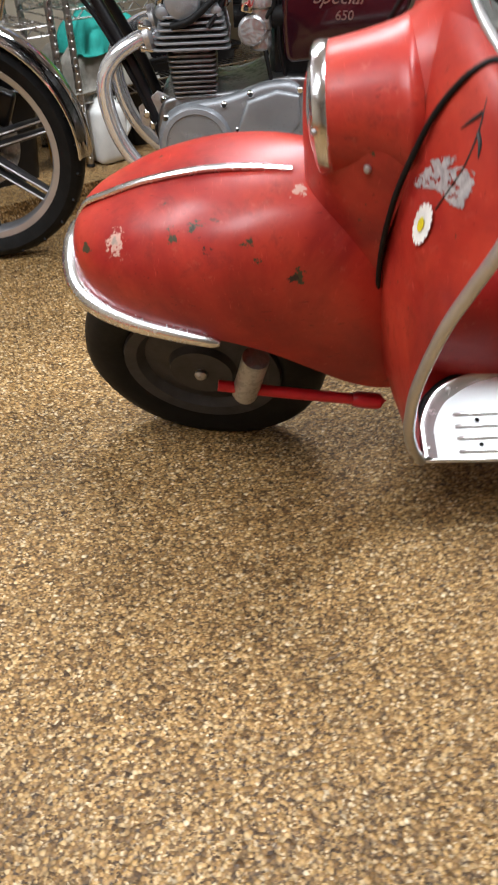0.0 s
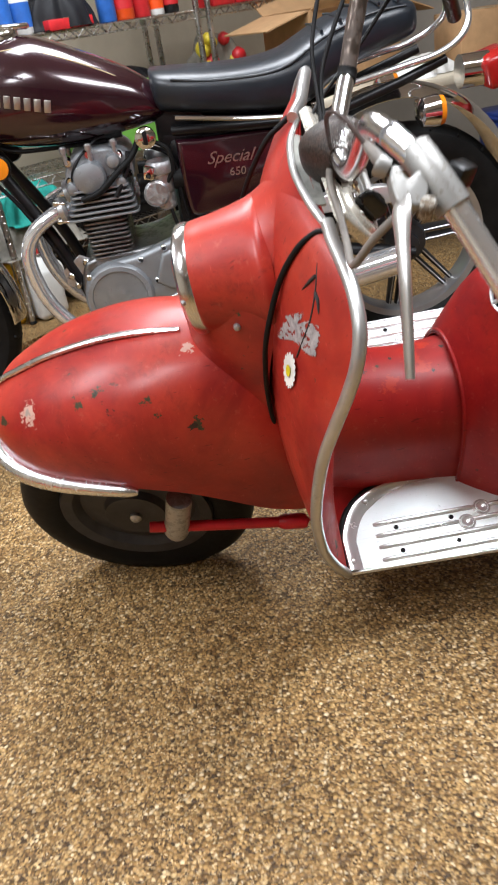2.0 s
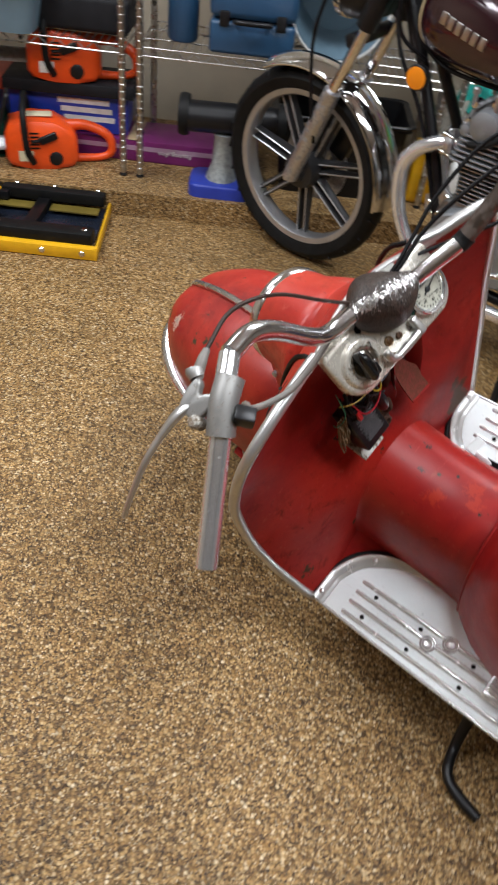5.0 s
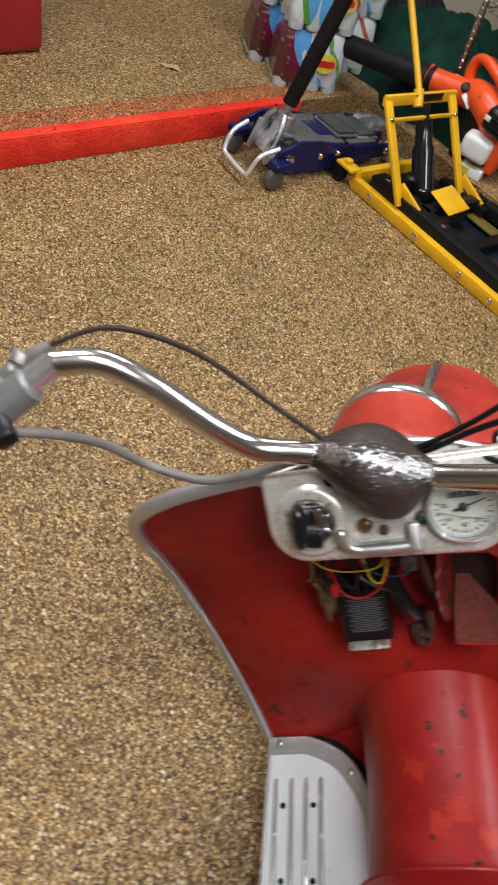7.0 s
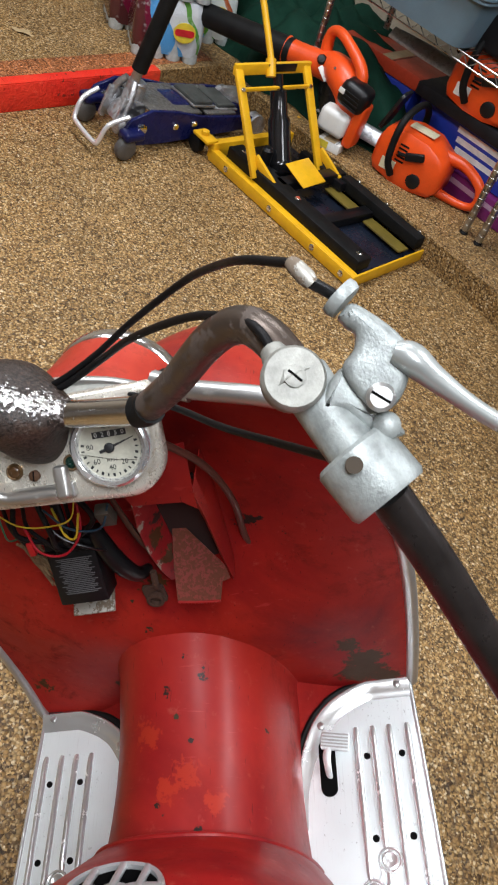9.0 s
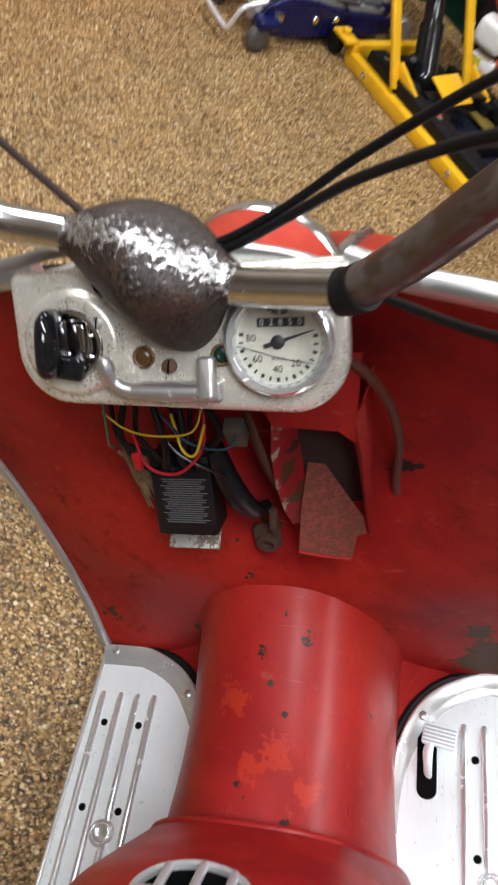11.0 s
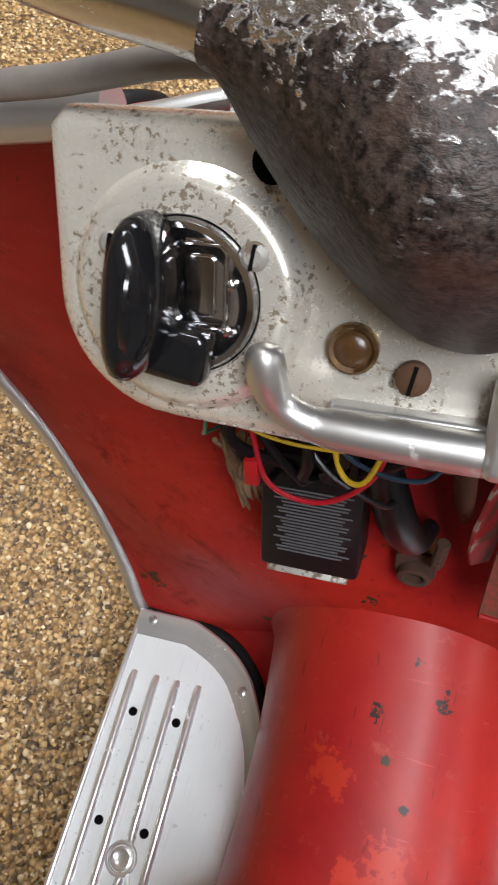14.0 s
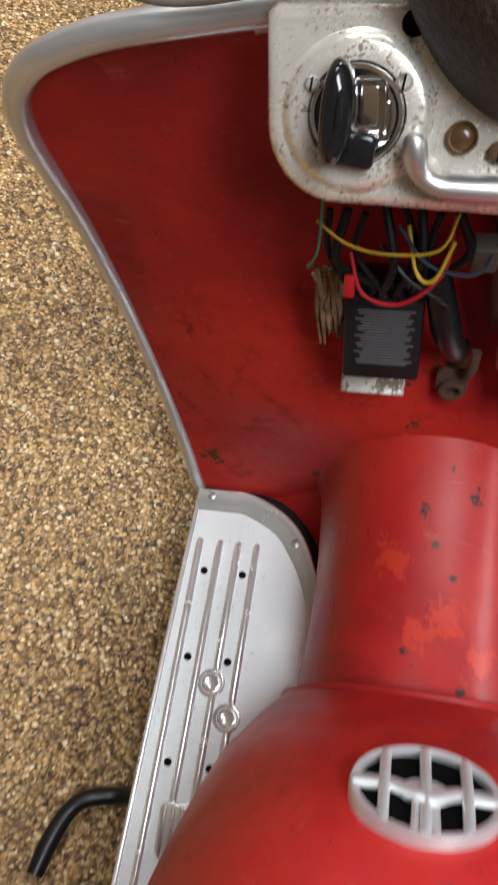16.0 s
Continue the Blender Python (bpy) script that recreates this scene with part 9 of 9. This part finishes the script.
part("body", box(B(), (0.11, 0.08, 0.24), pose(0, 0, 0.12), 0.018, 3), M_YELLOW, jug2)
part("cap", lathe(B(), [(0.02, 0.235), (0.02, 0.265), (0.016, 0.268)], Matrix(), 16), M_BLACK, jug2)
heap("crumpled_cloth", at(1.86, 2.66, 0.345), 0.40, 0.32, 0.15, M_GREYCLOTH, "crumpled pale grey cloth on the shelf", "cloth", 8)
heap("towel", at(1.86, 2.63, 0.455), 0.28, 0.24, 0.13, M_TEAL, "teal towel thrown on the shelf", "towel", 12)
tub = tote("storage_tub", at(2.45, 2.68, 0.603), (0.60, 0.38, 0.25), M_GREENTUB, "bright green plastic tub full of dark cloth on the shelf", "tub")
part("tub_sticker", box(B(), (0.05, 0.002, 0.07), pose(0.14, -0.188, 0.17, 6, 0, 0)), M_LABELWHITE, tub, "white and red sticker")
part("tub_sticker", box(B(), (0.03, 0.002, 0.03), pose(0.148, -0.192, 0.188, 6, 0, 0)), M_LABELRED, tub)
heap("dark_cloth", at(2.42, 2.70, 0.80), 0.40, 0.26, 0.10, M_BLACKBAG, "dark cloth bundled in the green tub", "cloth", 21)
# toys on the third unit
heap("toy_bag", at(2.95, 2.66, 0.503), 0.34, 0.26, 0.42, M_GREYCLOTH, "grey bag of odd things on the shelf", "bag", 31)
rnd = random.Random(4)
for k in range(9):
    r = rnd.uniform(0.022, 0.038)
    m = at(2.84 + rnd.uniform(-0.03, 0.22), 2.56 + rnd.uniform(-0.03, 0.05), 0.86 + rnd.uniform(-0.04, 0.10))
    bm = lathe(B(), [(0.004, -r), (r * 0.6, -r * 0.8), (r * 0.95, -r * 0.3), (r, 0.1 * r), (r * 0.8, 0.6 * r), (0.3 * r, 0.95 * r), (0.004, r)], Matrix(), 14)
    solo("plastic_fruit", bm, (M_LABELYEL, M_LABELYEL, M_LABELRED)[k % 3], "small yellow plastic ball" if k % 3 < 2 else "small red plastic ball", "ball", m, "bag of plastic balls")

# bottles on the high shelf
HS = 1.064
shelf_things = [(1.78, 2.56, 0.045, 0.20, M_WHITEPL, M_LABELWHITE, None), (1.90, 2.56, 0.052, 0.19, M_WHITEPL, M_LABELBLUE, M_LABELBLUE), (2.00, 2.58, 0.042, 0.17, M_LABELWHITE, M_LABELBLUE, M_LABELBLUE), (2.36, 2.56, 0.035, 0.24, M_LABELBLUE, M_BLACK, None),
                (2.44, 2.56, 0.040, 0.27, M_SAW, M_LABELRED, M_LABELRED), (2.53, 2.57, 0.038, 0.20, M_LABELRED, M_BLACK, None), (2.60, 2.56, 0.032, 0.16, M_WHITEPL, M_LABELRED, M_SAW), (2.68, 2.57, 0.036, 0.22, M_BLACK, M_LABELRED, M_LABELRED),
                (1.70, 2.60, 0.048, 0.22, M_WHITEPL, M_BLACK, M_LABELBLUE), (1.52, 2.60, 0.05, 0.21, M_LABELBLUE, M_WHITEPL, None), (1.40, 2.58, 0.04, 0.24, M_WHITEPL, M_LABELRED, M_LABELRED)]
words = {M_WHITEPL.name: "white", M_LABELWHITE.name: "white", M_LABELBLUE.name: "blue", M_SAW.name: "orange", M_LABELRED.name: "red", M_BLACK.name: "black"}
for p, q, r, h, mat, cap, band in shelf_things:
    bottle("bottle", at(p, q, HS), r, h, mat, cap, words[mat.name] + " plastic bottle with a " + words[cap.name] + " cap on the shelf", 0.42, "bottles on the high shelf", band)
heap("black_glove", at(2.17, 2.60, HS + 0.002), 0.26, 0.20, 0.13, M_BLACKBAG, "black bag slumped on the high shelf", "bag", 40)
carton("red_packet", at(2.16, 2.53, HS, 4), (0.20, 0.05, 0.035), M_LABELRED, "flat red packet on the high shelf", "packet", "red packets")
for p, h in ((2.93, 0.10), (3.08, 0.09), (3.22, 0.11)):
    pk = carton("red_packet", at(p, 2.56, HS, 6), (0.14, 0.09, h), M_LABELRED, "red packet with white print on the high shelf", "packet", "red packets")
    for k in range(2):
        part("print_bar", box(B(), (0.09 - 0.02 * k, 0.001, 0.018), pose(0, -0.0456, h * 0.65 - 0.03 * k)), M_LABELWHITE, pk, "white print")
carton("red_packet", at(2.60, 2.72, HS, 6), (0.24, 0.10, 0.20), M_LABELRED, "tall red packet standing behind bottles", "packet", "red packets")

# workbench with an open cardboard box
bench = thing("workbench", at(3.30, 2.03) @ pose(0, 0, 0, 0, 0, -25), "pale workbench with a thick top and steel legs", "workbench")
part("top", box(B(), (0.95, 0.80, 0.035), pose(0, 0, 0.685), 0.008), M_BENCH, bench, "pale beige bench top")
for x in (-0.43, 0.43):
    for y in (-0.35, 0.35):
        part("leg", box(B(), (0.04, 0.04, 0.668), pose(x, y, 0.334), 0.004), M_CAST, bench)
carton_m = at(3.22, 2.20, 0.7025, -18)
open_box = thing("cardboard_box", carton_m, "open brown cardboard box with flaps up on the workbench", "cardboard box")
w, d, h = 0.42, 0.40, 0.29
for x, y, sx, sy in ((-w / 2, 0, 0.005, d), (w / 2, 0, 0.005, d), (0, -d / 2, w, 0.005), (0, d / 2, w, 0.005)):
    part("side", box(B(), (sx, sy, h), pose(x, y, h / 2)), M_CARD, open_box)
part("bottom", box(B(), (w, d, 0.005), pose(0, 0, 0.0045)), M_CARD, open_box)
for x, y, sx, sy, rx, ry in ((-w / 2, 0, 0.20, d, 0, -14), (w / 2, 0, 0.20, d, 0, 20), (0, -d / 2, w, 0.19, -22, 0), (0, d / 2, w, 0.19, 28, 0)):
    m = pose(x, y, h) @ pose(0, 0, 0, rx, ry, 0) @ pose(math.copysign(sx / 2, x) if x else 0, math.copysign(sy / 2, y) if y else 0, 0.003)
    part("flap", box(B(), (sx * 0.97, sy * 0.97, 0.005), m), M_CARD, open_box, "creased cardboard flap")
carton("cardboard_box", at(3.62, 1.75, 0.7025, -30), (0.26, 0.24, 0.20), M_CARD, "closed brown cardboard box on the workbench", "cardboard box")
heap("white_cloth", at(3.30, 1.80, 0.7025), 0.26, 0.22, 0.07, M_LABELWHITE, "white paper crumpled on the workbench", "paper", 51)
tote("blue_bin", at(3.62, 1.36, 0.0, -30), (0.55, 0.40, 0.52), M_NAVYBIN, "dark blue plastic bin standing behind the motorcycle", "bin", True)
